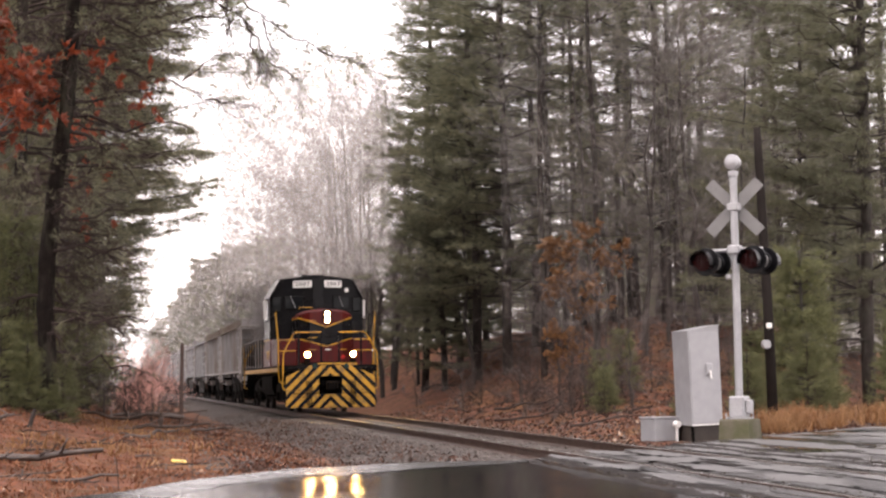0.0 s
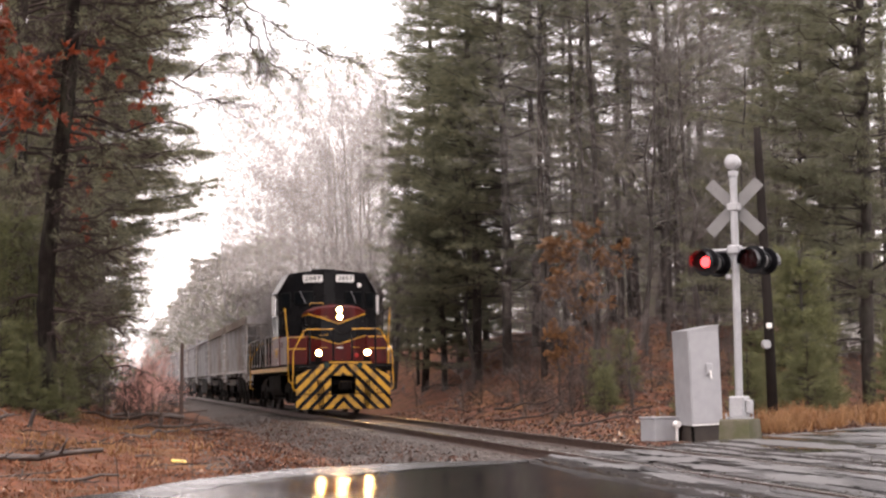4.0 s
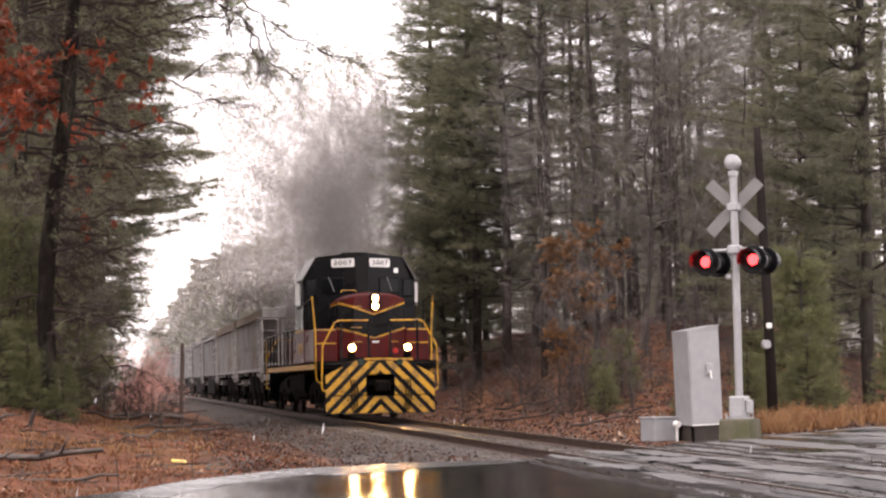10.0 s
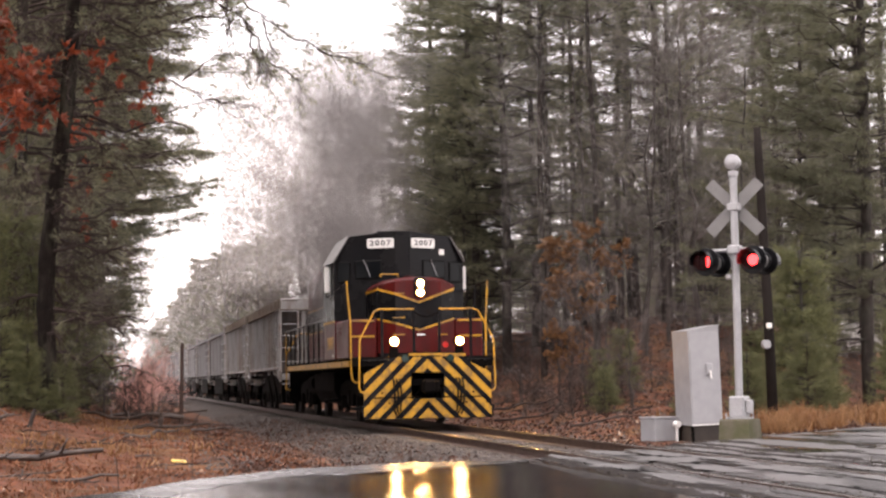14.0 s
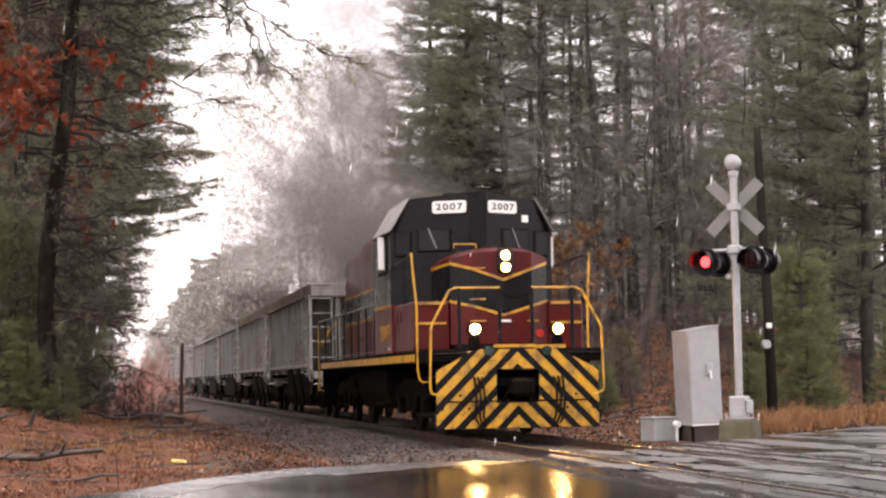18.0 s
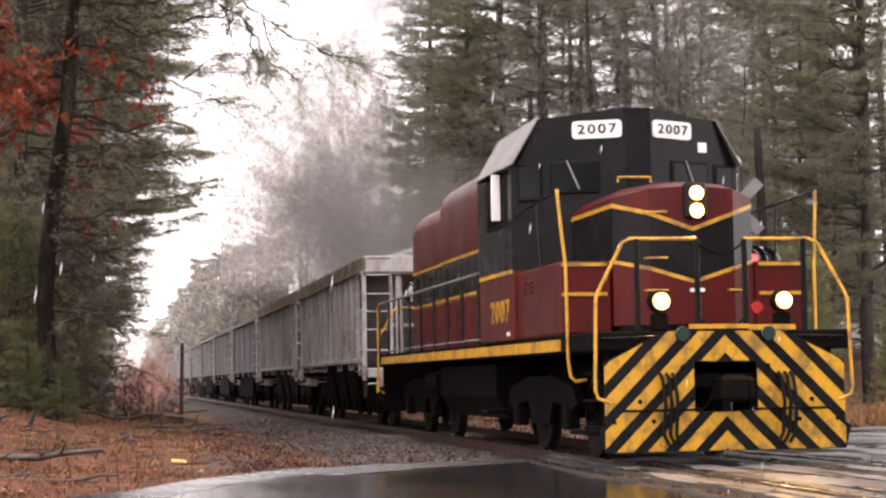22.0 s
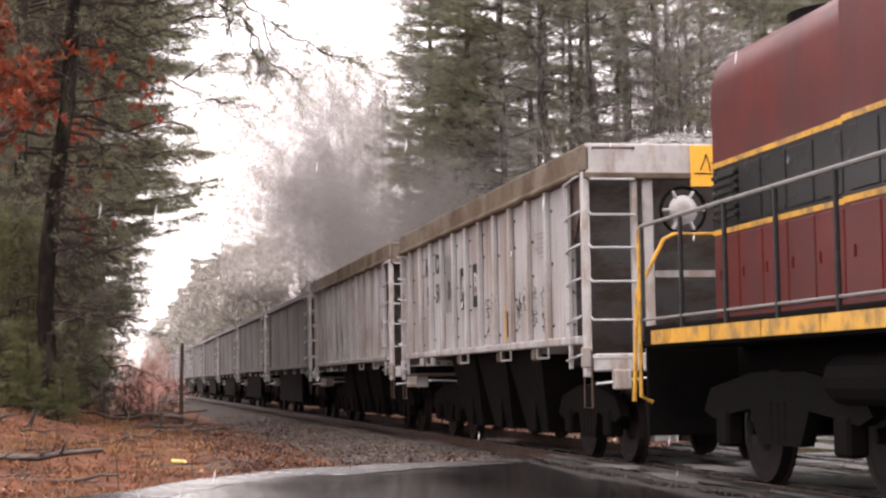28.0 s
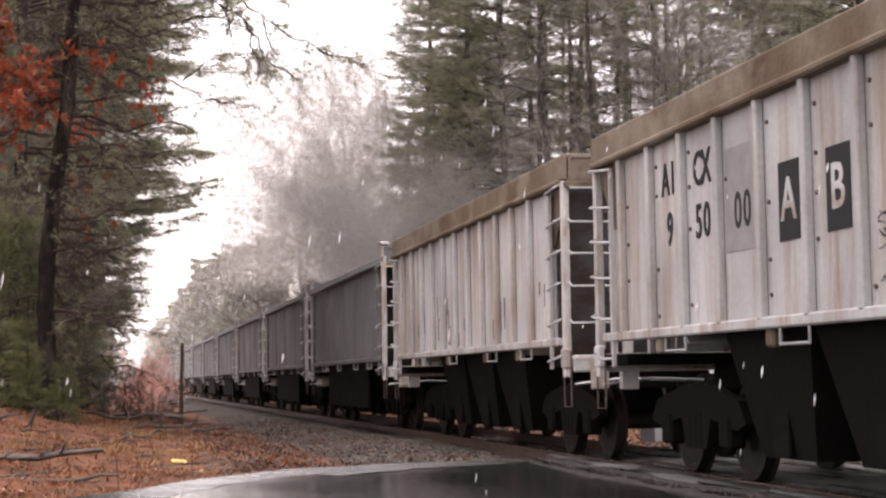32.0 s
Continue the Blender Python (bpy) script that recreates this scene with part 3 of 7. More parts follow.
def scatter(name, count, where, size, flat, mats, label, category, squash=(1, 1, 1), kind="stuff"):
    """Many small pieces as one mesh: flat leaves, or angular stones."""
    rng = np.random.default_rng(len(name) * 17 + count)
    if flat:
        base = np.array([(-0.5, -0.28, 0), (0.1, -0.36, 0.10), (0.55, 0.0, 0.16), (0.1, 0.36, 0.08), (-0.5, 0.26, -0.02)])
        faces = [(0, 1, 2, 3, 4)]
    else:
        base = np.array([(1, 0, 0), (-1, 0.1, 0), (0.1, 0.8, 0), (0, -0.9, 0.1), (0.1, 0, 0.7), (0, 0.1, -0.6)]) * 0.5
        faces = [(0, 2, 4), (2, 1, 4), (1, 3, 4), (3, 0, 4), (2, 0, 5), (1, 2, 5), (3, 1, 5), (0, 3, 5)]
    v, f = [], []
    nb_ = len(base)
    while len(v) < count * nb_:
        p = where(rng)
        if p is None:
            continue
        s = rng.uniform(*size)
        a, t1, t2 = rng.uniform(0, 6.28), rng.normal(0, 0.7 if flat else 0.35), rng.normal(0, 0.7 if flat else 0.35)
        q = base * (1 if flat else rng.uniform(0.7, 1.3, (nb_, 3))) * s
        ca, sa = math.cos(a), math.sin(a)
        x, y, z = q[:, 0] * ca - q[:, 1] * sa, q[:, 0] * sa + q[:, 1] * ca, q[:, 2]
        z = z + x * t1 + y * t2
        o = len(v)
        v += [(p[0] + x[i], p[1] + y[i], p[2] + z[i]) for i in range(nb_)]
        f += [tuple(i + o for i in fc) for fc in faces]
    return solid(name, (v, f), mats, label, category, kind=kind, fix=False)


def on_bed(rng):
    y = 21.0 + 45 * rng.random() ** 1.7
    rel = rng.uniform(-4.9, 3.2)
    if y < road_edge(TRACK_X + rel) + 0.02 or abs(abs(rel) - 0.755) < 0.09:
        return None
    return TRACK_X + rel, y, bed_z(rel, y) + 0.008


scatter("ballast_stones", 15000, on_bed, (0.025, 0.075), False, STONE, "loose wet grey ballast stones", "stones")


def strewn(rng):
    rel = rng.uniform(-5.6, -3.2)
    y = 20.0 + 45 * rng.random() ** 1.5
    x = TRACK_X + rel
    if y < road_edge(x) + 0.1:
        return None
    return x, y, max(height(x, y), bed_z(rel, y) if rel > -4.7 else -9) + 0.01


scatter("verge_stones", 3000, strewn, (0.02, 0.06), False, STONE, "loose stones scattered along the verge", "stones")


def beside_cabinet(rng):
    x = rng.uniform(8.6, 11.0)
    y = road_edge(x) + 0.05 + rng.gamma(1.5, 0.55)
    return (x, y, height(x, y) + 0.01) if y < road_edge(x) + 3.5 else None


scatter("verge_stones", 1600, beside_cabinet, (0.025, 0.07), False, STONE, "loose grey stones round the signal cabinets", "stones")


def by_the_rails(rng):
    rel = rng.choice((-1.55, 1.5, -0.755, 0.755, 1.9)) + rng.normal(0, 0.14)
    x = TRACK_X + rel
    y = road_edge(x) - 9.5 * rng.random()
    if abs(abs(rel) - 0.755) < 0.06:
        return None
    return x, y, (0.0 if abs(rel) < 1.32 else road_z(x, y)) + 0.002


def broken_lip(rel, seed, wide, high):
    """A ragged ridge of crumbled asphalt that runs along the rails through the crossing."""
    v, f = [], []
    y0, k = road_edge(TRACK_X + rel) - 0.15, 150
    for i in range(k):
        y = y0 - 0.07 * i
        mid = rel + 0.09 * noise.noise((y * 0.7, seed, 1)) + 0.04 * noise.noise((y * 3.1, seed, 2))
        h = high * max(0.0, 0.35 + 1.1 * noise.noise((y * 1.1, seed, 3)) + 0.5 * noise.noise((y * 5.0, seed, 4)))
        w = wide * (0.7 + 0.6 * noise.noise((y * 1.9, seed, 5)))
        base = road_z(TRACK_X + rel, y) - 0.03 if abs(rel) > 1.32 else -0.05
        v += [(mid - w, y, base), (mid - w * 0.5, y, max(base, -0.004 + h * 0.9)), (mid + w * 0.2, y, max(base, -0.004 + h)), (mid + w, y, base)]
    for i in range(k - 1):
        for j in range(3):
            f.append((4 * i + j, 4 * i + j + 1, 4 * i + j + 5, 4 * i + j + 4))
    return v, f


for rel, wide, high in ((-1.42, 0.09, 0.035), (-1.78, 0.14, 0.022), (-0.67, 0.03, 0.012), (-0.43, 0.03, 0.016), (0.17, 0.03, 0.016), (0.85, 0.03, 0.012), (1.42, 0.08, 0.03), (1.8, 0.14, 0.022), (2.5, 0.2, 0.016)):
    part("broken_lip", broken_lip(rel, rel * 7, wide, high), ASPHALT_BROKEN, crossing, "crumbled dark asphalt edge", smooth=True, fix=False)
scatter("asphalt_rubble", 900, by_the_rails, (0.012, 0.04), False, TIE, "broken bits of asphalt and stone along the rails", "rubble")


def left_floor(rng):
    """Leaves gather in drifts."""
    x = rng.uniform(-8, 3.4)
    y = 14 + 40 * rng.random() ** 1.5
    if y < road_edge(x) + 0.05 or rng.random() < ease(2.2, 3.4, x):
        return None
    if rng.random() > 0.5 + 1.1 * noise.noise((x * 1.1, y * 0.5, 12)):
        return None
    return x, y, height(x, y) + 0.012


def right_floor(rng):
    x = rng.uniform(9.6, 26)
    y = 27 + 38 * rng.random() ** 1.4
    if y < road_edge(x) + 0.08:
        return None
    return x, y, height(x, y) + 0.012


scatter("fallen_leaves", 16000, left_floor, (0.025, 0.055), True, LEAF_BROWN, "wet fallen oak leaves on the forest floor", "leaves")


def bed_fringe(rng):
    """Leaves blown onto the shoulder of the ballast, fewer towards the rail."""
    y = 21.0 + 34 * rng.random() ** 1.5
    rel = -5.2 + 3.6 * rng.random() ** 2.2 + 0.5 * noise.noise((y * 0.7, 3, 5))
    x = TRACK_X + rel
    if y < road_edge(x) + 0.04 or rng.random() > 0.75 + 0.9 * noise.noise((x * 0.9, y * 0.6, 21)):
        return None
    return x, y, max(bed_z(rel, y) if rel > -4.8 else -9, height(x, y)) + 0.02


scatter("fringe_leaves", 8000, bed_fringe, (0.02, 0.05), True, LEAF_WET_SHADED, "sodden leaves blown onto the edge of the ballast", "leaves")
scatter("fringe_leaves", 3500, bed_fringe, (0.02, 0.045), True, LOG, "dark rotting leaves on the edge of the ballast", "leaves")


def spilled(rng):
    y = 21.0 + 30 * rng.random() ** 1.6
    x = TRACK_X - 4.9 - 1.1 * rng.random() ** 2
    return None if y < road_edge(x) + 0.04 else (x, y, height(x, y) + 0.012)


scatter("spilled_stones", 900, spilled, (0.02, 0.06), False, STONE, "ballast stones spilled among the fallen leaves", "stones")
scatter("dark_leaves", 17000, right_floor, (0.03, 0.075), True, LOG, "dark rotting leaves on the wooded bank", "leaves")
scatter("pale_leaves", 500, right_floor, (0.04, 0.08), True, PALE_LEAF, "pale dead leaves strewn on the wooded bank", "leaves")
scatter("fallen_leaves", 16000, right_floor, (0.03, 0.075), True, LEAF_WET_SHADED, "wet fallen leaves on the wooded bank, coloured dark for tree shade", "leaves")


def blades(name, count, where, length, mats, label, category, lean=0.9, width=0.012, low=0.1):
    """Grass or needles that stand or lie: thin bent blades in one mesh."""
    rng = np.random.default_rng(count + len(name))
    v, f = [], []
    while len(f) < count * 2:
        p = where(rng)
        if p is None:
            continue
        ln, a = rng.uniform(*length), rng.uniform(0, 6.28)
        dx, dy = math.cos(a), math.sin(a)
        l1 = rng.uniform(low, lean) * ln
        o = len(v)
        w = width * rng.uniform(0.7, 1.4)
        h = math.sqrt(max(0.0002, ln * ln - l1 * l1))
        v += [(p[0] - dy * w, p[1] + dx * w, p[2]), (p[0] + dy * w, p[1] - dx * w, p[2]),
              (p[0] + dx * l1 * 0.35 + dy * w * 0.8, p[1] + dy * l1 * 0.35 - dx * w * 0.8, p[2] + h * 0.65),
              (p[0] + dx * l1 * 0.35 - dy * w * 0.8, p[1] + dy * l1 * 0.35 + dx * w * 0.8, p[2] + h * 0.65),
              (p[0] + dx * l1, p[1] + dy * l1, p[2] + h * 0.8)]
        f += [(o, o + 1, o + 2, o + 3), (o + 3, o + 2, o + 4)]
    return solid(name, (v, f), mats, label, category, kind="stuff", fix=False)


def verge_right(rng):
    x = rng.uniform(10.3, 24)
    past = rng.gamma(1.7, 1.5)
    if past > 10:
        return None
    y = road_edge(x) + 0.25 + past + 0.3 * noise.noise((x * 1.1, 3, 1))
    heap = noise.noise((x * 0.9, y * 0.9, 4)) + 0.8 * noise.noise((x * 3.1, y * 3.1, 6))
    if heap < 0.25 + 0.03 * past:
        return None
    return x, y, height(x, y) - 0.01 + 0.32 * rng.random() * min(1.0, heap - 0.2)


def verge_left(rng):
    x = rng.uniform(-6, 1.5)
    y = road_edge(x) + rng.uniform(4, 22)
    if noise.noise((x * 0.5, y * 0.5, 8)) < 0.12:
        return None
    return x, y, height(x, y) - 0.01


blades("dead_grass", 9000, verge_right, (0.16, 0.66), STRAW, "tawny dead grass along the road verge", "grass", lean=0.995, width=0.008, low=0.5)
blades("dead_grass", 4200, verge_left, (0.08, 0.30), STRAW, "thin tawny dead grass on the forest floor", "grass", lean=0.99, low=0.6)


def left_sticks(rng):
    x = rng.uniform(-7, 3.2)
    y = 15 + 32 * rng.random() ** 1.3
    if y < road_edge(x) + 0.1:
        return None
    return x, y, height(x, y) + 0.02


scatter("pale_leaves", 800, left_floor, (0.02, 0.05), True, PALE_LEAF, "pale dead leaves strewn on the forest floor", "leaves")
scatter("dark_leaves", 350, left_floor, (0.015, 0.08), True, LOG, "dark rotting leaves and bark bits on the ground", "leaves")


def straw(rng):
    p = left_floor(rng)
    return p if p and noise.noise((p[0] * 0.8, p[1] * 0.8, 6)) > -0.35 else None


blades("fallen_pine_needles", 42000, straw, (0.04, 0.12), PINE_STRAW, "rust-brown fallen pine needles on the forest floor", "pine needles", lean=0.985, width=0.007, low=0.72)
blades("dry_stems", 130, left_sticks, (0.15, 0.5), TWIG_DARK, "thin dry stems standing in the leaves", "stems", lean=0.6, width=0.005)
blades("fallen_twigs", 1500, left_sticks, (0.12, 0.5), LOG, "small broken twigs strewn on the leaves", "twigs", lean=0.9995, width=0.007, low=0.96)
# ---- locomotive: its origin lies on the rails below the front of its nose; it faces -y ----
def build_wheelset(parent, y, r):
    """Two flanged steel wheels turned on one axle, that rolls about x."""
    half = [(0.92, 0.0), (0.92, 0.06), (0.84, 0.07), (0.815, 0.10), (0.80, r * 0.34), (0.775, r * 0.42), (0.775, r * 0.80), (0.80, r * 0.86), (0.80, r * 0.985), (0.70, r), (0.69, r * 1.06), (0.67, r * 1.06), (0.67, r * 0.86), (0.715, r * 0.80), (0.715, r * 0.42), (0.69, r * 0.34), (0.68, 0.085)]
    prof = [(-x, q) for x, q in half] + [(x, q) for x, q in reversed(half)]
    rings = [[(x, max(q, 0.004) * math.cos(a), max(q, 0.004) * math.sin(a)) for a in [2 * math.pi * k / 24 for k in range(24)]] for x, q in prof]
    return part("wheelset", loft(rings), WHEEL, parent, "dark steel wheels on an axle", at=pose(0, y, r))


def build_truck(parent, y, gap, r, frame_z, frame_x=1.0):
    """A two-axle truck: side frames with axle boxes and springs, a bolster and two wheelsets."""
    half = gap / 2
    o = [(-half - 0.55, frame_z - 0.05), (-half - 0.35, frame_z + 0.16), (-half * 0.45, frame_z + 0.30), (half * 0.45, frame_z + 0.30), (half + 0.35, frame_z + 0.16),
         (half + 0.55, frame_z - 0.05), (half + 0.3, frame_z - 0.12), (half * 0.5, frame_z - 0.02), (half * 0.35, frame_z - 0.32), (-half * 0.35, frame_z - 0.32),
         (-half * 0.5, frame_z - 0.02), (-half - 0.3, frame_z - 0.12)]
    turn = pose(0, 0, 0, 0, 0, 90)
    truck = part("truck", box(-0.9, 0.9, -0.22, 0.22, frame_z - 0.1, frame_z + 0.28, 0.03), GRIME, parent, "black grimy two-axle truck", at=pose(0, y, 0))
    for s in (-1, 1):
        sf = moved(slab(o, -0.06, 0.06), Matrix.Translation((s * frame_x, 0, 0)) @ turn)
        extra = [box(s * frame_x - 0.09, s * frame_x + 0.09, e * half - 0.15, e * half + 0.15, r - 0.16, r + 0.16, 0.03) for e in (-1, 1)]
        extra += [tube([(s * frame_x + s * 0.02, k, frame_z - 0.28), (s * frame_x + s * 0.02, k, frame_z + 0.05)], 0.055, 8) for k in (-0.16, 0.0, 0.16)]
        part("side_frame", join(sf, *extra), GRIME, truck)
    return truck, [build_wheelset(truck, e * half, r) for e in (-1, 1)]


def rounded(w, h, r):
    """The outline of a plate with round corners, half sizes w and h."""
    return [(sx * (w - r) + r * math.cos(a), sz * (h - r) + r * math.sin(a)) for sx, sz, a0 in ((1, 1, 0), (-1, 1, 90), (-1, -1, 180), (1, -1, 270)) for a in [radians(a0 + 30 * k) for k in range(4)]]


def build_locomotive():
    loco = thing("locomotive", "maroon and black diesel locomotive with yellow stripes and lit headlights", "locomotive")
    # underframe
    part("underframe", join(box(-1.5, 1.5, -0.95, 15.16, 1.28, 1.5, 0.02), box(-0.45, 0.45, -0.9, 15.3, 0.85, 1.3, 0.03), box(-1.3, 1.3, -0.9, -0.6, 1.0, 1.3, 0.02)), GRIME, loco, "black deck and sill")
    for s in (-1, 1):
        y = 0.5
        while y < 14.6:
            part("sill_stripe", box(s * 1.515 - 0.01, s * 1.515 + 0.01, y, min(y + 1.22, 14.75), 1.31, 1.445), PAINT_YELLOW, loco, "yellow stripe along the sill")
            y += 1.25
    tank_o = [(-1.28, 0.75), (-1.1, 0.42), (1.1, 0.42), (1.28, 0.75), (1.28, 1.2), (-1.28, 1.2)]
    part("fuel_tank", slab(tank_o, 5.2, 9.6), GRIME, loco, "black fuel tank slung below the deck")
    for s in (-1, 1):
        part("air_tank", tube([(s * 1.15, 9.75, 0.95), (s * 1.15, 10.9, 0.95)], 0.2, 14), GRIME, loco)
        part("battery_step", box(s * 1.35 - 0.18, s * 1.35 + 0.18, 4.7, 5.1, 0.5, 0.56, 0.01), GRIME, loco)
    wheels = []
    for y in (2.95, 12.3):
        wheels += build_truck(loco, y, 2.74, 0.508, 0.72, 1.12)[1]
    # nose: facets round its front, in bands of paint
    plan = [(-0.87, 2.3), (-0.87, 0.40), (-0.52, 0.06), (0.0, 0.0), (0.52, 0.06), (0.87, 0.40), (0.87, 2.3)]
    upper, lower, top = [3.03, 3.03, 2.91, 2.72, 2.91, 3.03, 3.03], [2.36, 2.36, 2.26, 2.10, 2.26, 2.36, 2.36], [3.10, 3.12, 3.20, 3.23, 3.20, 3.12, 3.10]
    rows = [[1.60] * 7, lower, upper, top]
    v = [(x, y, r[i]) for r in rows for i, (x, y) in enumerate(plan)]
    f, slots = [], []
    for k in range(3):
        for i in range(6):
            f.append((k * 7 + i, k * 7 + i + 1, (k + 1) * 7 + i + 1, (k + 1) * 7 + i))
            slots.append((0, 1, 0)[k])
    o = len(v)   # crowned top
    inner = [(-0.70, 2.3, 3.22), (-0.70, 0.62, 3.24), (-0.42, 0.30, 3.28), (0.0, 0.26, 3.30), (0.42, 0.30, 3.28), (0.70, 0.62, 3.24), (0.70, 2.3, 3.22)]
    v += inner
    for i in range(6):
        f.append((21 + i, 22 + i, o + i + 1, o + i))
        slots.append(0)
    f.append(tuple(range(o, o + 7)))
    slots.append(0)
    nose = part("nose", (v, f), [PAINT_RED, PAINT_BLACK], loco, "low maroon nose with a black band", smooth="edges", slots=slots)
    part("nose_base", box(-0.84, 0.84, 0.1, 2.3, 1.5, 1.6), PAINT_BLACK, nose)
    for line, w in ((upper, 0.05), (lower, 0.045)):
        for i in range(6):
            (x0, y0), (x1, y1) = plan[i], plan[i + 1]
            n = Vector((y1 - y0, -(x1 - x0), 0)).normalized() * 0.006
            if n.y > 0 or (abs(n.y) < 1e-6 and n.x * (x0 + x1) < 0):
                n = -n
            q = [(x0, y0, line[i] - w / 2), (x1, y1, line[i + 1] - w / 2), (x1, y1, line[i + 1] + w / 2), (x0, y0, line[i] + w / 2)]
            shape = ([(a + n.x, b + n.y, c) for a, b, c in q] + [(a - n.x, b - n.y, c) for a, b, c in q],
                     [(0, 1, 2, 3), (7, 6, 5, 4), (0, 4, 5, 1), (3, 2, 6, 7), (0, 3, 7, 4), (1, 5, 6, 2)])
            part("nose_stripe", shape, PAINT_YELLOW, nose, "yellow pinstripe")
    lamp = part("headlight", box(-0.11, 0.17, -0.07, 0.12, 2.83, 3.27, 0.04), PAINT_BLACK, nose, "twin headlight in a black housing")
    for z in (3.14, 2.93):
        part("reflector", disc(0.03, -0.066, z, 0.09, 0.02, "y", 20), REFLECTOR_HALO, lamp, "reflector rim given its own warm glow for the halo")
        part("lens", disc(0.03, -0.078, z, 0.064, 0.02, "y", 20, 0.01), HEADLIGHT, lamp, "bright lit lens")
    part("nose_grab", tube([(-0.82, 0.28, 3.30), (-0.82, 0.28, 3.36), (-0.42, 0.28, 3.36), (-0.42, 0.28, 3.30)], 0.014, 6), PAINT_YELLOW, nose, "yellow grab iron")
    for z in (2.92, 2.38, 2.0):
        part("nose_grab", tube([(-0.57, 0.14, z), (-0.57, 0.02, z), (-0.33, -0.03, z), (-0.33, 0.06, z)], 0.014, 6), PAINT_YELLOW, nose, "yellow grab iron")
    part("nose_plate", box(-0.05, 0.12, -0.012, 0.01, 1.98, 2.02), PAINT_WHITE, nose)
    part("nose_grab", tube([(0.42, 0.08, 2.0), (0.42, -0.01, 2.0), (0.66, 0.16, 2.0), (0.66, 0.22, 2.0)], 0.014, 6), PAINT_YELLOW, nose, "yellow grab iron")
    part("roof_antenna", disc(-0.1, 0.7, 3.32, 0.12, 0.05, "z", 14), PAINT_RED, nose)
    # battery boxes beside the nose
    for s in (-1, 1):
        bb = part("battery_box", box(min(s * 0.88, s * 1.53), max(s * 0.88, s * 1.53), 0.42, 2.7, 1.5, 2.37, 0.03), PAINT_RED, loco, "maroon battery box beside the nose")
        for z in (1.98, 2.33):
            part("box_stripe", box(min(s * 0.95, s * 1.5), max(s * 0.95, s * 1.5), 0.395, 0.425, z - 0.02, z + 0.02), PAINT_YELLOW, bb)
        for k in range(2):
            for j in range(3):
                part("louver", box(s * 1.54 - 0.02, s * 1.54 + 0.02, 1.75 + 0.36 * k, 1.93 + 0.36 * k, 2.06 + 0.06 * j, 2.09 + 0.06 * j, 0.005), PAINT_RED, bb)
    # cab
    def front_y(x):
        return 2.15 + 0.45 * max(0.0, abs(x) - 0.17)
    def cab_shell(outline, back):
        n = len(outline)
        return ([(x, front_y(x), z) for x, z in outline] + [(x, back, z) for x, z in outline],
                [tuple(range(n))[::-1], tuple(range(n, 2 * n))] + [(i, (i + 1) % n, (i + 1) % n + n, i + n) for i in range(n)])
    halves = []
    for s in (-1, 1):
        o1 = [(0.17, 2.4), (1.56, 2.4), (1.56, 3.84), (1.24, 4.38), (0.17, 4.49)]
        halves.append(cab_shell([(s * x, z) for x, z in o1], 4.95))
    halves.append(cab_shell([(-0.17, 2.4), (0.17, 2.4), (0.17, 4.49), (-0.17, 4.49)], 4.95))
    cab = part("cab", join(*halves), PAINT_BLACK, loco, "black angular driver's cab")
    lowers = [box(-1.55, 1.55, 2.72, 4.95, 1.5, 2.4, 0.01)]
    part("cab_side", join(*lowers), PAINT_RED, loco, "maroon lower cab side with yellow numerals")
    for s in (-1, 1):
        panel = [(s * 1.585, 2.62, 3.80), (s * 1.585, 5.02, 3.80), (s * 1.22, 5.02, 4.42), (s * 1.22, 2.58, 4.42)]
        n = Vector((-s * 0.015, 0, -0.012))
        shape = (panel + [tuple(Vector(p) + n) for p in panel], [(0, 1, 2, 3), (7, 6, 5, 4), (0, 4, 5, 1), (1, 5, 6, 2), (2, 6, 7, 3), (3, 7, 4, 0)])
        part("roof_side", shape, ROOF_SILVER, cab, "pale sloping roof side")
        part("cab_stripe", box(s * 1.555 - 0.012, s * 1.555 + 0.012, 2.78, 4.9, 2.37, 2.425), PAINT_YELLOW, cab, "yellow stripe")
        win = part("side_window", box(s * 1.565 - 0.02, s * 1.565 + 0.02, 3.05, 4.25, 3.02, 3.72, 0.015), RUBBER, cab, "sliding side window")
        for y0, y1 in ((3.1, 3.62), (3.67, 4.2)):
            part("pane", box(s * 1.58 - 0.012, s * 1.58 + 0.012, y0, y1, 3.07, 3.67), DARK_GLASS, win)
        part("wind_deflector", box(s * 1.66 - 0.07, s * 1.66 + 0.05, 3.20, 3.24, 3.10, 3.72, 0.01), PAINT_WHITE, win, "cream wind deflector")
        part("sun_visor", box(s * 1.62 - 0.06, s * 1.62 + 0.06, 3.0, 4.4, 3.745, 3.765, 0.004), PAINT_BLACK, win)
        a = pose(s * 0.505, front_y(0.505) - 0.012, 4.215, 0, 0, s * 24.2)
        board = part("number_board", slab(rounded(0.325, 0.115, 0.05), -0.025, 0.02), PAINT_WHITE, cab, "white number board with black numerals", at=a)
        letters("numeral", "2007", 0.175, INK, board, pose(0, -0.028, 0, 90), squeeze=1.3)
        a = pose(s * 0.78, front_y(0.78) - 0.01, 3.60, 0, 0, s * 24.2)
        fw = part("front_window", box(-0.33, 0.33, -0.02, 0.02, -0.22, 0.22, 0.03), RUBBER, cab, "dark cab windshield", at=a)
        part("pane", box(-0.29, 0.29, -0.026, 0, -0.18, 0.18), DARK_GLASS, fw)
        part("wiper", tube([(-0.1, -0.05, 0.22), (0.06, -0.05, -0.16)], 0.01, 5), STEEL, fw)
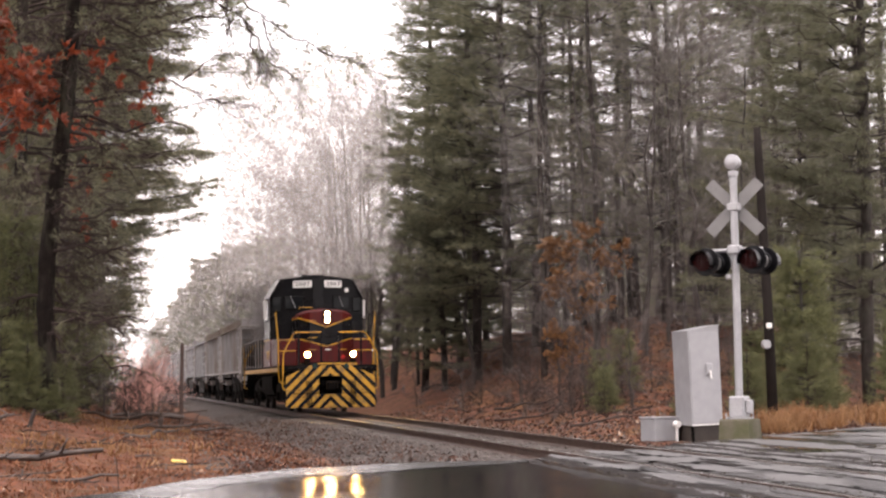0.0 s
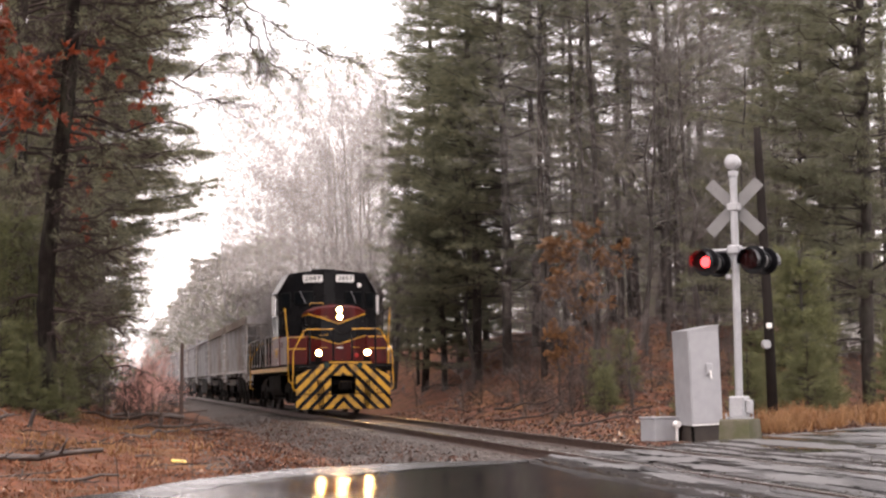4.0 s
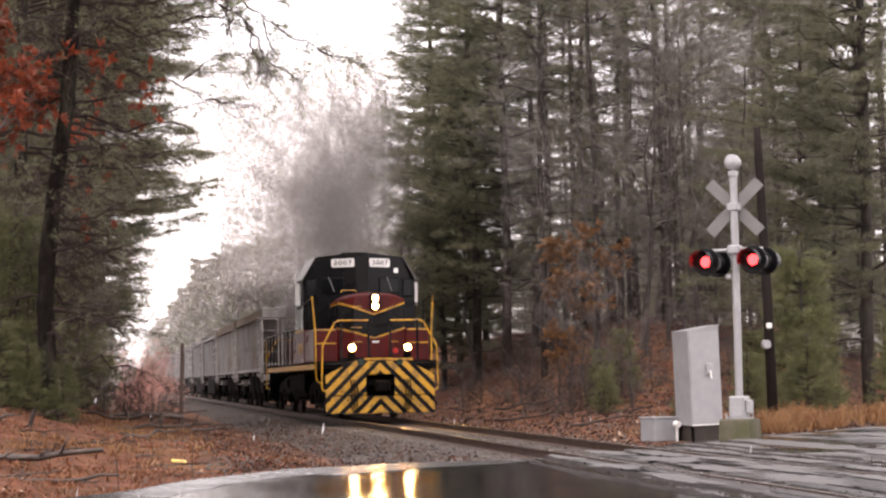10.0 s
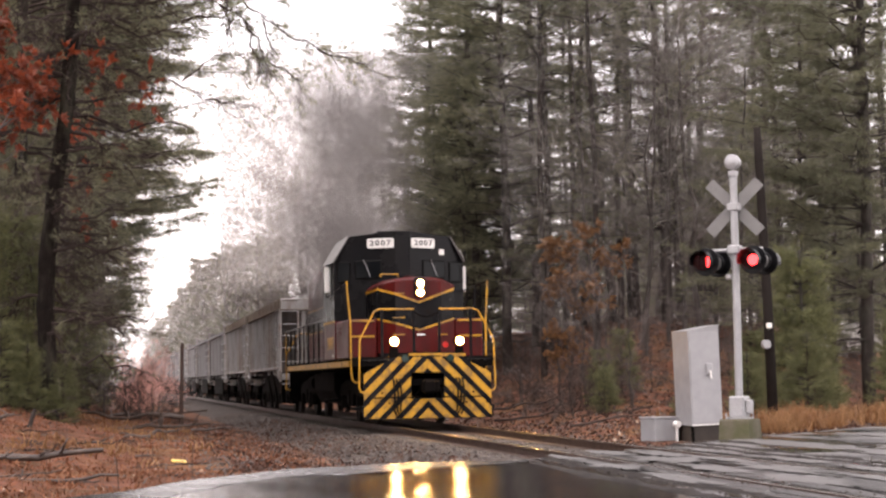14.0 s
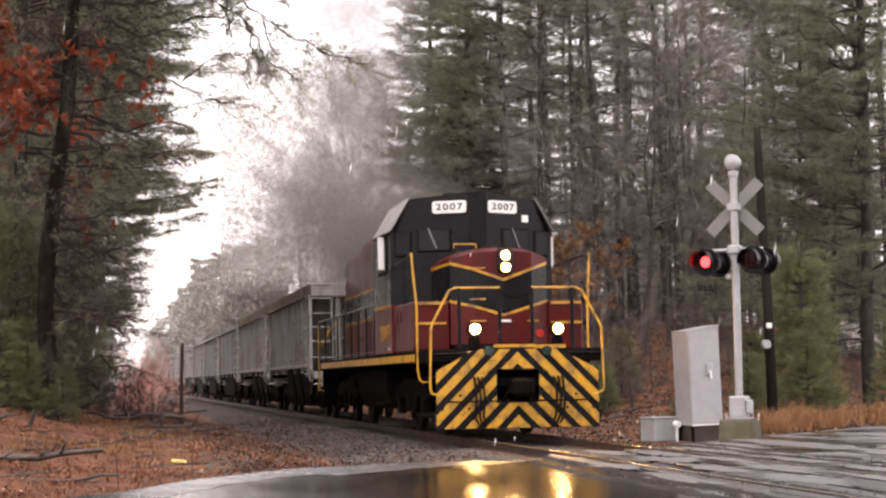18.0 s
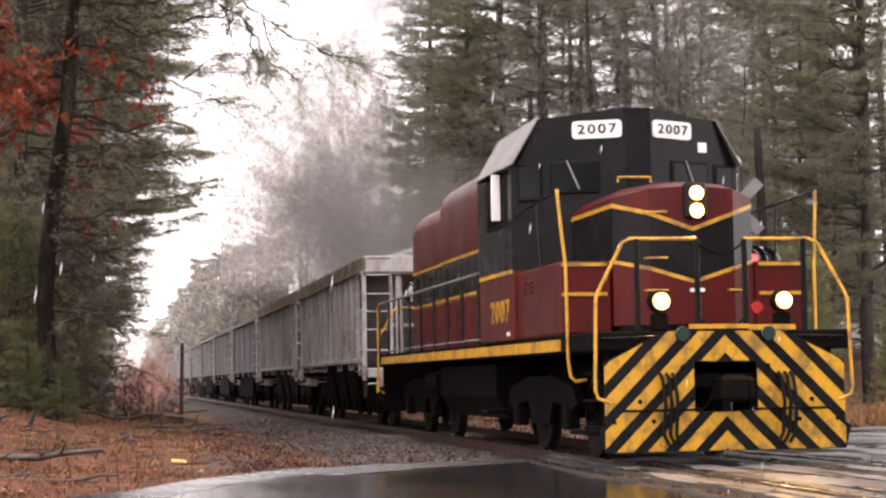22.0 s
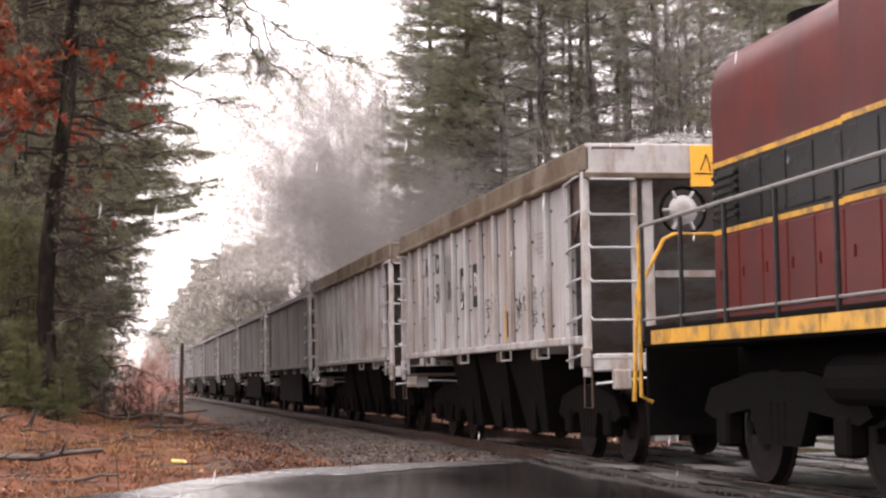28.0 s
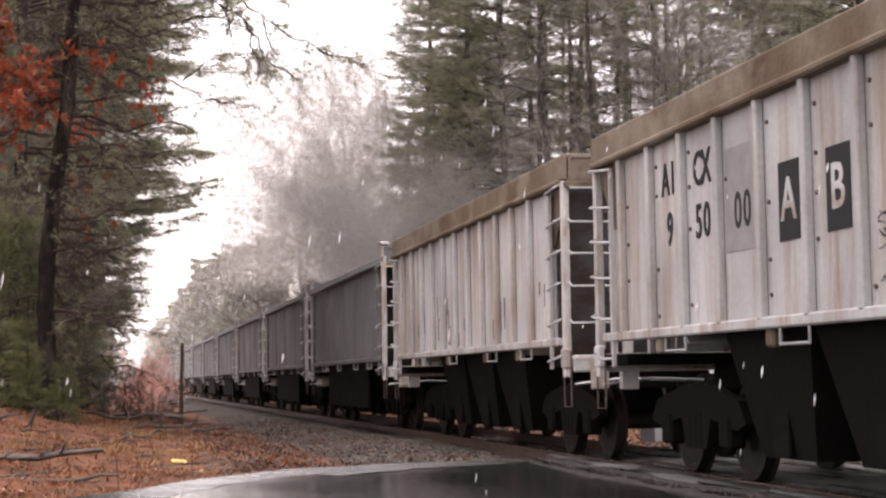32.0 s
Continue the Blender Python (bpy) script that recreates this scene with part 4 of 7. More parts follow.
        a = pose(s * 1.33, front_y(1.33) - 0.01, 3.55, 0, 0, s * 24.2)
        fd = part("front_door_window", box(-0.17, 0.17, -0.02, 0.02, -0.25, 0.25, 0.03), RUBBER, cab, at=a)
        part("pane", box(-0.13, 0.13, -0.026, 0, -0.21, 0.21), DARK_GLASS, fd)
        part("cab_number", box(s * 1.556 - 0.003, s * 1.556 + 0.003, 3.0, 3.2, 1.56, 1.61), PAINT_WHITE, cab)
    part("cab_placard", box(0.93, 1.05, front_y(1.0) - 0.035, front_y(1.0), 3.95, 4.08), PAINT_WHITE, cab, "small white placard")
    part("roof", loft([[(x, y, z) for x, z in ((-1.24, 4.39), (1.24, 4.39), (0.6, 4.47), (0.17, 4.53), (-0.17, 4.53), (-0.6, 4.47))] for y in (2.62, 5.05)]), PAINT_BLACK, cab, "black cab roof")
    part("roof_hatch", box(-0.45, 0.1, 3.2, 3.9, 4.5, 4.58, 0.03), PAINT_BLACK, cab)
    letters("side_numeral", "2007", 0.42, PAINT_YELLOW, cab, pose(-1.553, 3.62, 1.88, 90, 0, -90), "yellow road number", squeeze=1.25)
    # long hood: lower rear part and a fuller part behind the cab
    def hood(y0, y1, w, top, name):
        sec = [(-w, 1.5), (-w, 2.39), (-w, 3.05), (-w, top - 0.42), (-w + 0.07, top - 0.2), (-w + 0.24, top - 0.05), (-w + 0.5, top),
               (w - 0.5, top), (w - 0.24, top - 0.05), (w - 0.07, top - 0.2), (w, top - 0.42), (w, 3.05), (w, 2.39), (w, 1.5)]
        bands = [0, 1, 0, 0, 0, 0, 0, 0, 0, 0, 0, 1, 0, 0]
        h = part(name, loft([[(x, y, z) for x, z in sec] for y in (y0, y1)]), [PAINT_RED, PAINT_BLACK], loco, "maroon engine hood with a black band", smooth="edges", slots=bands + [0, 0])
        for s in (-1, 1):
            for z in (2.39, 3.05):
                part("hood_stripe", box(s * w - 0.008, s * w + 0.008, y0, y1, z - 0.025, z + 0.025), PAINT_YELLOW, h, "yellow pinstripe")
            y = y0 + 0.12
            while y + 0.6 < y1:
                part("hood_door", box(s * w - 0.012, s * w + 0.012, y, y + 0.56, 1.6, 2.34, 0.008), PAINT_RED, h)
                part("hood_door", box(s * w - 0.012, s * w + 0.012, y, y + 0.56, 2.45, 2.98, 0.008), PAINT_BLACK, h)
                part("door_latch", box(s * (w + 0.015) - 0.012, s * (w + 0.015) + 0.012, y + 0.48, y + 0.52, 1.92, 2.02, 0.004), PAINT_RED, h)
                y += 0.62
        return h
    h1 = hood(4.95, 11.35, 0.93, 4.42, "front_hood")
    h2 = hood(11.35, 14.65, 0.88, 4.24, "rear_hood")
    for s in (-1, 1):
        for k in range(9):
            part("grille_slat", box(s * 0.95 - 0.02, s * 0.95 + 0.02, 5.15, 5.85, 3.25 + 0.075 * k, 3.29 + 0.075 * k, 0.005), PAINT_BLACK, h1)
        for k in range(6):
            part("grille_slat", box(s * 0.90 - 0.02, s * 0.90 + 0.02, 13.95, 14.6, 2.50 + 0.08 * k, 2.54 + 0.08 * k, 0.005), PAINT_BLACK, h2)
        part("hood_grab", tube([(s * 0.93, 5.02, 2.9), (s * 1.02, 5.02, 2.9), (s * 1.02, 5.02, 3.65), (s * 0.93, 5.02, 3.65)], 0.016, 6), PAINT_YELLOW, h1, "yellow grab iron")
    for y in (12.2, 13.4):
        part("radiator_fan", join(disc(0, y, 4.30, 0.52, 0.14, "z", 20), disc(0, y, 4.38, 0.18, 0.05, "z", 12)), GRIME, h2)
    part("exhaust_stack", box(-0.2, 0.2, 8.3, 8.75, 4.40, 4.62, 0.03), GRIME, h1, "sooty exhaust stack")
    # handrails
    for s in (-1, 1):
        for i in range(9):
            y = 5.3 + 1.22 * i
            part("stanchion", tube([(s * 1.5, y, 1.35), (s * 1.5, y, 2.5)], 0.022, 6), PAINT_BLACK, loco, "black handrail stanchion")
        part("handrail", tube([(s * 1.5, 5.1, 2.52), (s * 1.5, 15.1, 2.50)], 0.02, 6), SIGN_GREY, loco, "worn steel handrail")
        part("walkway_rail", tube([(s * 1.5, 5.1, 1.56), (s * 1.5, 15.1, 1.56)], 0.014, 6), SIGN_GREY, loco)
        part("corner_handrail", tube([(s * 1.5, 15.1, 2.50), (s * 1.52, 15.12, 2.46), (s * 1.52, 15.14, 0.8), (s * 1.4, 15.16, 0.74)], 0.022, 8), PAINT_YELLOW, loco, "yellow corner handrail")
        part("corner_handrail", tube([(s * 0.45, 15.45, 2.45), (s * 1.05, 15.45, 2.45), (s * 1.15, 15.45, 2.4), (s * 1.45, 15.45, 1.85), (s * 1.5, 15.45, 0.75)], 0.022, 8), PAINT_YELLOW, loco, "yellow rear handrail")
        # tall handrail at the steps beside the battery box, with its rail to the cab
        part("step_handrail", tube([(s * 1.58, 0.18, 3.17), (s * 1.60, 0.17, 3.20), (s * 1.58, 0.15, 2.9), (s * 1.53, 0.10, 2.28), (s * 1.525, 0.08, 1.2), (s * 1.50, 0.06, 1.0), (s * 1.44, 0.05, 0.95), (s * 1.32, 0.05, 0.97)], 0.02, 8), PAINT_YELLOW, loco, "yellow handrail at the steps")
        part("cab_handrail", tube([(s * 1.58, 0.18, 3.19), (s * 1.55, 2.75, 3.10)], 0.016, 6), PAINT_BLACK, loco)
        part("stanchion", tube([(s * 1.52, 1.35, 2.35), (s * 1.56, 1.35, 3.14)], 0.016, 6), PAINT_BLACK, loco)
        part("front_handrail", tube([(s * 0.28, -0.93, 2.53), (s * 1.05, -0.93, 2.53), (s * 1.15, -0.94, 2.48), (s * 1.44, -0.96, 1.94), (s * 1.475, -0.98, 1.85), (s * 1.50, -0.99, 0.84), (s * 1.47, -0.99, 0.76), (s * 1.33, -1.0, 0.71)], 0.02, 8), PAINT_YELLOW, loco, "yellow bent front handrail")
        for x in (0.28, 0.98):
            part("stanchion", box(s * x - 0.03, s * x + 0.03, -0.95, -0.91, 1.48, 2.53, 0.006), PAINT_BLACK, loco, "flat black stanchion")
        part("step_bar", tube([(s * 1.42, -0.98, 1.42), (s * 0.62, -0.98, 1.44)], 0.014, 6), PAINT_BLACK, loco)
    for y, z0 in ((-0.93, 2.3), (-0.93, 1.45)):
        part("chain", tube([(-0.28 + 0.07 * i, y, z0 + 0.2 - 0.14 * (1 - ((i - 4) / 4) ** 2)) for i in range(9)], 0.013, 5), GRIME, loco, "sagging safety chain")
    # ditch lights, marker lamps, front deck fittings
    for s in (-1, 1):
        d = part("ditch_light", join(box(s * 0.72 - 0.09, s * 0.72 + 0.09, -0.95, -0.82, 1.50, 1.70, 0.02), disc(s * 0.72, -0.9, 1.83, 0.125, 0.16, "y", 18)), GRIME, loco, "lit ditch light on the front deck")
        part("reflector", disc(s * 0.72, -0.982, 1.83, 0.10, 0.02, "y", 20), REFLECTOR_HALO, d, "reflector rim given its own warm glow for the halo")
        part("lens", disc(s * 0.72, -0.994, 1.83, 0.072, 0.02, "y", 20, 0.012), HEADLIGHT, d, "bright lit lens")
        part("step_lamp", disc(s * 0.5, -1.03, 1.46, 0.085, 0.06, "y", 14), LENS_DARK, loco, "dark green marker lens")
        for k in range(4):
            part("step", box(min(s * 1.0, s * 1.47), max(s * 1.0, s * 1.47), -0.88, -0.35, 0.42 + 0.3 * k, 0.45 + 0.3 * k, 0.005), GRIME, loco)
    part("marker_lamp", disc(0.42, -0.9, 1.75, 0.07, 0.05, "y", 16), MARKER_RED, loco, "red marker lamp")
    part("deck_edge", box(0.3, 0.85, -0.97, -0.93, 1.50, 1.56), PAINT_YELLOW, loco)
    part("deck_edge", box(-0.4, 0.3, -0.99, -0.95, 1.52, 1.57), PAINT_YELLOW, loco)
    # pilot with diagonal stripes
    out = [(-1.40, 0.16), (1.40, 0.16), (1.47, 0.42), (1.40, 0.46), (1.40, 1.15), (0.70, 1.50), (0.36, 1.50), (0.36, 0.60), (-0.36, 0.60), (-0.36, 1.50), (-0.70, 1.50), (-1.40, 1.15), (-1.40, 0.46), (-1.47, 0.42)]
    pilot = part("pilot", slab(out, -1.0, -0.96), PAINT_BLACK, loco, "black pilot plate with yellow hazard stripes")
    part("drop_plate", box(-0.36, 0.36, -1.0, -0.96, 1.15, 1.50), PAINT_BLACK, loco, "black drop plate over the coupler")
    a = math.sqrt(0.5)
    regions = ([(-1.40, 0.17), (-0.37, 0.17), (-0.37, 1.49), (-0.70, 1.49), (-1.40, 1.14)], [(-0.37, 0.17), (0.0, 0.17), (0.0, 0.59), (-0.37, 0.59)], [(-0.37, 1.16), (0.0, 1.16), (0.0, 1.49), (-0.37, 1.49)])
    for s in (-1, 1):
        for k in range(-1, 12):
            c = 0.137 + 0.25 * k   # bands rise towards the middle
            for region in regions:
                q = clip(region, [(-a, a, c + 0.135), (a, -a, -c)])
                if len(q) > 2:
                    q = [(-x, z) for x, z in q] if s > 0 else q
                    part("stripe", slab(q, -1.006, -0.999), PAINT_YELLOW, pilot, "worn yellow stripe")
        for x, z in ((-1.3, 0.5), (-1.0, 0.72), (-0.62, 0.9), (-0.85, 0.5), (-0.5, 1.1)):
            part("bolt", disc(-s * x, -1.012, z, 0.025, 0.02, "y", 8), GRIME, pilot)
    part("footboard", box(-1.62, -1.35, -0.95, -0.3, 0.36, 0.42, 0.01), GRIME, loco)
    # coupler and hoses
    part("coupler", join(box(-0.13, 0.13, -1.25, -0.8, 0.72, 0.98, 0.03), box(-0.17, 0.10, -1.48, -1.22, 0.70, 1.0, 0.05), box(0.08, 0.2, -1.42, -1.2, 0.72, 0.98, 0.04)), GRIME, loco, "rusty knuckle coupler")
    for s in (-1, 1):
        for k in range(3):
            x = s * (0.62 + 0.07 * k)
            part("air_hose", tube([(x, -1.0, 1.02), (x, -1.08, 0.98), (x + 0.02, -1.12, 0.7), (x, -1.10, 0.35), (x - s * 0.06, -1.08, 0.24)], 0.022, 6), RUBBER, loco, "hanging air hose")
        part("cut_lever", tube([(s * 1.2, -1.04, 0.62), (s * 0.3, -1.06, 0.62), (s * 0.2, -1.2, 0.8)], 0.015, 6), GRIME, loco)
    part("rear_coupler", box(-0.15, 0.15, 15.35, 16.2, 0.7, 1.0, 0.04), GRIME, loco)
    part("rear_pilot", box(-1.4, 1.4, 15.3, 15.36, 0.4, 1.3, 0.01), GRIME, loco)
    return loco, wheels


locomotive, loco_wheels = build_locomotive()
# ---- hopper cars: origin on the rails below the front end ----
CAR_L = 12.9


def build_car(first, paint):
    car = thing("hopper_car", "weathered grey steel hopper car with rusty streaks" if not first and paint is CAR_PAINT else "sooty dark grey steel hopper car in the train" if not first else "weathered pale grey hopper car heaped with gravel behind the locomotive", "hopper car", group="train of hopper cars")
    L = CAR_L
    for s in (-1, 1):
        side = part("side_sheet", box(s * 1.46 - 0.02, s * 1.46 + 0.02, 0.75, L - 0.65, 1.42, 3.3), paint, car, "grey side sheet with rust streaks")
        n = 12 if paint is CAR_PAINT else 0
        for i in range(n):
            y = 0.80 + 1.005 * i
            part("rib", box(min(s * 1.475, s * 1.56), max(s * 1.475, s * 1.56), y - 0.046, y + 0.046, 1.44, 3.27, 0.016), paint, side, "vertical side rib")
        part("side_sill", box(min(s * 1.42, s * 1.55), max(s * 1.42, s * 1.55), 0.35, L - 0.35, 1.37, 1.465, 0.015), paint, car, "rusty side sill")
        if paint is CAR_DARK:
            # sheet added to hide bright ground beyond; stands in for shade under the car
            part("underside_shade_sheet", box(s * 1.40 - 0.02, s * 1.40 + 0.02, 3.0, L - 3.0, 0.42, 1.37), GRIME, car, "black sheet below the sill standing in for shade under the car")
            for y in (3.4, 6.4, 9.4):
                part("panel_seam", box(min(s * 1.475, s * 1.50), max(s * 1.475, s * 1.50), y - 0.03, y + 0.03, 1.47, 3.26, 0.006), paint, side)
        for y in (2.2, 4.3, 7.2, 10.2):
            part("sill_grab", tube([(s * 1.5, y - 0.3, 1.38), (s * 1.5, y - 0.3, 1.24), (s * 1.5, y + 0.3, 1.24), (s * 1.5, y + 0.3, 1.38)], 0.013, 6), STEEL, car, "steel grab iron below the sill")
            part("sill_bracket", box(s * 1.44 - 0.05, s * 1.44 + 0.05, y + 0.5, y + 0.68, 1.22, 1.38, 0.02), CAR_RUST, car)
        part("top_chord", join(box(s * 1.53 - 0.07, s * 1.53 + 0.07, 0.1, L - 0.1, 3.25, 3.32, 0.02), box(s * 1.50 - 0.05, s * 1.50 + 0.05, 0.0, L, 3.30, 3.60 if paint is CAR_PAINT else 3.42, 0.02)), CAR_RUST if paint is CAR_PAINT else paint, car, "top board along the side")
        for e, y in ((0, 0.08), (1, L - 0.08)):
            part("corner_post", box(s * 1.50 - 0.045, s * 1.50 + 0.045, y - 0.05, y + 0.05, 1.0, 3.3 if paint is CAR_PAINT else 3.66, 0.012), CAR_TRIM, car, "pale grey corner post")
            if paint is CAR_DARK:
                part("post_cap", box(s * 1.50 - 0.08, s * 1.50 + 0.08, y - 0.16, y + 0.16, 3.64, 3.70, 0.01), CAR_TRIM, car, "flat cap on the corner post")
                part("end_stile", box(min(s * 1.47, s * 1.53), max(s * 1.47, s * 1.53), y - 0.13, y + 0.13, 1.0, 3.42, 0.01), CAR_TRIM, car, "weathered upright at the end")
            d = 1 if e == 0 else -1
            part("corner_gusset", moved(slab([(0.0, 3.26), (0.0, 2.55), (0.08, 2.55), (0.60, 3.12), (0.60, 3.26)], -0.012, 0.012), pose(s * 1.47, y + d * 0.66, 0, 0, 0, -90 * d)), RAIL, car, "dark rusty corner gusset")
            part("inner_post", box(s * 0.93 - 0.035, s * 0.93 + 0.035, y - 0.04, y + 0.04, 1.15, 3.3, 0.01), CAR_TRIM, car)
            part("side_ladder_post", box(s * 1.53 - 0.02, s * 1.53 + 0.02, y + d * 0.62 - 0.02, y + d * 0.62 + 0.02, 1.1, 3.2), paint, car)
            for k, z in enumerate((3.21, 2.81, 2.44, 2.06, 1.63, 1.21)):
                part("end_rung", tube([(s * 1.47, y - d * 0.05, z + 0.04), (s * 1.45, y - d * 0.10, z), (s * 0.95, y - d * 0.10, z), (s * 0.93, y - d * 0.05, z)], 0.016, 6), STEEL, car, "steel ladder rung")
                part("side_rung", tube([(s * 1.55, y + d * 0.02, z + 0.05), (s * 1.61, y + d * 0.06, z + 0.02), (s * 1.61, y + d * 0.5, z - 0.02), (s * 1.54, y + d * 0.62, z - 0.02)], 0.014, 6), STEEL, car, "steel ladder rung")
            part("end_post", box(s * 0.77 - 0.06, s * 0.77 + 0.06, y - 0.03, y + 0.03, 1.2, 3.24, 0.01), CAR_TRIM, car)
            part("sill_step", box(s * 1.50 - 0.06, s * 1.50 + 0.03, y - 0.09, y + 0.09, 1.10, 1.34, 0.02), paint, car)
            part("stirrup", tube([(s * 1.5, y - 0.16, 1.3), (s * 1.5, y - 0.16, 0.66), (s * 1.5, y + 0.16, 0.66), (s * 1.5, y + 0.16, 1.3)], 0.010, 6), RAIL, car)
    for e in (0, 1):
        y0, d = (0.0, 1) if e == 0 else (L, -1)
        a, b = sorted((y0, y0 + d * 0.12))
        part("end_board", box(-1.5, 1.5, a, b, 3.27, 3.62, 0.015), CAR_TRIM if first else paint if paint is CAR_DARK else CAR_RUST, car, "end board above the ladders")
        part("end_chord", box(-1.52, 1.52, a - 0.02, b + 0.02, 3.22, 3.29, 0.01), CAR_RUST, car)
        slope = [(-1.44, y0 + d * 0.6, 3.3), (1.44, y0 + d * 0.6, 3.3), (1.44, y0 + d * 2.9, 1.3), (-1.44, y0 + d * 2.9, 1.3)]
        part("slope_sheet", (slope + [(x, y + d * 0.04, z) for x, y, z in slope], [(0, 1, 2, 3), (7, 6, 5, 4), (0, 4, 5, 1), (1, 5, 6, 2), (2, 6, 7, 3), (3, 7, 4, 0)]), paint, car, "dark sloping hopper end sheet")
        part("end_brace", join(box(-0.72, -0.64, y0 + d * 0.3 - 0.03, y0 + d * 0.3 + 0.03, 1.3, 3.25), box(0.64, 0.72, y0 + d * 0.3 - 0.03, y0 + d * 0.3 + 0.03, 1.3, 3.25), box(-0.9, 0.9, y0 + d * 0.3 - 0.03, y0 + d * 0.3 + 0.03, 2.12, 2.2)), paint, car)
        part("end_platform", box(-1.45, 1.45, min(y0 + d * 0.05, y0 + d * 0.9), max(y0 + d * 0.05, y0 + d * 0.9), 1.12, 1.24, 0.02), GRIME, car)
        part("end_sill", box(-1.45, 1.45, min(y0 - d * 0.03, y0 + d * 0.05), max(y0 - d * 0.03, y0 + d * 0.05), 1.06, 1.26, 0.02), CAR_TRIM, car, "pale end sill beam")
        part("coupler", join(box(-0.12, 0.12, min(y0, y0 - d * 0.62), max(y0, y0 - d * 0.62), 0.74, 0.98, 0.03), box(-0.17, 0.14, min(y0 - d * 0.55, y0 - d * 0.78), max(y0 - d * 0.55, y0 - d * 0.78), 0.70, 1.02, 0.05)), GRIME, car)
        part("cut_lever", tube([(-1.45, y0 - d * 0.05, 0.92), (-0.9, y0 - d * 0.08, 0.98), (-0.2, y0 - d * 0.35, 0.95)], 0.014, 6), STEEL, car, "bent steel cut lever")
        for s in (-1, 1):
            part("board_grab", tube([(s * 1.42, y0 + d * 0.01, 3.56), (s * 1.42, y0 - d * 0.07, 3.56), (s * 0.95, y0 - d * 0.07, 3.56), (s * 0.95, y0 + d * 0.01, 3.56)], 0.014, 6), RAIL, car, "rusty grab iron")
            part("end_step_box", box(s * 1.15 - 0.10, s * 1.15 + 0.10, min(y0 - d * 0.10, y0), max(y0 - d * 0.10, y0), 0.86, 1.08, 0.015), CAR_TRIM, car, "pale step bracket")
        part("air_hose", tube([(-0.4, y0 - d * 0.1, 0.85), (-0.4, y0 - d * 0.3, 0.62), (-0.3, y0 - d * 0.62, 0.5)], 0.02, 6), RUBBER, car)
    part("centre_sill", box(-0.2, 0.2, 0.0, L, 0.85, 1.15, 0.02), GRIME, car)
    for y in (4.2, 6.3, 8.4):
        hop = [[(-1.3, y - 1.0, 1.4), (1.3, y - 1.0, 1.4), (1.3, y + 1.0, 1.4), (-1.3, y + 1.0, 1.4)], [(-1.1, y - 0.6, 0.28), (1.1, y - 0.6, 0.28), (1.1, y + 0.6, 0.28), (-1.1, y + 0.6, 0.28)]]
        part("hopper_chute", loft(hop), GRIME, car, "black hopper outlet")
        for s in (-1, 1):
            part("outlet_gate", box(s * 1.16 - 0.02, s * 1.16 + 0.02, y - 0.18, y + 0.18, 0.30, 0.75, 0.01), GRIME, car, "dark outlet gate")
    wheels = []
    for y in (1.85, L - 1.85):
        wheels += build_truck(car, y, 1.78, 0.46, 0.60, 0.98)[1]
    # heaped load
    xs_, ys_ = [-1.44 + 2.88 * i / 10 for i in range(11)], [0.14 + (L - 0.28) * j / 40 for j in range(41)]
    def heap(x, y):
        e = min(y - 0.1, L - y - 0.1)
        return 3.32 + (0.18 * ease(-0.5, 1.2, e) + (0.52 if first else 0.2) * math.exp(-((y - 1.0) / 0.8) ** 2)) * (1 - (x / 1.5) ** 2) * (0.85 + 0.3 * noise.noise((y * 0.5, x * 0.4, 1))) + 0.05 * noise.noise((x * 3, y * 3, 2))
    part("gravel_load", grid(xs_, ys_, heap), GRAVEL_LOAD, car, "heaped pale gravel", smooth=True)
    if first:
        rl = np.random.default_rng(17)
        sv, sf_ = [], []
        corner = np.array([(1, 0, 0), (-1, 0.1, 0), (0.1, 0.8, 0), (0, -0.9, 0.1), (0.1, 0, 0.7), (0, 0.1, -0.6)])
        for _ in range(1500):
            x, y = rl.uniform(-1.35, 1.35), 0.16 + 3.2 * rl.random() ** 1.4
            q = corner * rl.uniform(0.7, 1.3, (6, 3)) * rl.uniform(0.015, 0.04) + np.array((x, y, heap(x, y) + 0.012))
            o_ = len(sv)
            sv += [tuple(p) for p in q]
            sf_ += [tuple(o_ + k for k in fc) for fc in ((0, 2, 4), (2, 1, 4), (1, 3, 4), (3, 0, 4))]
        tagged(part("loose_gravel", (sv, sf_), STONE_PALE, car, "loose pale stones on the load", fix=False), kind="stuff")
        # brake wheel and yellow placard on the end
        bx, bz = -0.42, 2.85
        wheel = part("brake_wheel", tube([(bx + 0.26 * math.cos(a * math.pi / 10), -0.14, bz + 0.26 * math.sin(a * math.pi / 10)) for a in range(21)], 0.022, 6), GRIME, car, "dark round brake wheel")
        for a in range(6):
            part("brake_spoke", tube([(bx + 0.14 * math.cos(a * math.pi / 3), -0.142, bz + 0.14 * math.sin(a * math.pi / 3)), (bx + 0.25 * math.cos(a * math.pi / 3), -0.142, bz + 0.25 * math.sin(a * math.pi / 3))], 0.022, 6), CAR_PAINT, wheel)
        part("brake_hub", loft([[(bx + r * math.cos(a * math.pi / 12), y, bz + r * math.sin(a * math.pi / 12)) for a in range(24)] for r, y in ((0.17, -0.135), (0.165, -0.15), (0.1, -0.19), (0.06, -0.2))]), CAR_PAINT, wheel, "pressed pale steel hub")
        placard = part("end_placard", box(-0.28, 0.42, -0.035, 0.0, 3.13, 3.6, 0.004), PAINT_PLACARD, car, "yellow placard on the end board")
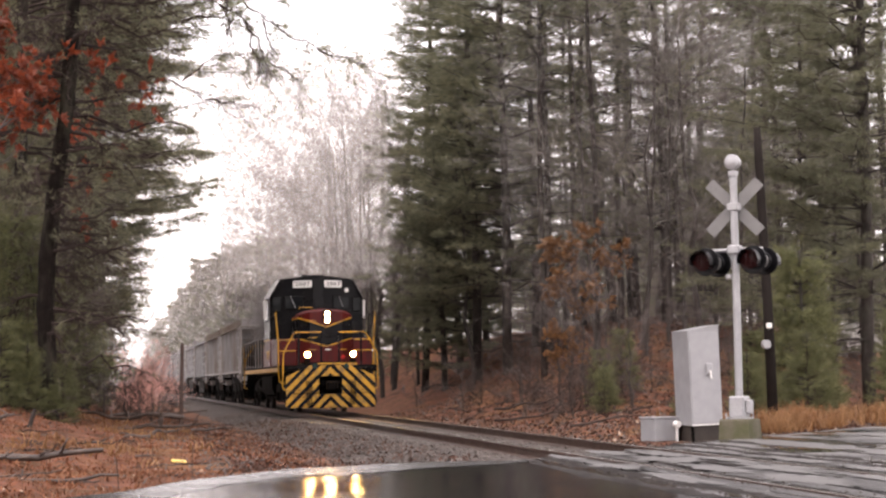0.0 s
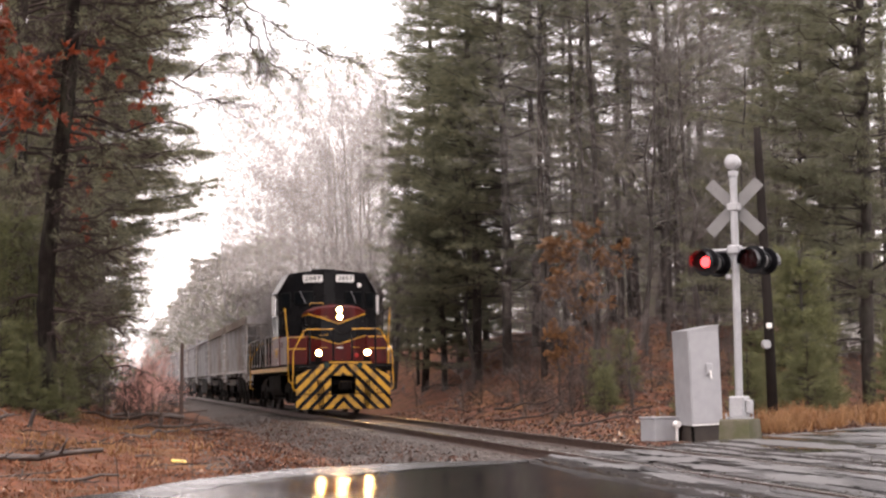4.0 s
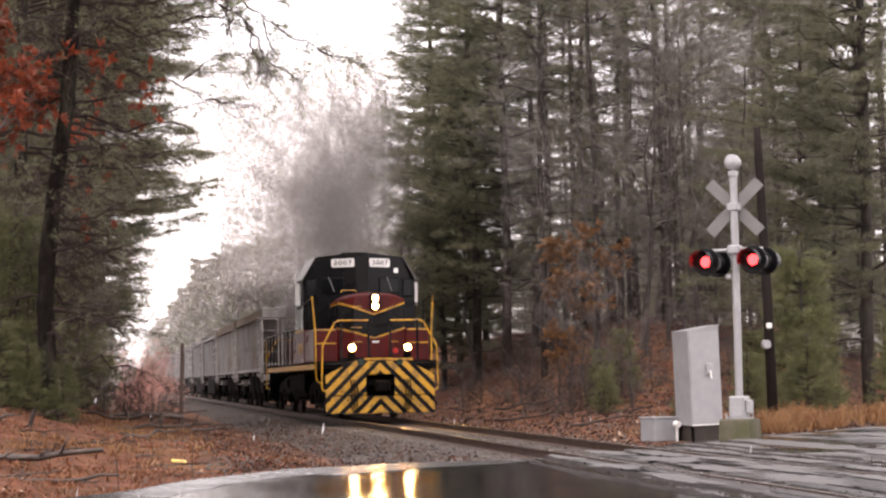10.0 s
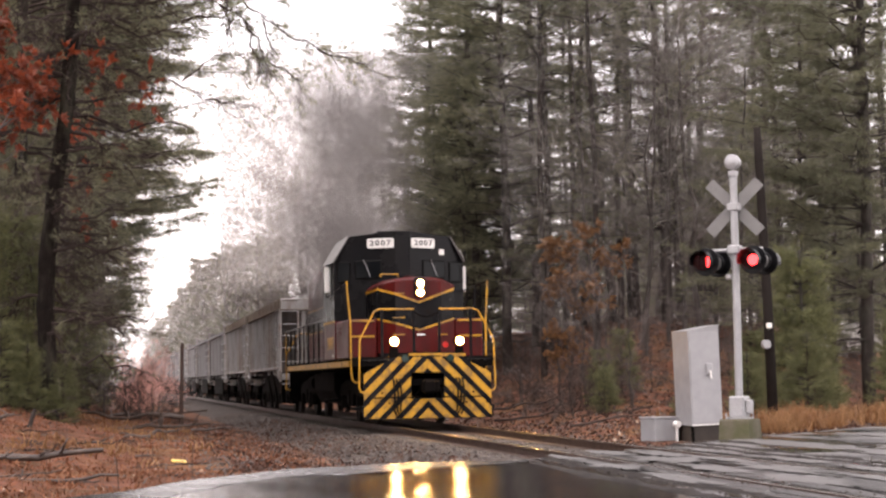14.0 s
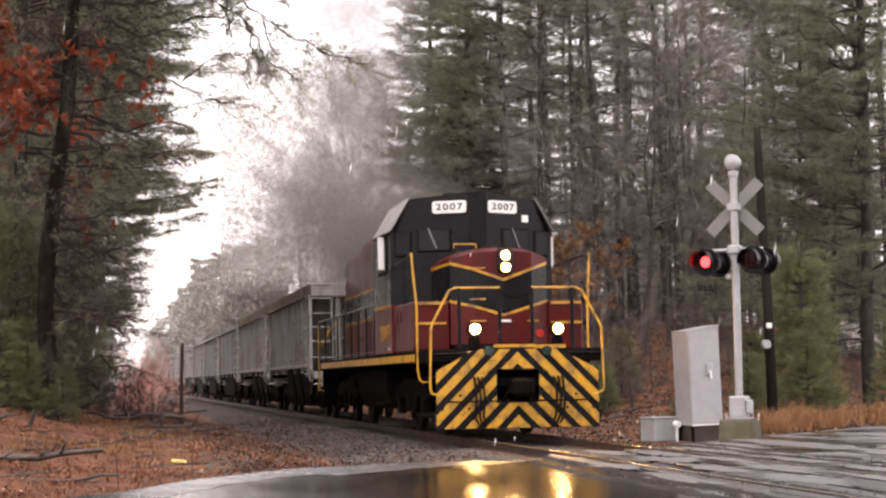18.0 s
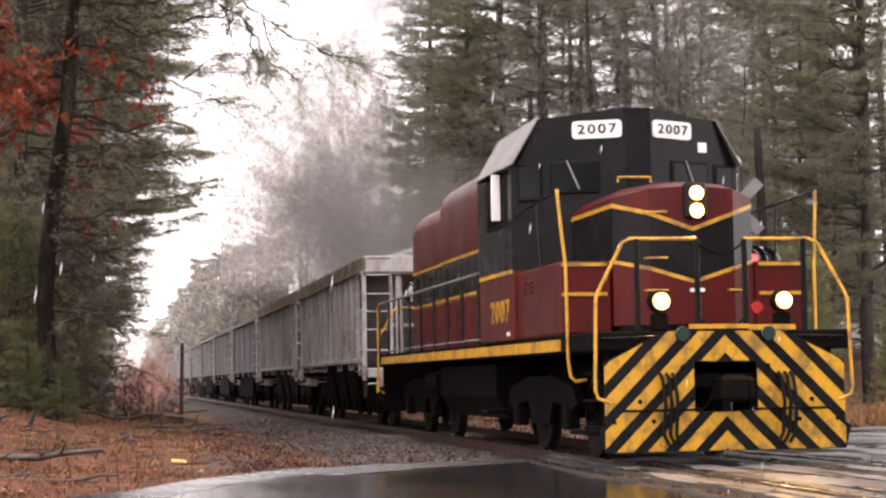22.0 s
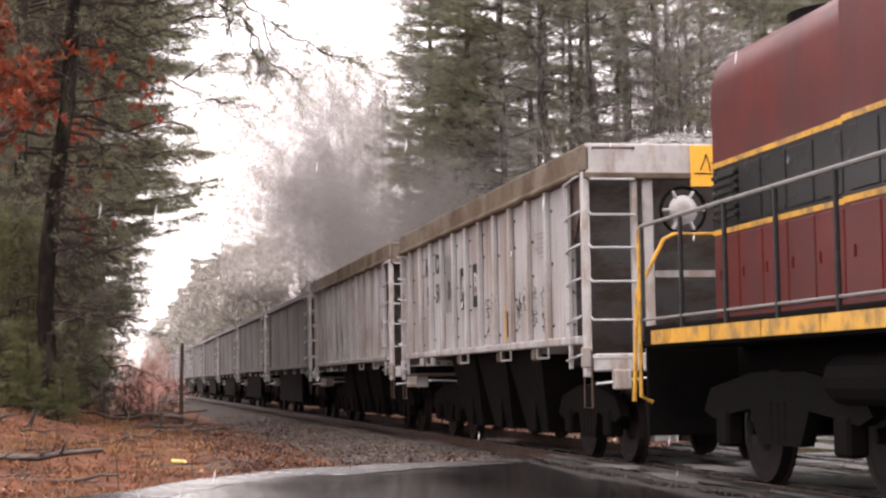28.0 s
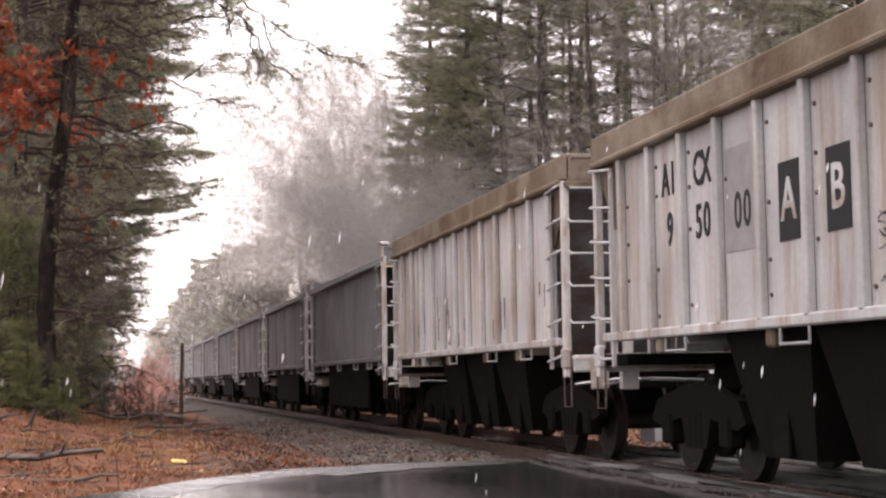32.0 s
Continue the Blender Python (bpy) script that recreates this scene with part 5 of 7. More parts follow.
        for x0, z0, x1, z1 in ((-0.17, 3.32, -0.10, 3.50), (-0.10, 3.50, -0.05, 3.30), (0.02, 3.50, 0.03, 3.34), (-0.04, 3.40, 0.10, 3.42), (0.14, 3.5, 0.15, 3.32), (-0.24, 3.28, 0.2, 3.27)):
            part("writing_bar", tube([(x0, -0.036, z0), ((x0 + x1) / 2 + 0.008, -0.036, (z0 + z1) / 2), (x1, -0.036, z1)], 0.009, 4), INK, placard)
        # lettering on the side that faces the road
        for y, ch in ((7.27, "A"), (6.3, "B")):
            plate = part("letter_plate", box(-1.489, -1.481, y - 0.22, y + 0.22, 2.05, 2.68), INK, car, "black square with a pale letter")
            letters("letter", ch, 0.48, CAR_PAINT, plate, pose(-1.492, y, 2.36, 90, 0, -90))
        part("grey_patch", box(-1.487, -1.481, 7.9, 8.74, 2.05, 2.95), SIGN_GREY, car, "grey painted-over patch")
        for y, ch in ((8.32, "00"), (9.36, "50"), (10.32, "9")):
            letters("numeral", ch, 0.44, INK, car, pose(-1.487, y, 2.38, 90, 0, -90), squeeze=0.85)
        for y, ch in ((9.36, "CX"), (10.32, "AI")):
            letters("letter", ch, 0.44, INK, car, pose(-1.487, y, 2.86, 90, 0, -90), squeeze=0.85)
        sign = part("yellow_mark", box(-1.49, -1.481, 4.33, 4.40, 1.50, 1.98), PAINT_YELLOW, car, "yellow strip mark")
        part("data_plate", box(-1.49, -1.481, 3.93, 4.26, 1.55, 1.9), INK, car, "black data plate")
        for k in range(6):
            part("writing_bar", box(-1.488, -1.481, 2.0, 2.55 - 0.12 * (k % 3), 2.78 - 0.06 * k, 2.80 - 0.06 * k), SIGN_GREY, car)
        bolt = mesh("bolt_head", disc(0, 0, 0, 0.018, 0.02, "x", 8), RAIL)
        rb = random.Random(9)
        for i in range(12):
            for k in range(5):
                for dy in (-0.13, 0.13):
                    if rb.random() < 0.55:
                        part("bolt_head", bolt, None, car, at=pose(-1.49, 0.8 + 1.005 * i + dy, 1.62 + 0.36 * k + rb.uniform(-0.06, 0.06)))
        # sprayed scrawl as plain strokes
        rs = random.Random(5)
        for y0 in (2.0, 2.5, 3.0, 3.4, 5.0, 5.35):
            for _ in range(6):
                a, zc, r0 = rs.uniform(0, 6.28), rs.uniform(1.58, 2.05), rs.uniform(0.02, 0.075)
                pts = [(-1.486, y0 + 0.25 * rs.random() + r0 * math.cos(a + 0.7 * k), zc + r0 * 1.3 * math.sin(a + 0.7 * k) + 0.02 * k) for k in range(rs.randint(5, 9))]
                part("paint_stroke", tube(pts, 0.0035, 4), INK, car, "thin sprayed paint stroke")
    elif paint is CAR_PAINT:
        rb = random.Random(3)
        for i in range(34):
            y, z, h = rb.uniform(1.0, 11.5), rb.uniform(1.5, 2.1), rb.uniform(0.05, 0.42)
            part("rust_hole", box(-1.486, -1.479, y, y + rb.uniform(0.02, 0.06), z, z + h), RAIL, car, "dark rusted slit in the sheet")
    return car, wheels


first_car, wheels_1 = build_car(True, CAR_PAINT)
second_car, wheels_2 = build_car(False, CAR_PAINT)
third_car, wheels_3 = build_car(False, CAR_DARK)
CAR_PITCH = 14.2
cars = [first_car, second_car, third_car]
for i in range(18):
    cars.append(copy_thing(third_car, pose(TRACK_X, 60 + 15 * i, 0)))
# ---- crossing signal and its cabinets ----
def build_signal():
    sig = thing("crossing_signal", "silver railway crossing signal mast with crossbuck and flashing red lamps", "crossing signal", pose(9.80, 27.15, 0, 0, 0, -42))
    part("foundation", loft([[(sx * r, sy * r, z) for sx, sy in ((-1, -1), (1, -1), (1, 1), (-1, 1))] for r, z in ((0.265, -0.2), (0.26, 0.0), (0.245, 0.27), (0.23, 0.30))]), CONCRETE, sig, "mossy concrete foundation")
    base = part("junction_box", join(box(-0.13, 0.13, -0.14, 0.14, 0.32, 0.66, 0.025), disc(0, 0, 0.315, 0.22, 0.03, "z", 16), box(0.13, 0.22, -0.08, 0.06, 0.38, 0.6, 0.02)), SILVER_MAST, sig, "cast aluminium junction box base")
    for sx in (-1, 1):
        for sy in (-1, 1):
            part("bolt", tube([(sx * 0.16, sy * 0.16, 0.30), (sx * 0.16, sy * 0.16, 0.40)], 0.016, 6), STEEL, base)
    part("mast", tube([(0, 0, 0.6), (0, 0, 4.22)], 0.061, 18), SILVER_MAST, sig, "round silver mast", smooth="edges")
    part("mast_cap", disc(0, 0, 4.21, 0.08, 0.09, "z", 16), SILVER_MAST, sig)
    # bell on top
    bell = part("bell", disc(0, -0.015, 4.40, 0.125, 0.10, "y", 20, 0.05), SILVER_MAST, sig, "round silver bell on the mast top", smooth="edges")
    part("bell_shell", disc(0.0, 0.07, 4.40, 0.10, 0.12, "y", 18), SILVER_MAST, bell)
    # crossbuck seen from behind: two blades
    for sgn in (-1, 1):
        blade = moved(box(-0.57, 0.57, 0.085 + 0.012 * sgn, 0.093 + 0.012 * sgn, -0.095, 0.095), Matrix.Translation((0, 0, 3.68)) @ pose(0, 0, 0, 0, 0, 14) @ pose(0, 0, 0, 0, sgn * 45, 0))
        part("crossbuck_blade", blade, SIGN_GREY, sig, "grey back of a crossbuck blade")
    part("crossbuck_clamp", box(-0.09, 0.09, -0.08, 0.09, 3.62, 3.74, 0.01), SILVER_MAST, sig)
    # lamp arm and four heads, two each way
    part("lamp_arm", tube([(-0.46, 0, 2.99), (0.46, 0, 2.99)], 0.03, 10), SILVER_MAST, sig, "silver cross arm")
    part("arm_clamp", box(-0.10, 0.10, -0.10, 0.10, 2.92, 3.06, 0.02), SILVER_MAST, sig)
    shutters = []
    for face in (-1, 1):
        for sx in (-1, 1):
            x, y = sx * 0.40, face * 0.25
            head = part("lamp_head", join(disc(x, y, 2.80, 0.225, 0.02, "y", 24), disc(x, y - face * 0.09, 2.80, 0.16, 0.17, "y", 18), tube([(x, 0, 2.99), (x, y - face * 0.08, 2.9)], 0.025, 6)), PAINT_BLACK, sig, "black lamp head with a round backing")
            hood_pts = [(x + 0.175 * math.cos(a), y + face * k, 2.80 + 0.175 * math.sin(a)) for k in (0.0, 0.26) for a in [math.pi * (-0.12 + 1.24 * j / 12) for j in range(13)]]
            part("visor", (hood_pts, [(j, j + 1, j + 14, j + 13) for j in range(12)]), PAINT_BLACK, head, fix=False)
            if face < 0:
                part("bulb", disc(x, y + face * 0.012, 2.80, 0.085, 0.02, "y", 18), SIGNAL_GLOW, head, "glowing red bulb")
                # half drum added to cover and bare the bulb, which glows all the time
                half = [(0.125 * math.cos(a), 0.125 * math.sin(a), z) for z in (-0.10, 0.10) for a in [math.pi * j / 10 for j in range(11)]]
                half_f = [(j, j + 1, j + 12, j + 11) for j in range(10)] + [tuple(range(11)), tuple(range(21, 10, -1))]
                sh = part("shutter", (half, half_f), PAINT_BLACK, head, "added black shade that turns to blink the lit bulb", at=pose(x, y + face * 0.012, 2.80))
                shutters.append((sh, x, y + face * 0.012, 2.80))
                part("lens", disc(x, y + face * 0.15, 2.80, 0.155, 0.012, "y", 22, 0.02), LENS_RED, head, "red lens")
            else:
                part("lens", disc(x, y + face * 0.02, 2.80, 0.155, 0.02, "y", 22), MARKER_RED, head, "unlit red lens")
                part("lamp_drum", disc(x, y - 0.19, 2.80, 0.13, 0.05, "y", 18), SIGN_GREY, head, "grey back of the lamp")
    part("bracket_box", box(-0.16, -0.06, -0.05, 0.05, 2.52, 2.60, 0.015), SILVER_MAST, sig)
    return sig, shutters


signal, shutters = build_signal()


def build_cabinet():
    cab = thing("relay_cabinet", "tall grey steel relay cabinet on a wooden base", "cabinet", pose(9.74, 28.95, 0, 0, -1.6, 7.5))
    part("base", box(-0.25, 0.27, -0.27, 0.27, -0.1, 0.17, 0.01), TIE, cab, "dark wet timber plinth")
    for x, y in ((-0.265, -0.275), (0.265, -0.275), (-0.265, 0.275)):
        part("leg", box(x - 0.02, x + 0.02, y - 0.02, y + 0.02, -0.1, 0.17), GRIME, cab, "dark steel corner leg")
    part("drip_edge", box(-0.29, 0.29, -0.325, -0.30, 0.165, 0.185, 0.004), PAINT_WHITE, cab, "pale worn bottom edge")
    part("body", loft([[(-0.285, -0.30, z0), (0.285, -0.30, z1), (0.285, 0.30, z1), (-0.285, 0.30, z0)] for z0, z1 in ((0.17, 0.17), (1.735, 1.815))]), STEEL, cab, "grey steel body")
    roof = [(-0.295, -0.315, 1.733), (0.295, -0.315, 1.817), (0.295, 0.315, 1.817), (-0.295, 0.315, 1.733)]
    part("roof", (roof + [(x, y, z + 0.018) for x, y, z in roof], [(3, 2, 1, 0), (4, 5, 6, 7), (0, 1, 5, 4), (1, 2, 6, 5), (2, 3, 7, 6), (3, 0, 4, 7)]), STEEL, cab, "sloping lid")
    door = part("door", box(-0.265, 0.265, -0.315, -0.299, 0.20, 1.72, 0.006), STEEL, cab, "flat grey door")
    part("lock_box", box(0.0, 0.12, -0.37, -0.315, 1.00, 1.20, 0.02), STEEL, door)
    part("handle", tube([(0.06, -0.38, 1.08), (0.07, -0.40, 0.98), (0.07, -0.40, 0.94)], 0.016, 6), PAINT_WHITE, door, "bright handle with a lock")
    for z in (0.4, 1.5):
        part("hinge", tube([(-0.275, -0.31, z - 0.06), (-0.275, -0.31, z + 0.06)], 0.014, 6), STEEL, door)
    part("latch", box(-0.292, -0.284, -0.1, -0.02, 0.95, 1.03), STEEL, cab)
    small = thing("junction_cabinet", "low grey steel junction box beside the relay cabinet", "cabinet", pose(9.13, 29.2, 0, 0, 0, 20))
    part("body", box(-0.28, 0.20, -0.2, 0.2, -0.1, 0.28, 0.012), STEEL, small)
    part("lid", box(-0.30, 0.22, -0.22, 0.22, 0.28, 0.31, 0.01), STEEL, small, "flat overhanging lid")
    part("meter", join(disc(0.15, -0.26, 0.18, 0.06, 0.1, "y", 14), tube([(0.15, -0.25, 0.14), (0.15, -0.25, -0.1)], 0.025, 8)), PAINT_WHITE, small, "pale round conduit fitting")


build_cabinet()


def build_pole():
    pole = thing("utility_pole", "dark weathered wooden pole with white insulators", "pole", pose(13.15, 34.6, 0.0))
    part("shaft", tube([(0.06, 0, -0.4), (0.0, 0, 2.5), (-0.10, 0, 5.35), (-0.12, 0, 6.05)], 0.115, 14, 0.075), WOOD_POLE, pole, "dark round shaft", smooth=True)
    part("insulator", disc(-0.04, -0.16, 1.98, 0.06, 0.1, "z", 12), PAINT_WHITE, pole, "white insulator")
    part("meter", join(disc(-0.14, -0.22, 1.60, 0.09, 0.14, "y", 14), box(-0.18, -0.02, -0.16, -0.08, 1.54, 1.66)), STEEL, pole, "round grey meter")


build_pole()
# ---- trees ----
def tufts(points, ways, rng, count, length, width, spread):
    """Needle or leaf blades: for each point, count thin triangles that fan out round its way."""
    p = np.repeat(np.asarray(points), count, axis=0)
    d = np.repeat(np.asarray(ways), count, axis=0)
    n = len(p)
    d = d + rng.normal(0, spread, (n, 3))
    d /= np.linalg.norm(d, axis=1)[:, None] + 1e-9
    side = np.cross(d, rng.normal(0, 1, (n, 3)))
    side /= np.linalg.norm(side, axis=1)[:, None] + 1e-9
    ln = length * rng.uniform(0.6, 1.25, (n, 1))
    a = p + side * width * 0.5
    b = p - side * width * 0.5
    c = p + d * ln
    v = np.stack([a, b, c], axis=1).reshape(-1, 3)
    return v


def triangles(v):
    me = bpy.data.meshes.new("leaves")
    n = len(v) // 3
    me.vertices.add(len(v))
    me.vertices.foreach_set("co", np.asarray(v, dtype=np.float32).ravel())
    me.loops.add(len(v))
    me.loops.foreach_set("vertex_index", np.arange(len(v), dtype=np.int32))
    me.polygons.add(n)
    me.polygons.foreach_set("loop_start", np.arange(0, len(v), 3, dtype=np.int32))
    me.update()
    return me


def limb(p0, p1, r0, r1, rng, bend=0.12, n=4, sides=5):
    """Points and a tapered, bent tube between two places."""
    p0, p1 = np.asarray(p0, float), np.asarray(p1, float)
    ln = np.linalg.norm(p1 - p0)
    pts = [p0 + (p1 - p0) * k / n + (rng.normal(0, bend * ln * 0.3, 3) * math.sin(math.pi * k / n) if 0 < k < n else 0) for k in range(n + 1)]
    return pts, tube([tuple(p) for p in pts], r0, sides, r1, cap=False)


def pine_meshes(seed, h, bare, reach, needles=10, thick=0.2, open_side=None, dense=1.0, skirt=0.0, blade=0.016):
    """A white pine: trunk, whorls of boughs with twigs, dead bare branches low down, and needle tufts; below skirt the boughs stay short."""
    rng = np.random.default_rng(seed)
    lean = rng.normal(0, 0.02, 2)
    trunk_pts = [(lean[0] * z + 0.05 * math.sin(z * 0.6 + seed), lean[1] * z + 0.05 * math.cos(z * 0.5 + seed), z) for z in np.linspace(-0.5, h, 12)]
    trunk = tube(trunk_pts, thick, 9, 0.03)
    woods, tp, tw, dead = [], [], [], []
    z = 1.2 if bare > 2 else 0.4
    while z < h - 0.3:
        k = z / h
        x0, y0 = lean[0] * z, lean[1] * z
        full = z > bare
        for _ in range(rng.integers(5, 8) if full else rng.integers(1, 4)):
            a = rng.uniform(0, 6.283)
            if open_side is not None and rng.random() < 0.5:
                a = open_side + rng.normal(0, 0.7)
            ln = (0.75 + 0.5 * noise.noise((math.cos(a) * 1.3 + seed, math.sin(a) * 1.3, z * 0.35)) + 0.2) * reach * (1 - 0.72 * ease(bare / h * 0.8, 1.0, k)) * rng.uniform(0.6, 1.15) * (1 if full else rng.uniform(0.35, 0.8)) * (0.4 + 0.6 * ease(skirt * 0.8, skirt, z) if skirt else 1)
            rise = rng.uniform(-0.12, 0.25) + 0.3 * k if full else rng.uniform(-0.2, 0.15)
            end = (x0 + math.cos(a) * ln, y0 + math.sin(a) * ln, z + rise * ln)
            pts, w = limb((x0, y0, z), end, 0.03 * (1.3 - k) + 0.008, 0.006, rng, 0.14, 4, 4)
            (woods if full else dead).append(w)
            m = int((7 + ln * 7) * (1 if full else 0.4) * dense)
            for j in range(m):
                u = rng.uniform(0.22, 1.0)
                i = min(int(u * 4), 3)
                q = pts[i] + (pts[i + 1] - pts[i]) * (u * 4 - i)
                b = a + rng.choice((-1, 1)) * rng.uniform(0.4, 1.2)
                tl = rng.uniform(0.3, 0.95) * (1.15 - u * 0.6)
                e = q + np.array((math.cos(b) * tl, math.sin(b) * tl, (rng.uniform(-0.28, 0.16) if full and h > 8 else rng.uniform(-0.2, 0.5) if full else rng.uniform(-0.5, 0.3)) * tl))
                if not full:
                    dead.append(tube([tuple(q), tuple(e)], 0.006, 3, 0.003, cap=False))
                    continue
                woods.append(tube([tuple(q), tuple(e)], 0.006, 3, 0.003, cap=False))
                for s in (0.4, 0.7, 1.0):
                    tp.append(q + (e - q) * s)
                    tw.append((e - q) / tl + np.array((0, 0, 0.25)))
        z += rng.uniform(0.45, 0.78) * min(1.0, h / 11) if full else rng.uniform(0.5, 0.9)
    return (mesh("trunk", trunk, BARK, True), mesh("bough_frame", join(*woods, *dead), BARK, fix=False), tufts(tp, tw, rng, needles, 0.22, blade, 0.8))


def make_pine(name, label, seed, h, bare, reach, mat=NEEDLE, needles=10, thick=0.2, open_side=None, dense=1.0, skirt=0.0, blade=0.016):
    t, b, lv = pine_meshes(seed, h, bare, reach, needles, thick, open_side, dense, skirt, blade)
    tree = thing(name, label, "tree", group="pines")
    part("trunk", t, None, tree)
    part("limb_frame", b, None, tree)
    me = triangles(lv)
    me.name = "needles"
    me.materials.append(mat)
    part("crown", me, None, tree, "green needle crown")
    return tree


def make_bare(name, label, seed, h, spread, mat=TWIG, thick=0.14, leaf=None, leaf_count=0, fork=0.3, levels=4, low=0.25):
    """A leafless tree that forks into ever thinner twigs; a few leaves where it has kept them."""
    rng = np.random.default_rng(seed)
    woods, tips, tdir = [], [], []
    trunk_pts, trunk = limb((0, 0, -0.4), (rng.normal(0, 0.05) * h, rng.normal(0, 0.05) * h, h * 0.75), thick, thick * 0.3, rng, 0.05, 7, 8)

    def grow(p, d, ln, r, lev):
        e = p + d * ln
        pts, w = limb(p, e, r, r * 0.5, rng, 0.16, 3 if lev > 1 else 2, 4 if lev > 2 else 3)
        woods.append(w)
        if lev <= 1:
            tips.append(e), tdir.append(d)
        if lev == 0:
            return
        for _ in range(rng.integers(3, 6)):
            u = rng.uniform(0.25, 1.0)
            i = min(int(u * (len(pts) - 1)), len(pts) - 2)
            q = pts[i] + (pts[i + 1] - pts[i]) * (u * (len(pts) - 1) - i)
            nd = d + rng.normal(0, 0.45, 3) + np.array((0, 0, 0.12))
            nd /= np.linalg.norm(nd)
            grow(q, nd, ln * rng.uniform(0.45, 0.7), max(r * 0.5, 0.0035), lev - 1)

    n = 9
    for i in range(n):
        u = low + (1 - low) * i / (n - 1)
        j = min(int(u * 7), 6)
        q = trunk_pts[j] + (trunk_pts[j + 1] - trunk_pts[j]) * (u * 7 - j)
        a = rng.uniform(0, 6.283)
        d = np.array((math.cos(a) * spread, math.sin(a) * spread, rng.uniform(0.4, 1.1)))
        grow(q, d / np.linalg.norm(d), h * fork * rng.uniform(0.7, 1.1) * (1.1 - 0.4 * u), thick * 0.24, levels - 1)
    tree = thing(name, label, "tree", group="bare trees")
    part("trunk", mesh("trunk", trunk, BARK_GREY, True), None, tree)
    part("limb_frame", mesh("limb_frame", join(*woods), mat, fix=False), None, tree, "bare branches and twigs")
    if leaf:
        pick = rng.choice(len(tips), min(len(tips), leaf_count), replace=False)
        lv = tufts([tips[i] for i in pick], [tdir[i] + np.array((0, 0, -0.5)) for i in pick], rng, 7, 0.15, 0.10, 0.7)
        me = triangles(lv)
        me.name = "leaves"
        me.materials.append(leaf)
        part("leaves", me, None, tree, "clinging rusty red leaves")
    return tree


def plant(tree, spots, first=True):
    """Sets a tree at the first spot and copies at the rest: x, y, turn, size."""
    for i, (x, y, turn, size) in enumerate(spots):
        m = pose(x, y, height(x, y) - 0.05, 0, 0, turn)
        if i == 0:
            tree.matrix_world = m @ Matrix.Diagonal((size, size, size, 1))
        else:
            c = copy_thing(tree, m)
            c.scale = (size, size, size)


# pines along the left edge of the line
pine_a = make_pine("pine_tree", "tall dark white pine leaning over the line", 3, 20, 2.2, 3.9, thick=0.24, open_side=0.3, skirt=5.2)
pine_b = make_pine("pine_tree", "tall white pine with bare lower branches", 8, 22, 6.0, 3.2, thick=0.17, dense=0.7, needles=6)
pine_c = make_pine("pine_tree", "slender white pine in the wood", 14, 19, 7.5, 2.6, thick=0.12, dense=0.5, needles=6)
pine_d = make_pine("pine_tree", "bushy white pine with boughs to the ground", 21, 14, 0.8, 3.0, thick=0.17)
pine_e = make_pine("pine_tree", "old white pine with long boughs over the line", 43, 19, 5.8, 7.0, thick=0.24, open_side=0.0, dense=0.5, needles=8, skirt=7.5)
young = make_pine("young_pine", "young bushy pine beside the road", 31, 4.6, 0.3, 1.3, NEEDLE_LIGHT, 9, 0.06, dense=0.75)
plant(pine_a, [(-0.9, 49.5, 30, 1.0), (-1.2, 45, 0, 1.0), (-1.2, 55, 75, 1.05), (-2.4, 66, 10, 1.05), (-3.6, 84, 200, 1.0), (-4.0, 104, 40, 1.0), (-3.4, 42, 60, 1.0), (-5.5, 50, 140, 1.0)])
plant(pine_d, [(-1.7, 51, 200, 0.75), (-3.2, 40, 0, 0.9), (-2.6, 57, 180, 0.9), (-2.3, 70, 30, 0.9), (-2.2, 90, 60, 0.9), (-2.2, 118, 150, 1.0), (-4.6, 52, 10, 1.0), (-6.5, 60, 80, 1.0),
              (13.0, 70, 100, 0.8), (14.2, 73, 40, 0.9), (15.6, 77, 10, 1.1), (16.8, 80, 70, 1.0), (-1.5, 330, 0, 1.3), (-2, 260, 30, 1.2)])
far_pine = make_pine("pine_tree", "distant dense pine in a hazy row along the line", 24, 14, 0.5, 3.4, thick=0.17, dense=1.5, needles=9, blade=0.12)
plant(far_pine, [(13.2, 140, 200, 0.8), (12.6, 150, 40, 0.9), (13.6, 160, 0, 0.95), (12.4, 171, 80, 1.0), (13.6, 182, 100, 1.0), (12.4, 193, 30, 1.05), (13.4, 205, 10, 1.15), (12.4, 217, 60, 1.1), (13.6, 230, 0, 1.2), (12.4, 243, 150, 1.2), (13.4, 258, 200, 1.3),
                 (12.4, 272, 50, 1.2), (13.4, 288, 20, 1.25), (12.4, 305, 250, 1.2), (13.2, 325, 0, 1.25), (12.4, 350, 90, 1.2), (13.4, 380, 10, 1.25), (14, 420, 0, 1.3), (12.6, 460, 130, 1.25), (12.6, 500, 0, 1.25), (12.8, 560, 40, 1.3), (13.2, 640, 80, 1.35)])
plant(pine_b, [(-4.2, 41, 0, 1.0), (-2.6, 57, 120, 1.0), (-5, 66, 200, 1.0), (-3, 78, 60, 1.0),
              (12.9, 74, 80, 1.0), (15.2, 82, 10, 0.95), (22.8, 58, 300, 0.9), (26.5, 64, 60, 1.0), (31, 70, 0, 1.0)])
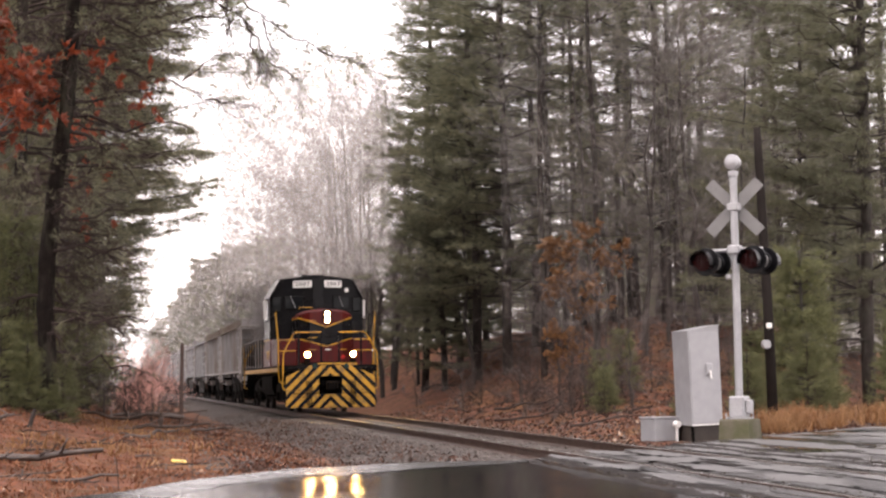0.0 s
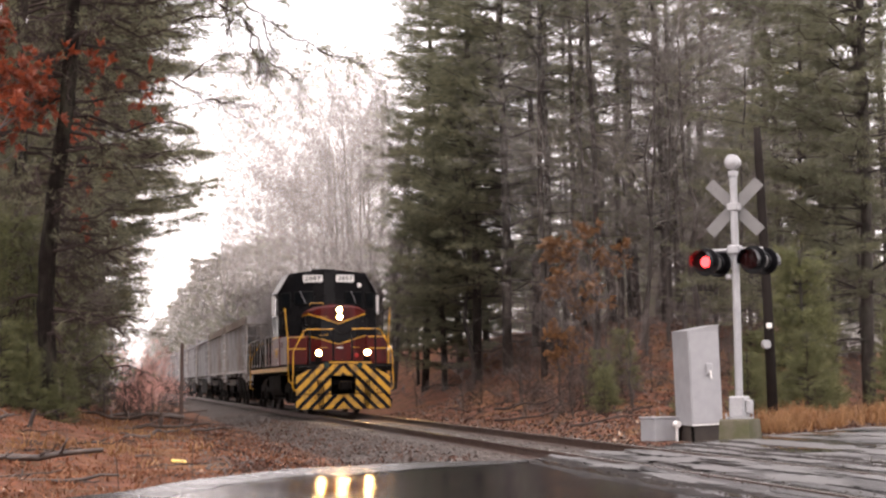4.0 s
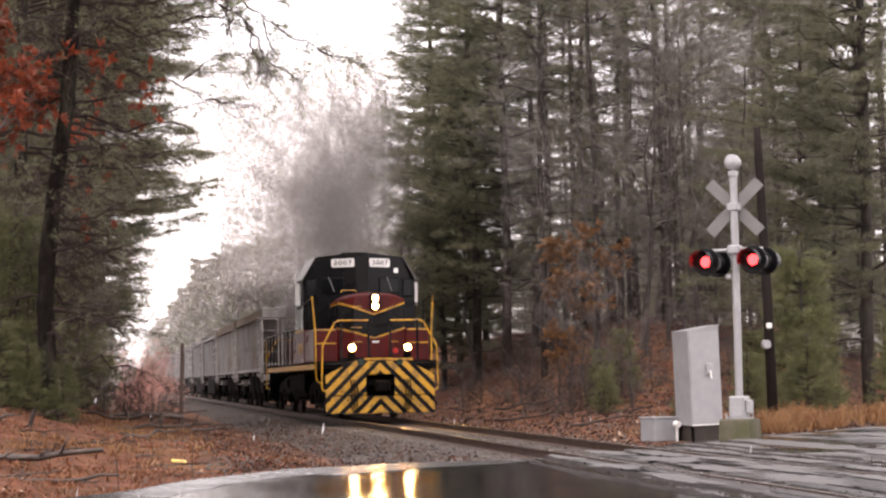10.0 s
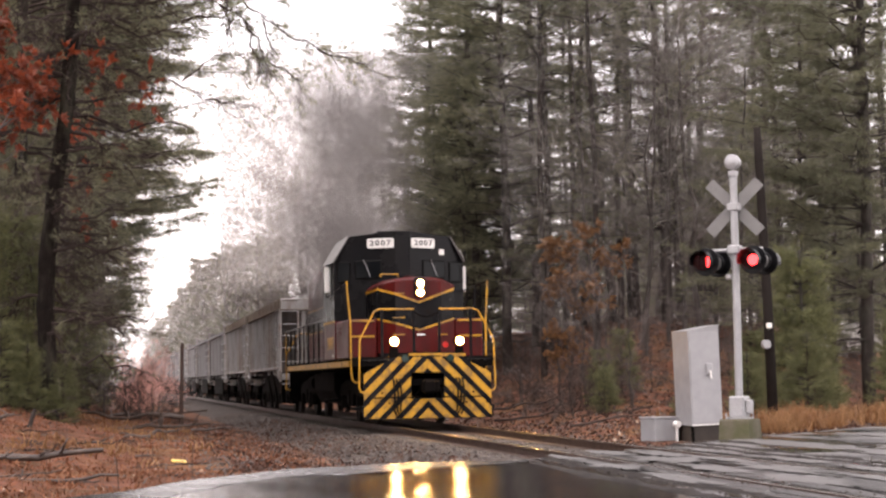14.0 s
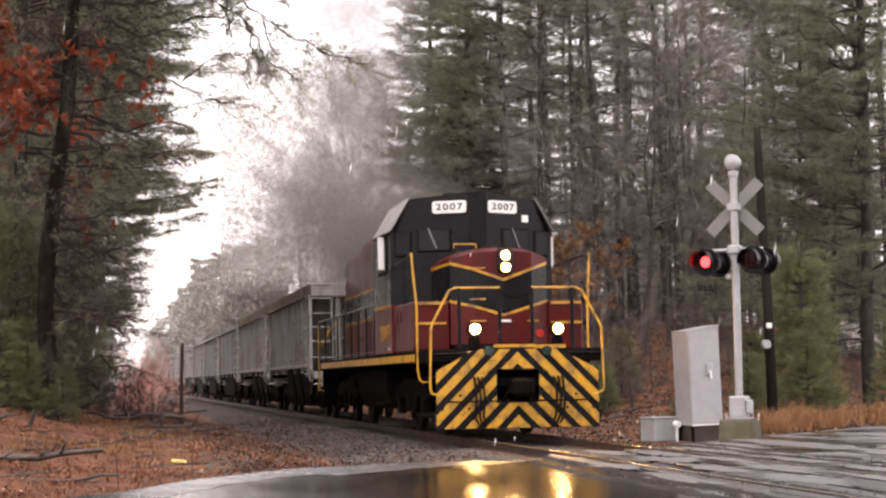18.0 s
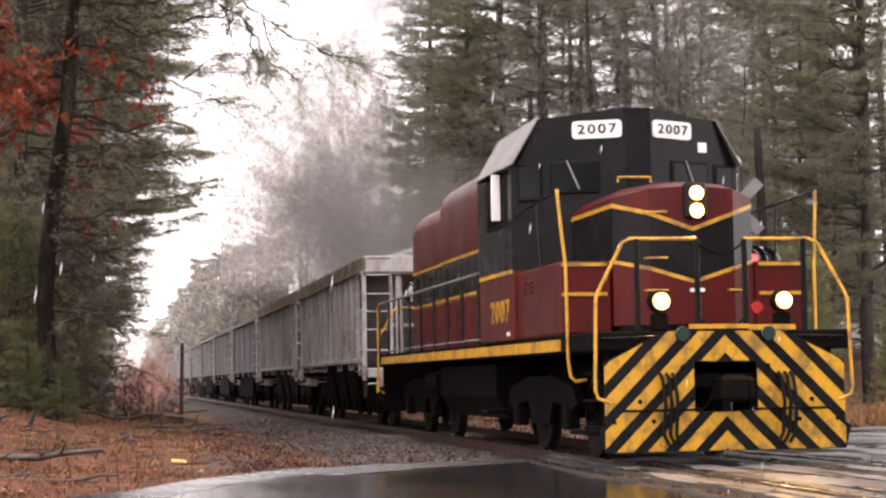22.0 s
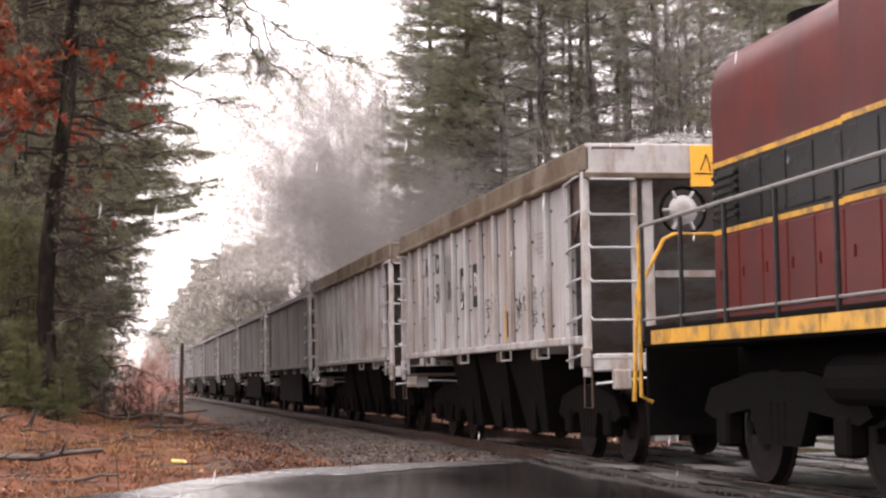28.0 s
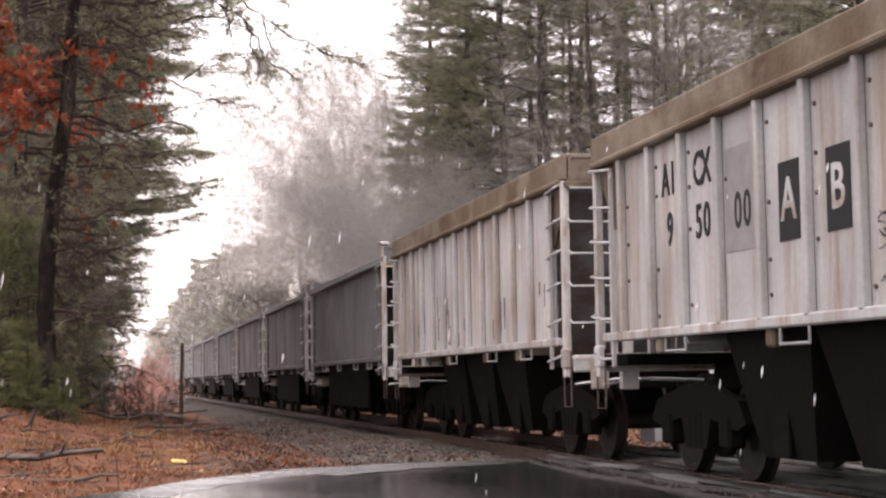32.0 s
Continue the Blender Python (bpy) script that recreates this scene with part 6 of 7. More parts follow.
plant(pine_c, [(19.6, 60, 200, 1.0), (22.4, 66, 20, 1.05), (24.2, 72, 260, 1.1), (24.6, 56, 310, 0.9), (27.2, 60, 90, 1.0), (29.6, 76, 200, 1.1), (20.8, 52, 0, 0.85),
              (-2.2, 48, 150, 0.9), (-3.8, 60, 30, 1.0), (33, 78, 20, 1.1), (18.4, 76, 20, 1.1), (20.6, 80, 100, 1.1), (16.6, 74, 200, 1.0), (22.6, 84, 10, 1.2)])
pine_f = make_pine("pine_tree", "tall pine trunk with dead bare lower branches", 57, 24, 11.5, 2.8, thick=0.13, dense=0.6, needles=6)
plant(pine_f, [(13.9, 57, 0, 0.95), (14.9, 60, 70, 1.0), (15.5, 56, 140, 0.9), (16.6, 63, 200, 1.0), (15.8, 66, 20, 1.1), (17.4, 60, 260, 0.95), (18.2, 68, 310, 1.1), (19.0, 64, 160, 1.0), (21.5, 72, 40, 1.1), (25.5, 68, 0, 1.0)])
slim = make_pine("young_pine", "slim light green young pine beside the road", 33, 4.6, 0.3, 0.85, NEEDLE_LIGHT, 9, 0.05, dense=0.8)
pine_g = make_pine("pine_tree", "broad old white pine with layered drooping boughs", 61, 23, 3.4, 4.5, thick=0.21, open_side=math.pi, dense=1.0, needles=11)
plant(pine_g, [(14.3, 64, 0, 1.0), (20.45, 46.2, 20, 0.95), (18.5, 58, -35, 0.95), (13.9, 67.5, -40, 0.95), (26.5, 70, 50, 1.0), (17.6, 71, 20, 0.9)])
plant(slim, [(16.4, 41, 0, 0.95), (18.0, 44, 100, 0.65), (15.7, 42.5, 200, 0.5)])
plant(young, [(15.5, 38.4, 0, 0.45), (12.9, 46.5, 80, 0.35), (12.3, 44, 150, 0.28), (13.8, 47.5, 40, 0.4), (14.5, 39.6, 220, 0.35), (17.4, 37.6, 60, 0.55), (13.4, 40.5, 200, 0.3), (-2.6, 35, 30, 0.9), (-1.6, 40, 70, 0.8), (-3.9, 37, 170, 1.0), (-1.95, 36.5, 100, 0.85), (-1.15, 41.5, 150, 0.75), (-0.9, 44.5, 10, 0.75), (-2.2, 43, 300, 0.8), (-1.45, 32.2, 20, 0.3), (-0.85, 32.4, 100, 0.25), (-1.9, 32.0, 220, 0.35)])
plant(pine_e, [(-2.4, 47, 350, 1.1)])

oak = make_bare("red_oak", "small oak with clinging rusty red leaves", 5, 9.5, 1.0, TWIG, 0.10, OAK_RED, 900, 0.24, 4, 0.5)
plant(oak, [(-2.95, 30.5, 0, 0.95), (-3.25, 32.6, 200, 1.1), (-2.9, 31.4, 90, 1.0)])
bare_a = make_bare("bare_tree", "tall leafless grey hardwood tree in the wood", 11, 16, 1.0, TWIG, 0.13, levels=5, fork=0.24)
bare_b = make_bare("bare_tree", "slender leafless hardwood tree in the wood", 19, 14, 0.9, TWIG, 0.10, levels=5, fork=0.24)
plant(bare_a, [(11.8, 84, 0, 1.0), (12.6, 92, 60, 0.95), (11.3, 103, 130, 0.95), (13.0, 110, 200, 1.0), (18.2, 54, 10, 0.85), (12.2, 118, 210, 1.1), (11.6, 140, 20, 1.1), (26, 56, 0, 1.0), (11.5, 170, 90, 1.2), (12.8, 82, 300, 1.05), (11.9, 97, 250, 1.2), (13.2, 104, 20, 1.25), (12.6, 90, 45, 1.15), (11.6, 108, 145, 1.15), (13.4, 86, 245, 1.1), (11.4, 88, 145, 1.0), (12.9, 98, 70, 1.2), (14.2, 96, 190, 1.2), (11.0, 112, 245, 1.0), (12.0, 80, 30, 0.9)])
plant(bare_b, [(11.2, 77, 0, 0.95), (12.0, 98, 90, 1.0), (13.4, 66, 30, 0.9), (12.4, 88, 60, 1.0), (11.4, 94, 150, 1.1), (12.9, 95, 20, 1.15), (13.5, 79, 120, 1.0), (12.2, 101, 320, 1.15), (16.4, 54, 250, 0.8), (17.8, 62, 40, 1.15), (19.4, 68, 80, 1.2), (11.0, 125, 0, 1.0), (11.2, 155, 60, 1.1), (-0.4, 70, 20, 0.8)])
brush = make_bare("brush", "low reddish leafless brush", 27, 2.2, 1.2, TWIG_RED, 0.03, None, 0, 0.45, 4, 0.05)
brush["category"], brush["group"] = "shrub", "shrubs"
plant(brush, [(0.45, 57, 0, 0.59), (1.15, 60, 30, 0.54), (0.95, 73, 60, 1.02), (1.65, 88, 10, 1.1), (1.25, 97, 0, 1.19), (1.85, 106, 80, 1.19), (0.75, 80, 200, 1.1), (1.55, 70, 0, 0.85), (0.85, 66, 80, 0.77), (2.05, 78, 150, 0.94), (1.35, 84, 20, 0.94), (1.95, 92, 100, 1.02), (0.65, 62, 200, 0.48), (2.45, 100, 40, 1.02), (2.25, 112, 10, 1.1), (0.95, 64, 20, 1.1), (0.45, 68, 120, 1.1), (1.25, 75, 220, 1.27), (0.75, 82, 60, 1.27), (1.65, 79, 10, 1.19), (0.9, 60, 300, 0.65)])
brown_brush = make_bare("brush", "low brown leafless brush on the bank", 28, 2.2, 1.2, TWIG, 0.03, None, 0, 0.45, 4, 0.05)
brown_brush["category"], brown_brush["group"] = "shrub", "shrubs"
plant(brown_brush, [(11.6, 50, 0, 0.8), (12.4, 54, 100, 0.9), (12.2, 47, 60, 0.7), (13.6, 46, 10, 0.8), (14.5, 44, 200, 0.8), (11.4, 58, 30, 0.9), (12.8, 62, 170, 1.0), (11.2, 66, 10, 0.9), (16.0, 43, 90, 0.8), (10.9, 44, 0, 0.5)])

# an old pine with a leaning, forked trunk, dead branches and one long bough over the line
def old_pine(name, label, trunk_pts, limbs, seed, thick):
    """limbs: start, end, needle share, droop; each carries forked twigs that hang or spread."""
    rng = np.random.default_rng(seed)
    woods, tp, tw = [], [], []
    for p0, p1, green, droop in limbs:
        p0, p1 = np.array(p0, float), np.array(p1, float)
        ln = np.linalg.norm(p1 - p0)
        pts, w = limb(p0, p1, 0.014 + 0.012 * ln, 0.007, rng, 0.15, 6, 5)
        woods.append(w)
        way = (p1 - p0) / ln
        for j in range(int(9 + 8 * ln)):
            u = rng.uniform(0.15, 1.0)
            i = min(int(u * 6), 5)
            q = pts[i] + (pts[i + 1] - pts[i]) * (u * 6 - i)
            d = way + rng.normal(0, 0.5, 3) + np.array((0, 0, -droop * rng.uniform(0.2, 1.6)))
            d /= np.linalg.norm(d)
            tl = rng.uniform(0.25, 0.95) * (1.2 - 0.5 * u)
            mid, sub_w = limb(q, q + d * tl, 0.007, 0.003, rng, 0.25, 3, 3)
            woods.append(sub_w)
            for _ in range(3):
                k = rng.integers(1, 4)
                d2 = d + rng.normal(0, 0.55, 3)
                d2 /= np.linalg.norm(d2)
                e2 = mid[k] + d2 * tl * rng.uniform(0.25, 0.6)
                woods.append(tube([tuple(mid[k]), tuple(e2)], 0.004, 3, 0.002, cap=False))
                if rng.random() < green * 0.75:
                    for s in (0.5, 1.0):
                        tp.append(mid[k] + (e2 - mid[k]) * s)
                        tw.append(d2 + np.array((0, 0, 0.1)))
    bx, by, bz = trunk_pts[0][0], trunk_pts[0][1], height(*trunk_pts[0][:2]) - 0.05
    tree = thing(name, label, "tree", pose(bx, by, bz), group="pines")
    back = pose(-bx, -by, -bz)
    # bark plates: the trunk's skin is uneven
    fine_pts = [tuple(np.array([np.interp(z, [p[2] for p in trunk_pts], [p[i] for p in trunk_pts]) for i in range(3)])) for z in np.linspace(trunk_pts[0][2], trunk_pts[-1][2], 120)]
    tv, tf = tube(fine_pts, thick, 18, thick * 0.55)
    tv = [tuple(np.array(v) + (np.array(v) - np.array(fine_pts[i // 18])) * (0.22 * noise.noise((v[0] * 9, v[1] * 9, v[2] * 2.2)) + 0.12 * noise.noise((v[0] * 22, v[1] * 22, v[2] * 7)))) for i, v in enumerate(tv)]
    part("trunk", (tv, tf), OLD_BARK, tree, "dark trunk with patches of lichen", at=back)
    part("limb_frame", mesh("limb_frame", join(*woods), TWIG_DARK, fix=False), None, tree, "bare dead branches and twigs", at=back)
    me = triangles(tufts(tp, tw, rng, 8, 0.17, 0.012, 0.8))
    me.materials.append(NEEDLE)
    part("crown", me, None, tree, "sparse green needle tufts", at=back)
    return tree


ro = np.random.default_rng(77)
stem = [(-1.06, 33, -0.2), (-1.1, 33, 0.9), (-1.18, 33, 2.35), (-1.13, 33, 3.4), (-1.03, 33, 4.4), (-0.9, 33, 5.25), (-0.8, 33, 6.0), (-0.73, 33, 7.0), (-0.68, 33, 8.1), (-0.45, 33.1, 11), (-0.2, 33.2, 15)]
arms = [((-0.74, 33, 6.9), (0.3, 32.8, 8.6), 0.1, 0.1), ((0.3, 32.8, 8.6), (1.8, 32.5, 11), 0.4, 0.2)]
for k in range(84):
    z = 1.6 + 10.5 * (k / 84) ** 0.9
    x = float(np.interp(z, [p[2] for p in stem], [p[0] for p in stem]))
    a = ro.uniform(0, 6.283) if k % 3 else ro.normal(0, 0.6)
    ln = ro.uniform(0.8, 2.6)
    arms.append(((x, 33, z), (x + math.cos(a) * ln, 33 + math.sin(a) * ln, z + ro.uniform(-0.35, 0.2) * ln), 0.5 if 4.2 < z < 5.4 or z > 8 else 0.12, 0.35))
old_pine("pine_tree", "old leaning pine trunk with dead drooping branches", stem, arms, 71, 0.165)
boughs = [([(-1.85, 38, 8.7), (0.03, 38, 8.98), (1.6, 38, 9.43), (2.82, 38, 8.77), (3.43, 38, 7.56)], 0.7, 0.5), ([(-1.85, 38, 8.2), (-0.2, 38, 8.37), (1.24, 38, 8.64), (2.82, 38, 8.95)], 0.6, 0.3),
          ([(-1.85, 38, 8.4), (-0.57, 38, 8.24), (0.4, 38, 8.02), (1.36, 38, 8.1)], 0.4, 0.3), ([(-1.85, 38, 8.1), (0.04, 38, 7.65), (1.25, 38, 7.43), (1.98, 38, 7.02), (3.13, 38, 6.85)], 0.12, 0.3),
          ([(1.49, 38, 7.43), (2.16, 38, 7.98), (2.94, 38, 8.05), (4.04, 38, 7.45)], 0.75, 0.4)]
hanging = [([(2.82, 38, 9.13), (3.55, 38, 8.59), (4.4, 38, 8.12), (5.38, 38, 7.86)], 0.85, 0.3),
          ([(2.43, 38, 9.25), (2.52, 38, 8.05)], 0.1, 0.5), ([(2.94, 38, 8.65), (3.13, 38, 7.5)], 0.1, 0.5), ([(3.21, 38, 8.77), (3.45, 38, 7.93)], 0.2, 0.5), ([(-1.85, 38, 7.8), (0.52, 38, 8.62), (1.6, 38, 9.0), (2.46, 38, 9.5)], 0.6, 0.3)]
reach = [(p, q, green, droop) for pts, green, droop in boughs + hanging for p, q in zip(pts, pts[1:])]
for k in range(64):
    z = 2.0 + 10 * k / 64
    a = ro.normal(0, 0.9)
    ln = ro.uniform(1.0, 3.0) if z > 4 else ro.uniform(0.6, 1.7)
    reach.append(((-1.9 + 0.01 * z, 38.5, z), (-1.9 + math.cos(a) * ln, 38.5 + math.sin(a) * ln, z + ro.uniform(-0.25, 0.15) * ln), 0.45, 0.25))
old_pine("pine_tree", "tall pine with one long bough hanging over the line", [(-1.95, 38.5, -0.2), (-1.9, 38.5, 3), (-1.86, 38.5, 8), (-1.8, 38.5, 16)], reach, 73, 0.15)

bare_c = make_bare("bare_tree", "small leafless tree with pale grey spreading branches", 36, 10.5, 1.7, TWIG_PALE, 0.055, None, 0, 0.30, 5, 0.3)
plant(bare_c, [(15.6, 61, 130, 1.2), (19.2, 58, 300, 1.0), (16.4, 57, 160, 1.1), (18.4, 56, 240, 1.1), (20.4, 60, 20, 1.1), (15.2, 55, 300, 1.2), (17.2, 54, 70, 1.25), (16.0, 52.5, 200, 1.15), (19.0, 53, 110, 1.2)])

# the wood behind: the same kinds, thinning out of sight
rw = random.Random(12)
for i in range(30):
    y = rw.uniform(70, 140)
    x = rw.uniform(0.235 * y, 0.48 * y)
    src = (bare_a, bare_b, bare_b)[i % 3]
    c = copy_thing(src, pose(x, y, height(x, y) - 0.05, 0, 0, rw.uniform(0, 360)))
    k = rw.uniform(0.85, 1.15)
    c.scale = (k, k, k)
for i in range(34):
    y = rw.uniform(84, 135)
    x = rw.uniform(0.19 * y, 0.47 * y)
    c = copy_thing(pine_d, pose(x, y, height(x, y) - 0.05, 0, 0, rw.uniform(0, 360)))
    k = rw.uniform(0.55, 0.95)
    c.scale = (k, k, k)
for i in range(44):
    y = rw.uniform(96, 135)
    x = rw.uniform(0.185 * y, 0.47 * y)
    c = copy_thing(pine_d, pose(x, y, height(x, y) - 0.05, 0, 0, rw.uniform(0, 360)))
    k = rw.uniform(0.3, 0.45)
    c.scale = (k, k, k)
for i in range(26):
    y = rw.uniform(48, 120)
    x = rw.uniform(-0.09 * y - 3, -0.03 * y - 3)
    src = (pine_d, pine_b, bare_b, pine_a)[i % 4]
    c = copy_thing(src, pose(x, y, height(x, y) - 0.05, 0, 0, rw.uniform(0, 360)))
    k = rw.uniform(0.85, 1.1)
    c.scale = (k, k, k)

for i in range(22):
    y = rw.uniform(88, 150)
    x = rw.uniform(0.135, 0.185) * y
    c = copy_thing(pine_d, pose(x, y, height(x, y) - 0.05, 0, 0, rw.uniform(0, 360)))
    k = rw.uniform(0.3, 0.6)
    c.scale = (k, k, k)

beech = make_bare("beech_sapling", "beech sapling with clinging tan leaves on the bank", 44, 3.6, 1.0, TWIG, 0.035, TAN_LEAF, 300, 0.26, 4, 0.45)
plant(beech, [(13.4, 52, 0, 1.45), (12.7, 49, 90, 0.7), (-2.2, 39, 60, 0.8)])
thicket = make_bare("understory_shrub", "leafless brown understory shrub on the bank", 52, 3.4, 1.1, TWIG, 0.03, None, 0, 0.4, 4, 0.05)
thicket["category"], thicket["group"] = "shrub", "shrubs"
spots = [(13 + 0.5, 45.5, 0, 0.9)]
for i in range(44):
    y = rw.uniform(44, 78)
    spots.append((rw.uniform(0.225 * y + 0.5, 0.46 * y), y, rw.uniform(0, 360), rw.uniform(0.7, 1.3)))
for i in range(26):
    y = rw.uniform(36, 62)
    spots.append((rw.uniform(-0.08 * y, -0.02 * y - 0.6), y, rw.uniform(0, 360), rw.uniform(0.7, 1.5)))
plant(thicket, spots)

for x, y, k in ((24, 57, 0.6), (26.5, 63, 0.7), (29.5, 70, 0.8), (22.5, 62, 0.6), (32, 74, 0.8), (28, 60, 0.6), (19.5, 56, 0.5)):
    c = copy_thing(pine_d, pose(x, y, height(x, y) - 0.05, 0, 0, rw.uniform(0, 360)))
    c.scale = (k, k, k)

debris = make_bare("brush_pile", "dark tangle of dead brush on the bank", 88, 1.5, 1.6, TWIG_DARK, 0.03, None, 0, 0.55, 4, 0.02)
plant_more = [(11.2, 43, 0, 0.7), (11.8, 46.5, 60, 0.8), (12.8, 45, 100, 0.8), (11.3, 48.5, 200, 0.8), (13.4, 49.5, 20, 0.9), (12.2, 53, 300, 0.9), (14.6, 47.5, 50, 0.9), (11.1, 54, 10, 0.8), (15.8, 46, 130, 0.8), (14.0, 43.2, 240, 0.7), (12.0, 58, 0, 1.0), (13.4, 56, 90, 1.0), (15.6, 54, 10, 1.0), (17.4, 49, 30, 0.9), (11.6, 44.5, 170, 0.8), (12.6, 47.5, 10, 0.9), (13.8, 52, 70, 1.0), (14.8, 50, 200, 1.0), (12.9, 55, 130, 1.0), (11.7, 50.5, 280, 0.9), (16.4, 50, 20, 1.0)]
debris["category"], debris["group"] = "shrub", "shrubs"
plant(debris, [(-0.9, 38.5, 0, 0.9), (-0.2, 39.5, 90, 0.9), (-1.5, 36.5, 200, 0.8), (0.3, 41, 30, 0.9), (0.9, 43.5, 120, 0.9), (-0.5, 42, 300, 1.1), (-2.6, 34.5, 50, 0.8), (1.0, 39, 250, 0.6), (0.7, 47, 10, 1.0)] + plant_more)

# unseen trees added round the crossing, beside and behind the camera
for i in range(34):
    a = rw.uniform(100, 385)
    d = rw.uniform(16, 34)
    x, y = d * math.cos(radians(a)), d * math.sin(radians(a)) - 4
    if x > 2 and y > -2 and y / x > 0.2 or abs(x - TRACK_X) < 4.5 or (x < 0 and y > 13):
        continue
    c = copy_thing((pine_d, pine_b)[i % 2], pose(x, y, -0.15, 0, 0, rw.uniform(0, 360)))
    c.scale = (0.95, 0.95, 0.95)

# ---- small things on the left bank and beside the line ----
stake = thing("iron_stake", "rusty dark iron stake standing in the verge", "post", pose(1.55, 41.4, height(1.55, 41.4), 0, 1.2, 30))
part("bar", join(box(-0.045, 0.045, -0.012, 0.012, -0.3, 1.98, 0.004), box(-0.012, 0.012, 0.0, 0.05, -0.3, 1.98, 0.004)), RAIL, stake, "rusty angle-iron bar")
for z in (0.6, 1.2, 1.7):
    part("bolt", disc(0, -0.02, z, 0.015, 0.02, "y", 8), GRIME, stake)


def fallen(name, label, cat, x, y, turn, ln, r, seed, mats=LOG, twigs=3, tilt=3):
    rng = np.random.default_rng(seed)
    along = [height(x + k * ln * math.cos(radians(turn)), y + k * ln * math.sin(radians(turn))) for k in (-0.4, -0.2, 0.0, 0.2, 0.4)]
    b = thing(name, label, cat, pose(x, y, max(along) + r * 0.7, 0, -tilt, turn), group="fallen wood")
    pts, t = limb((-ln / 2, 0, 0), (ln / 2, 0, 0), r, r * 0.5, rng, 0.07, 6, 7)
    part("stem", (t[0], t[1] + [tuple(range(7))[::-1]]), mats, b, smooth=True)
    for k in range(twigs):
        i = rng.integers(1, 6)
        p = pts[i]
        e = p + np.array((rng.uniform(0.1, 0.4), rng.choice((-1, 1)) * rng.uniform(0.15, 0.5), rng.uniform(0.0, 0.25))) * ln * 0.5
        part("twig", limb(p, e, r * 0.4, r * 0.15, rng, 0.15, 3, 5)[1], mats, b)
    return b


W = "weathered grey fallen branch lying on brown leaves"
for i, (x, y, turn, ln, r) in enumerate([(-1.0, 27.2, -72, 0.3, 0.02), (-0.55, 19.4, 2, 1.25, 0.03), (-0.85, 21.6, -3, 1.5, 0.055), (-1.4, 21.0, 8, 0.9, 0.028), (0.9, 33.5, -20, 1.8, 0.04),
                                          (0.6, 30.0, 55, 1.5, 0.04), (1.6, 36.0, 15, 1.6, 0.035), (-0.4, 26.0, 40, 0.8, 0.025), (0.4, 37.5, 150, 2.4, 0.05), (1.0, 45.0, 25, 3.0, 0.045), (0.3, 24.3, 30, 0.6, 0.02), (-1.7, 28, 70, 1.2, 0.04)]):
    fallen("fallen_branch", W, "branch", x, y, turn, ln, r, 60 + i, tilt=3)
for i, (x, y, turn, ln, r) in enumerate([(11.2, 40, 20, 2.0, 0.03), (10.8, 45, -30, 2.4, 0.035), (11.6, 48, 10, 2.8, 0.04), (10.6, 52, 60, 2.0, 0.03), (12.5, 43, 35, 2.2, 0.035), (10.9, 56, 100, 2.0, 0.03)]):
    fallen("fallen_branch", "dark wet fallen branch on the wooded bank", "branch", x, y, turn, ln, r, 90 + i, TWIG_DARK, 4, 6)
# a car parked beyond the trees
parked = thing("parked_car", "white car parked beyond the roadside trees", "car", pose(27.7, 63, height(27.7, 63) + 0.02, 0, 0, 4))
body = part("body", slab([(-2.25, 0.30), (-2.3, 0.55), (-2.2, 0.80), (-1.15, 0.92), (-0.55, 1.38), (1.15, 1.42), (1.85, 0.98), (2.2, 0.92), (2.3, 0.6), (2.25, 0.30)], -0.86, 0.86), PAINT_WHITE, parked, "white car body")
for x0, x1 in ((-0.75, 0.22), (0.30, 1.45)):
    part("side_window", slab([(x0, 0.95), (x0 + (0.3 if x0 < 0 else 0), 1.32), (x1 - (0.3 if x0 > 0 else 0), 1.34), (x1, 0.95)], -0.872, -0.855), DARK_GLASS, body)
part("bumper", box(-2.36, -2.24, -0.82, 0.82, 0.32, 0.52, 0.03), GRIME, parked)
for x in (-1.4, 1.4):
    for y in (-0.8, 0.8):
        tyre = part("wheel", disc(x, y, 0.32, 0.32, 0.2, "y", 18), RUBBER, parked, "black tyre")
        part("rim", disc(x, y * 1.13, 0.32, 0.19, 0.03, "y", 14), STEEL, tyre)

rf = random.Random(21)
for i in range(20):
    y = rf.uniform(19.5, 35)
    x = rf.uniform(-0.062 * y, 0.06 * y)
    if y > road_edge(x) + 1.0:
        fallen("fallen_branch", "thin dark dead branch lying among wet leaves", "branch", x, y, rf.uniform(-40, 40), rf.uniform(0.35, 1.0), rf.uniform(0.009, 0.018), 120 + i, TWIG_DARK if i % 2 else LOG, 3, 2)
stump = thing("broken_stump", "short broken grey stump beside the line", "stump", pose(0.95, 36.5, height(0.95, 36.5), 4, 0, 0))
part("stem", tube([(0, 0, -0.2), (0.01, 0, 0.2), (0.03, 0.02, 0.42)], 0.06, 8, 0.045), LOG, stump)
stub = thing("broken_stake", "dark leaning broken stake in the leaves", "stump", pose(-1.25, 28.0, height(-1.25, 28.0), 0, 18, 0))
part("stem", tube([(0, 0, -0.2), (0, 0, 0.32)], 0.045, 8, 0.03), BARK, stub)
scrap = thing("litter_scrap", "small yellow scrap of litter on the leaves", "litter", pose(0.85, 23.5, height(0.85, 23.5) + 0.05, 14, 6, 8))
part("sheet", box(-0.10, 0.10, -0.05, 0.05, -0.012, 0.016, 0.01), LITTER_YELLOW, scrap)


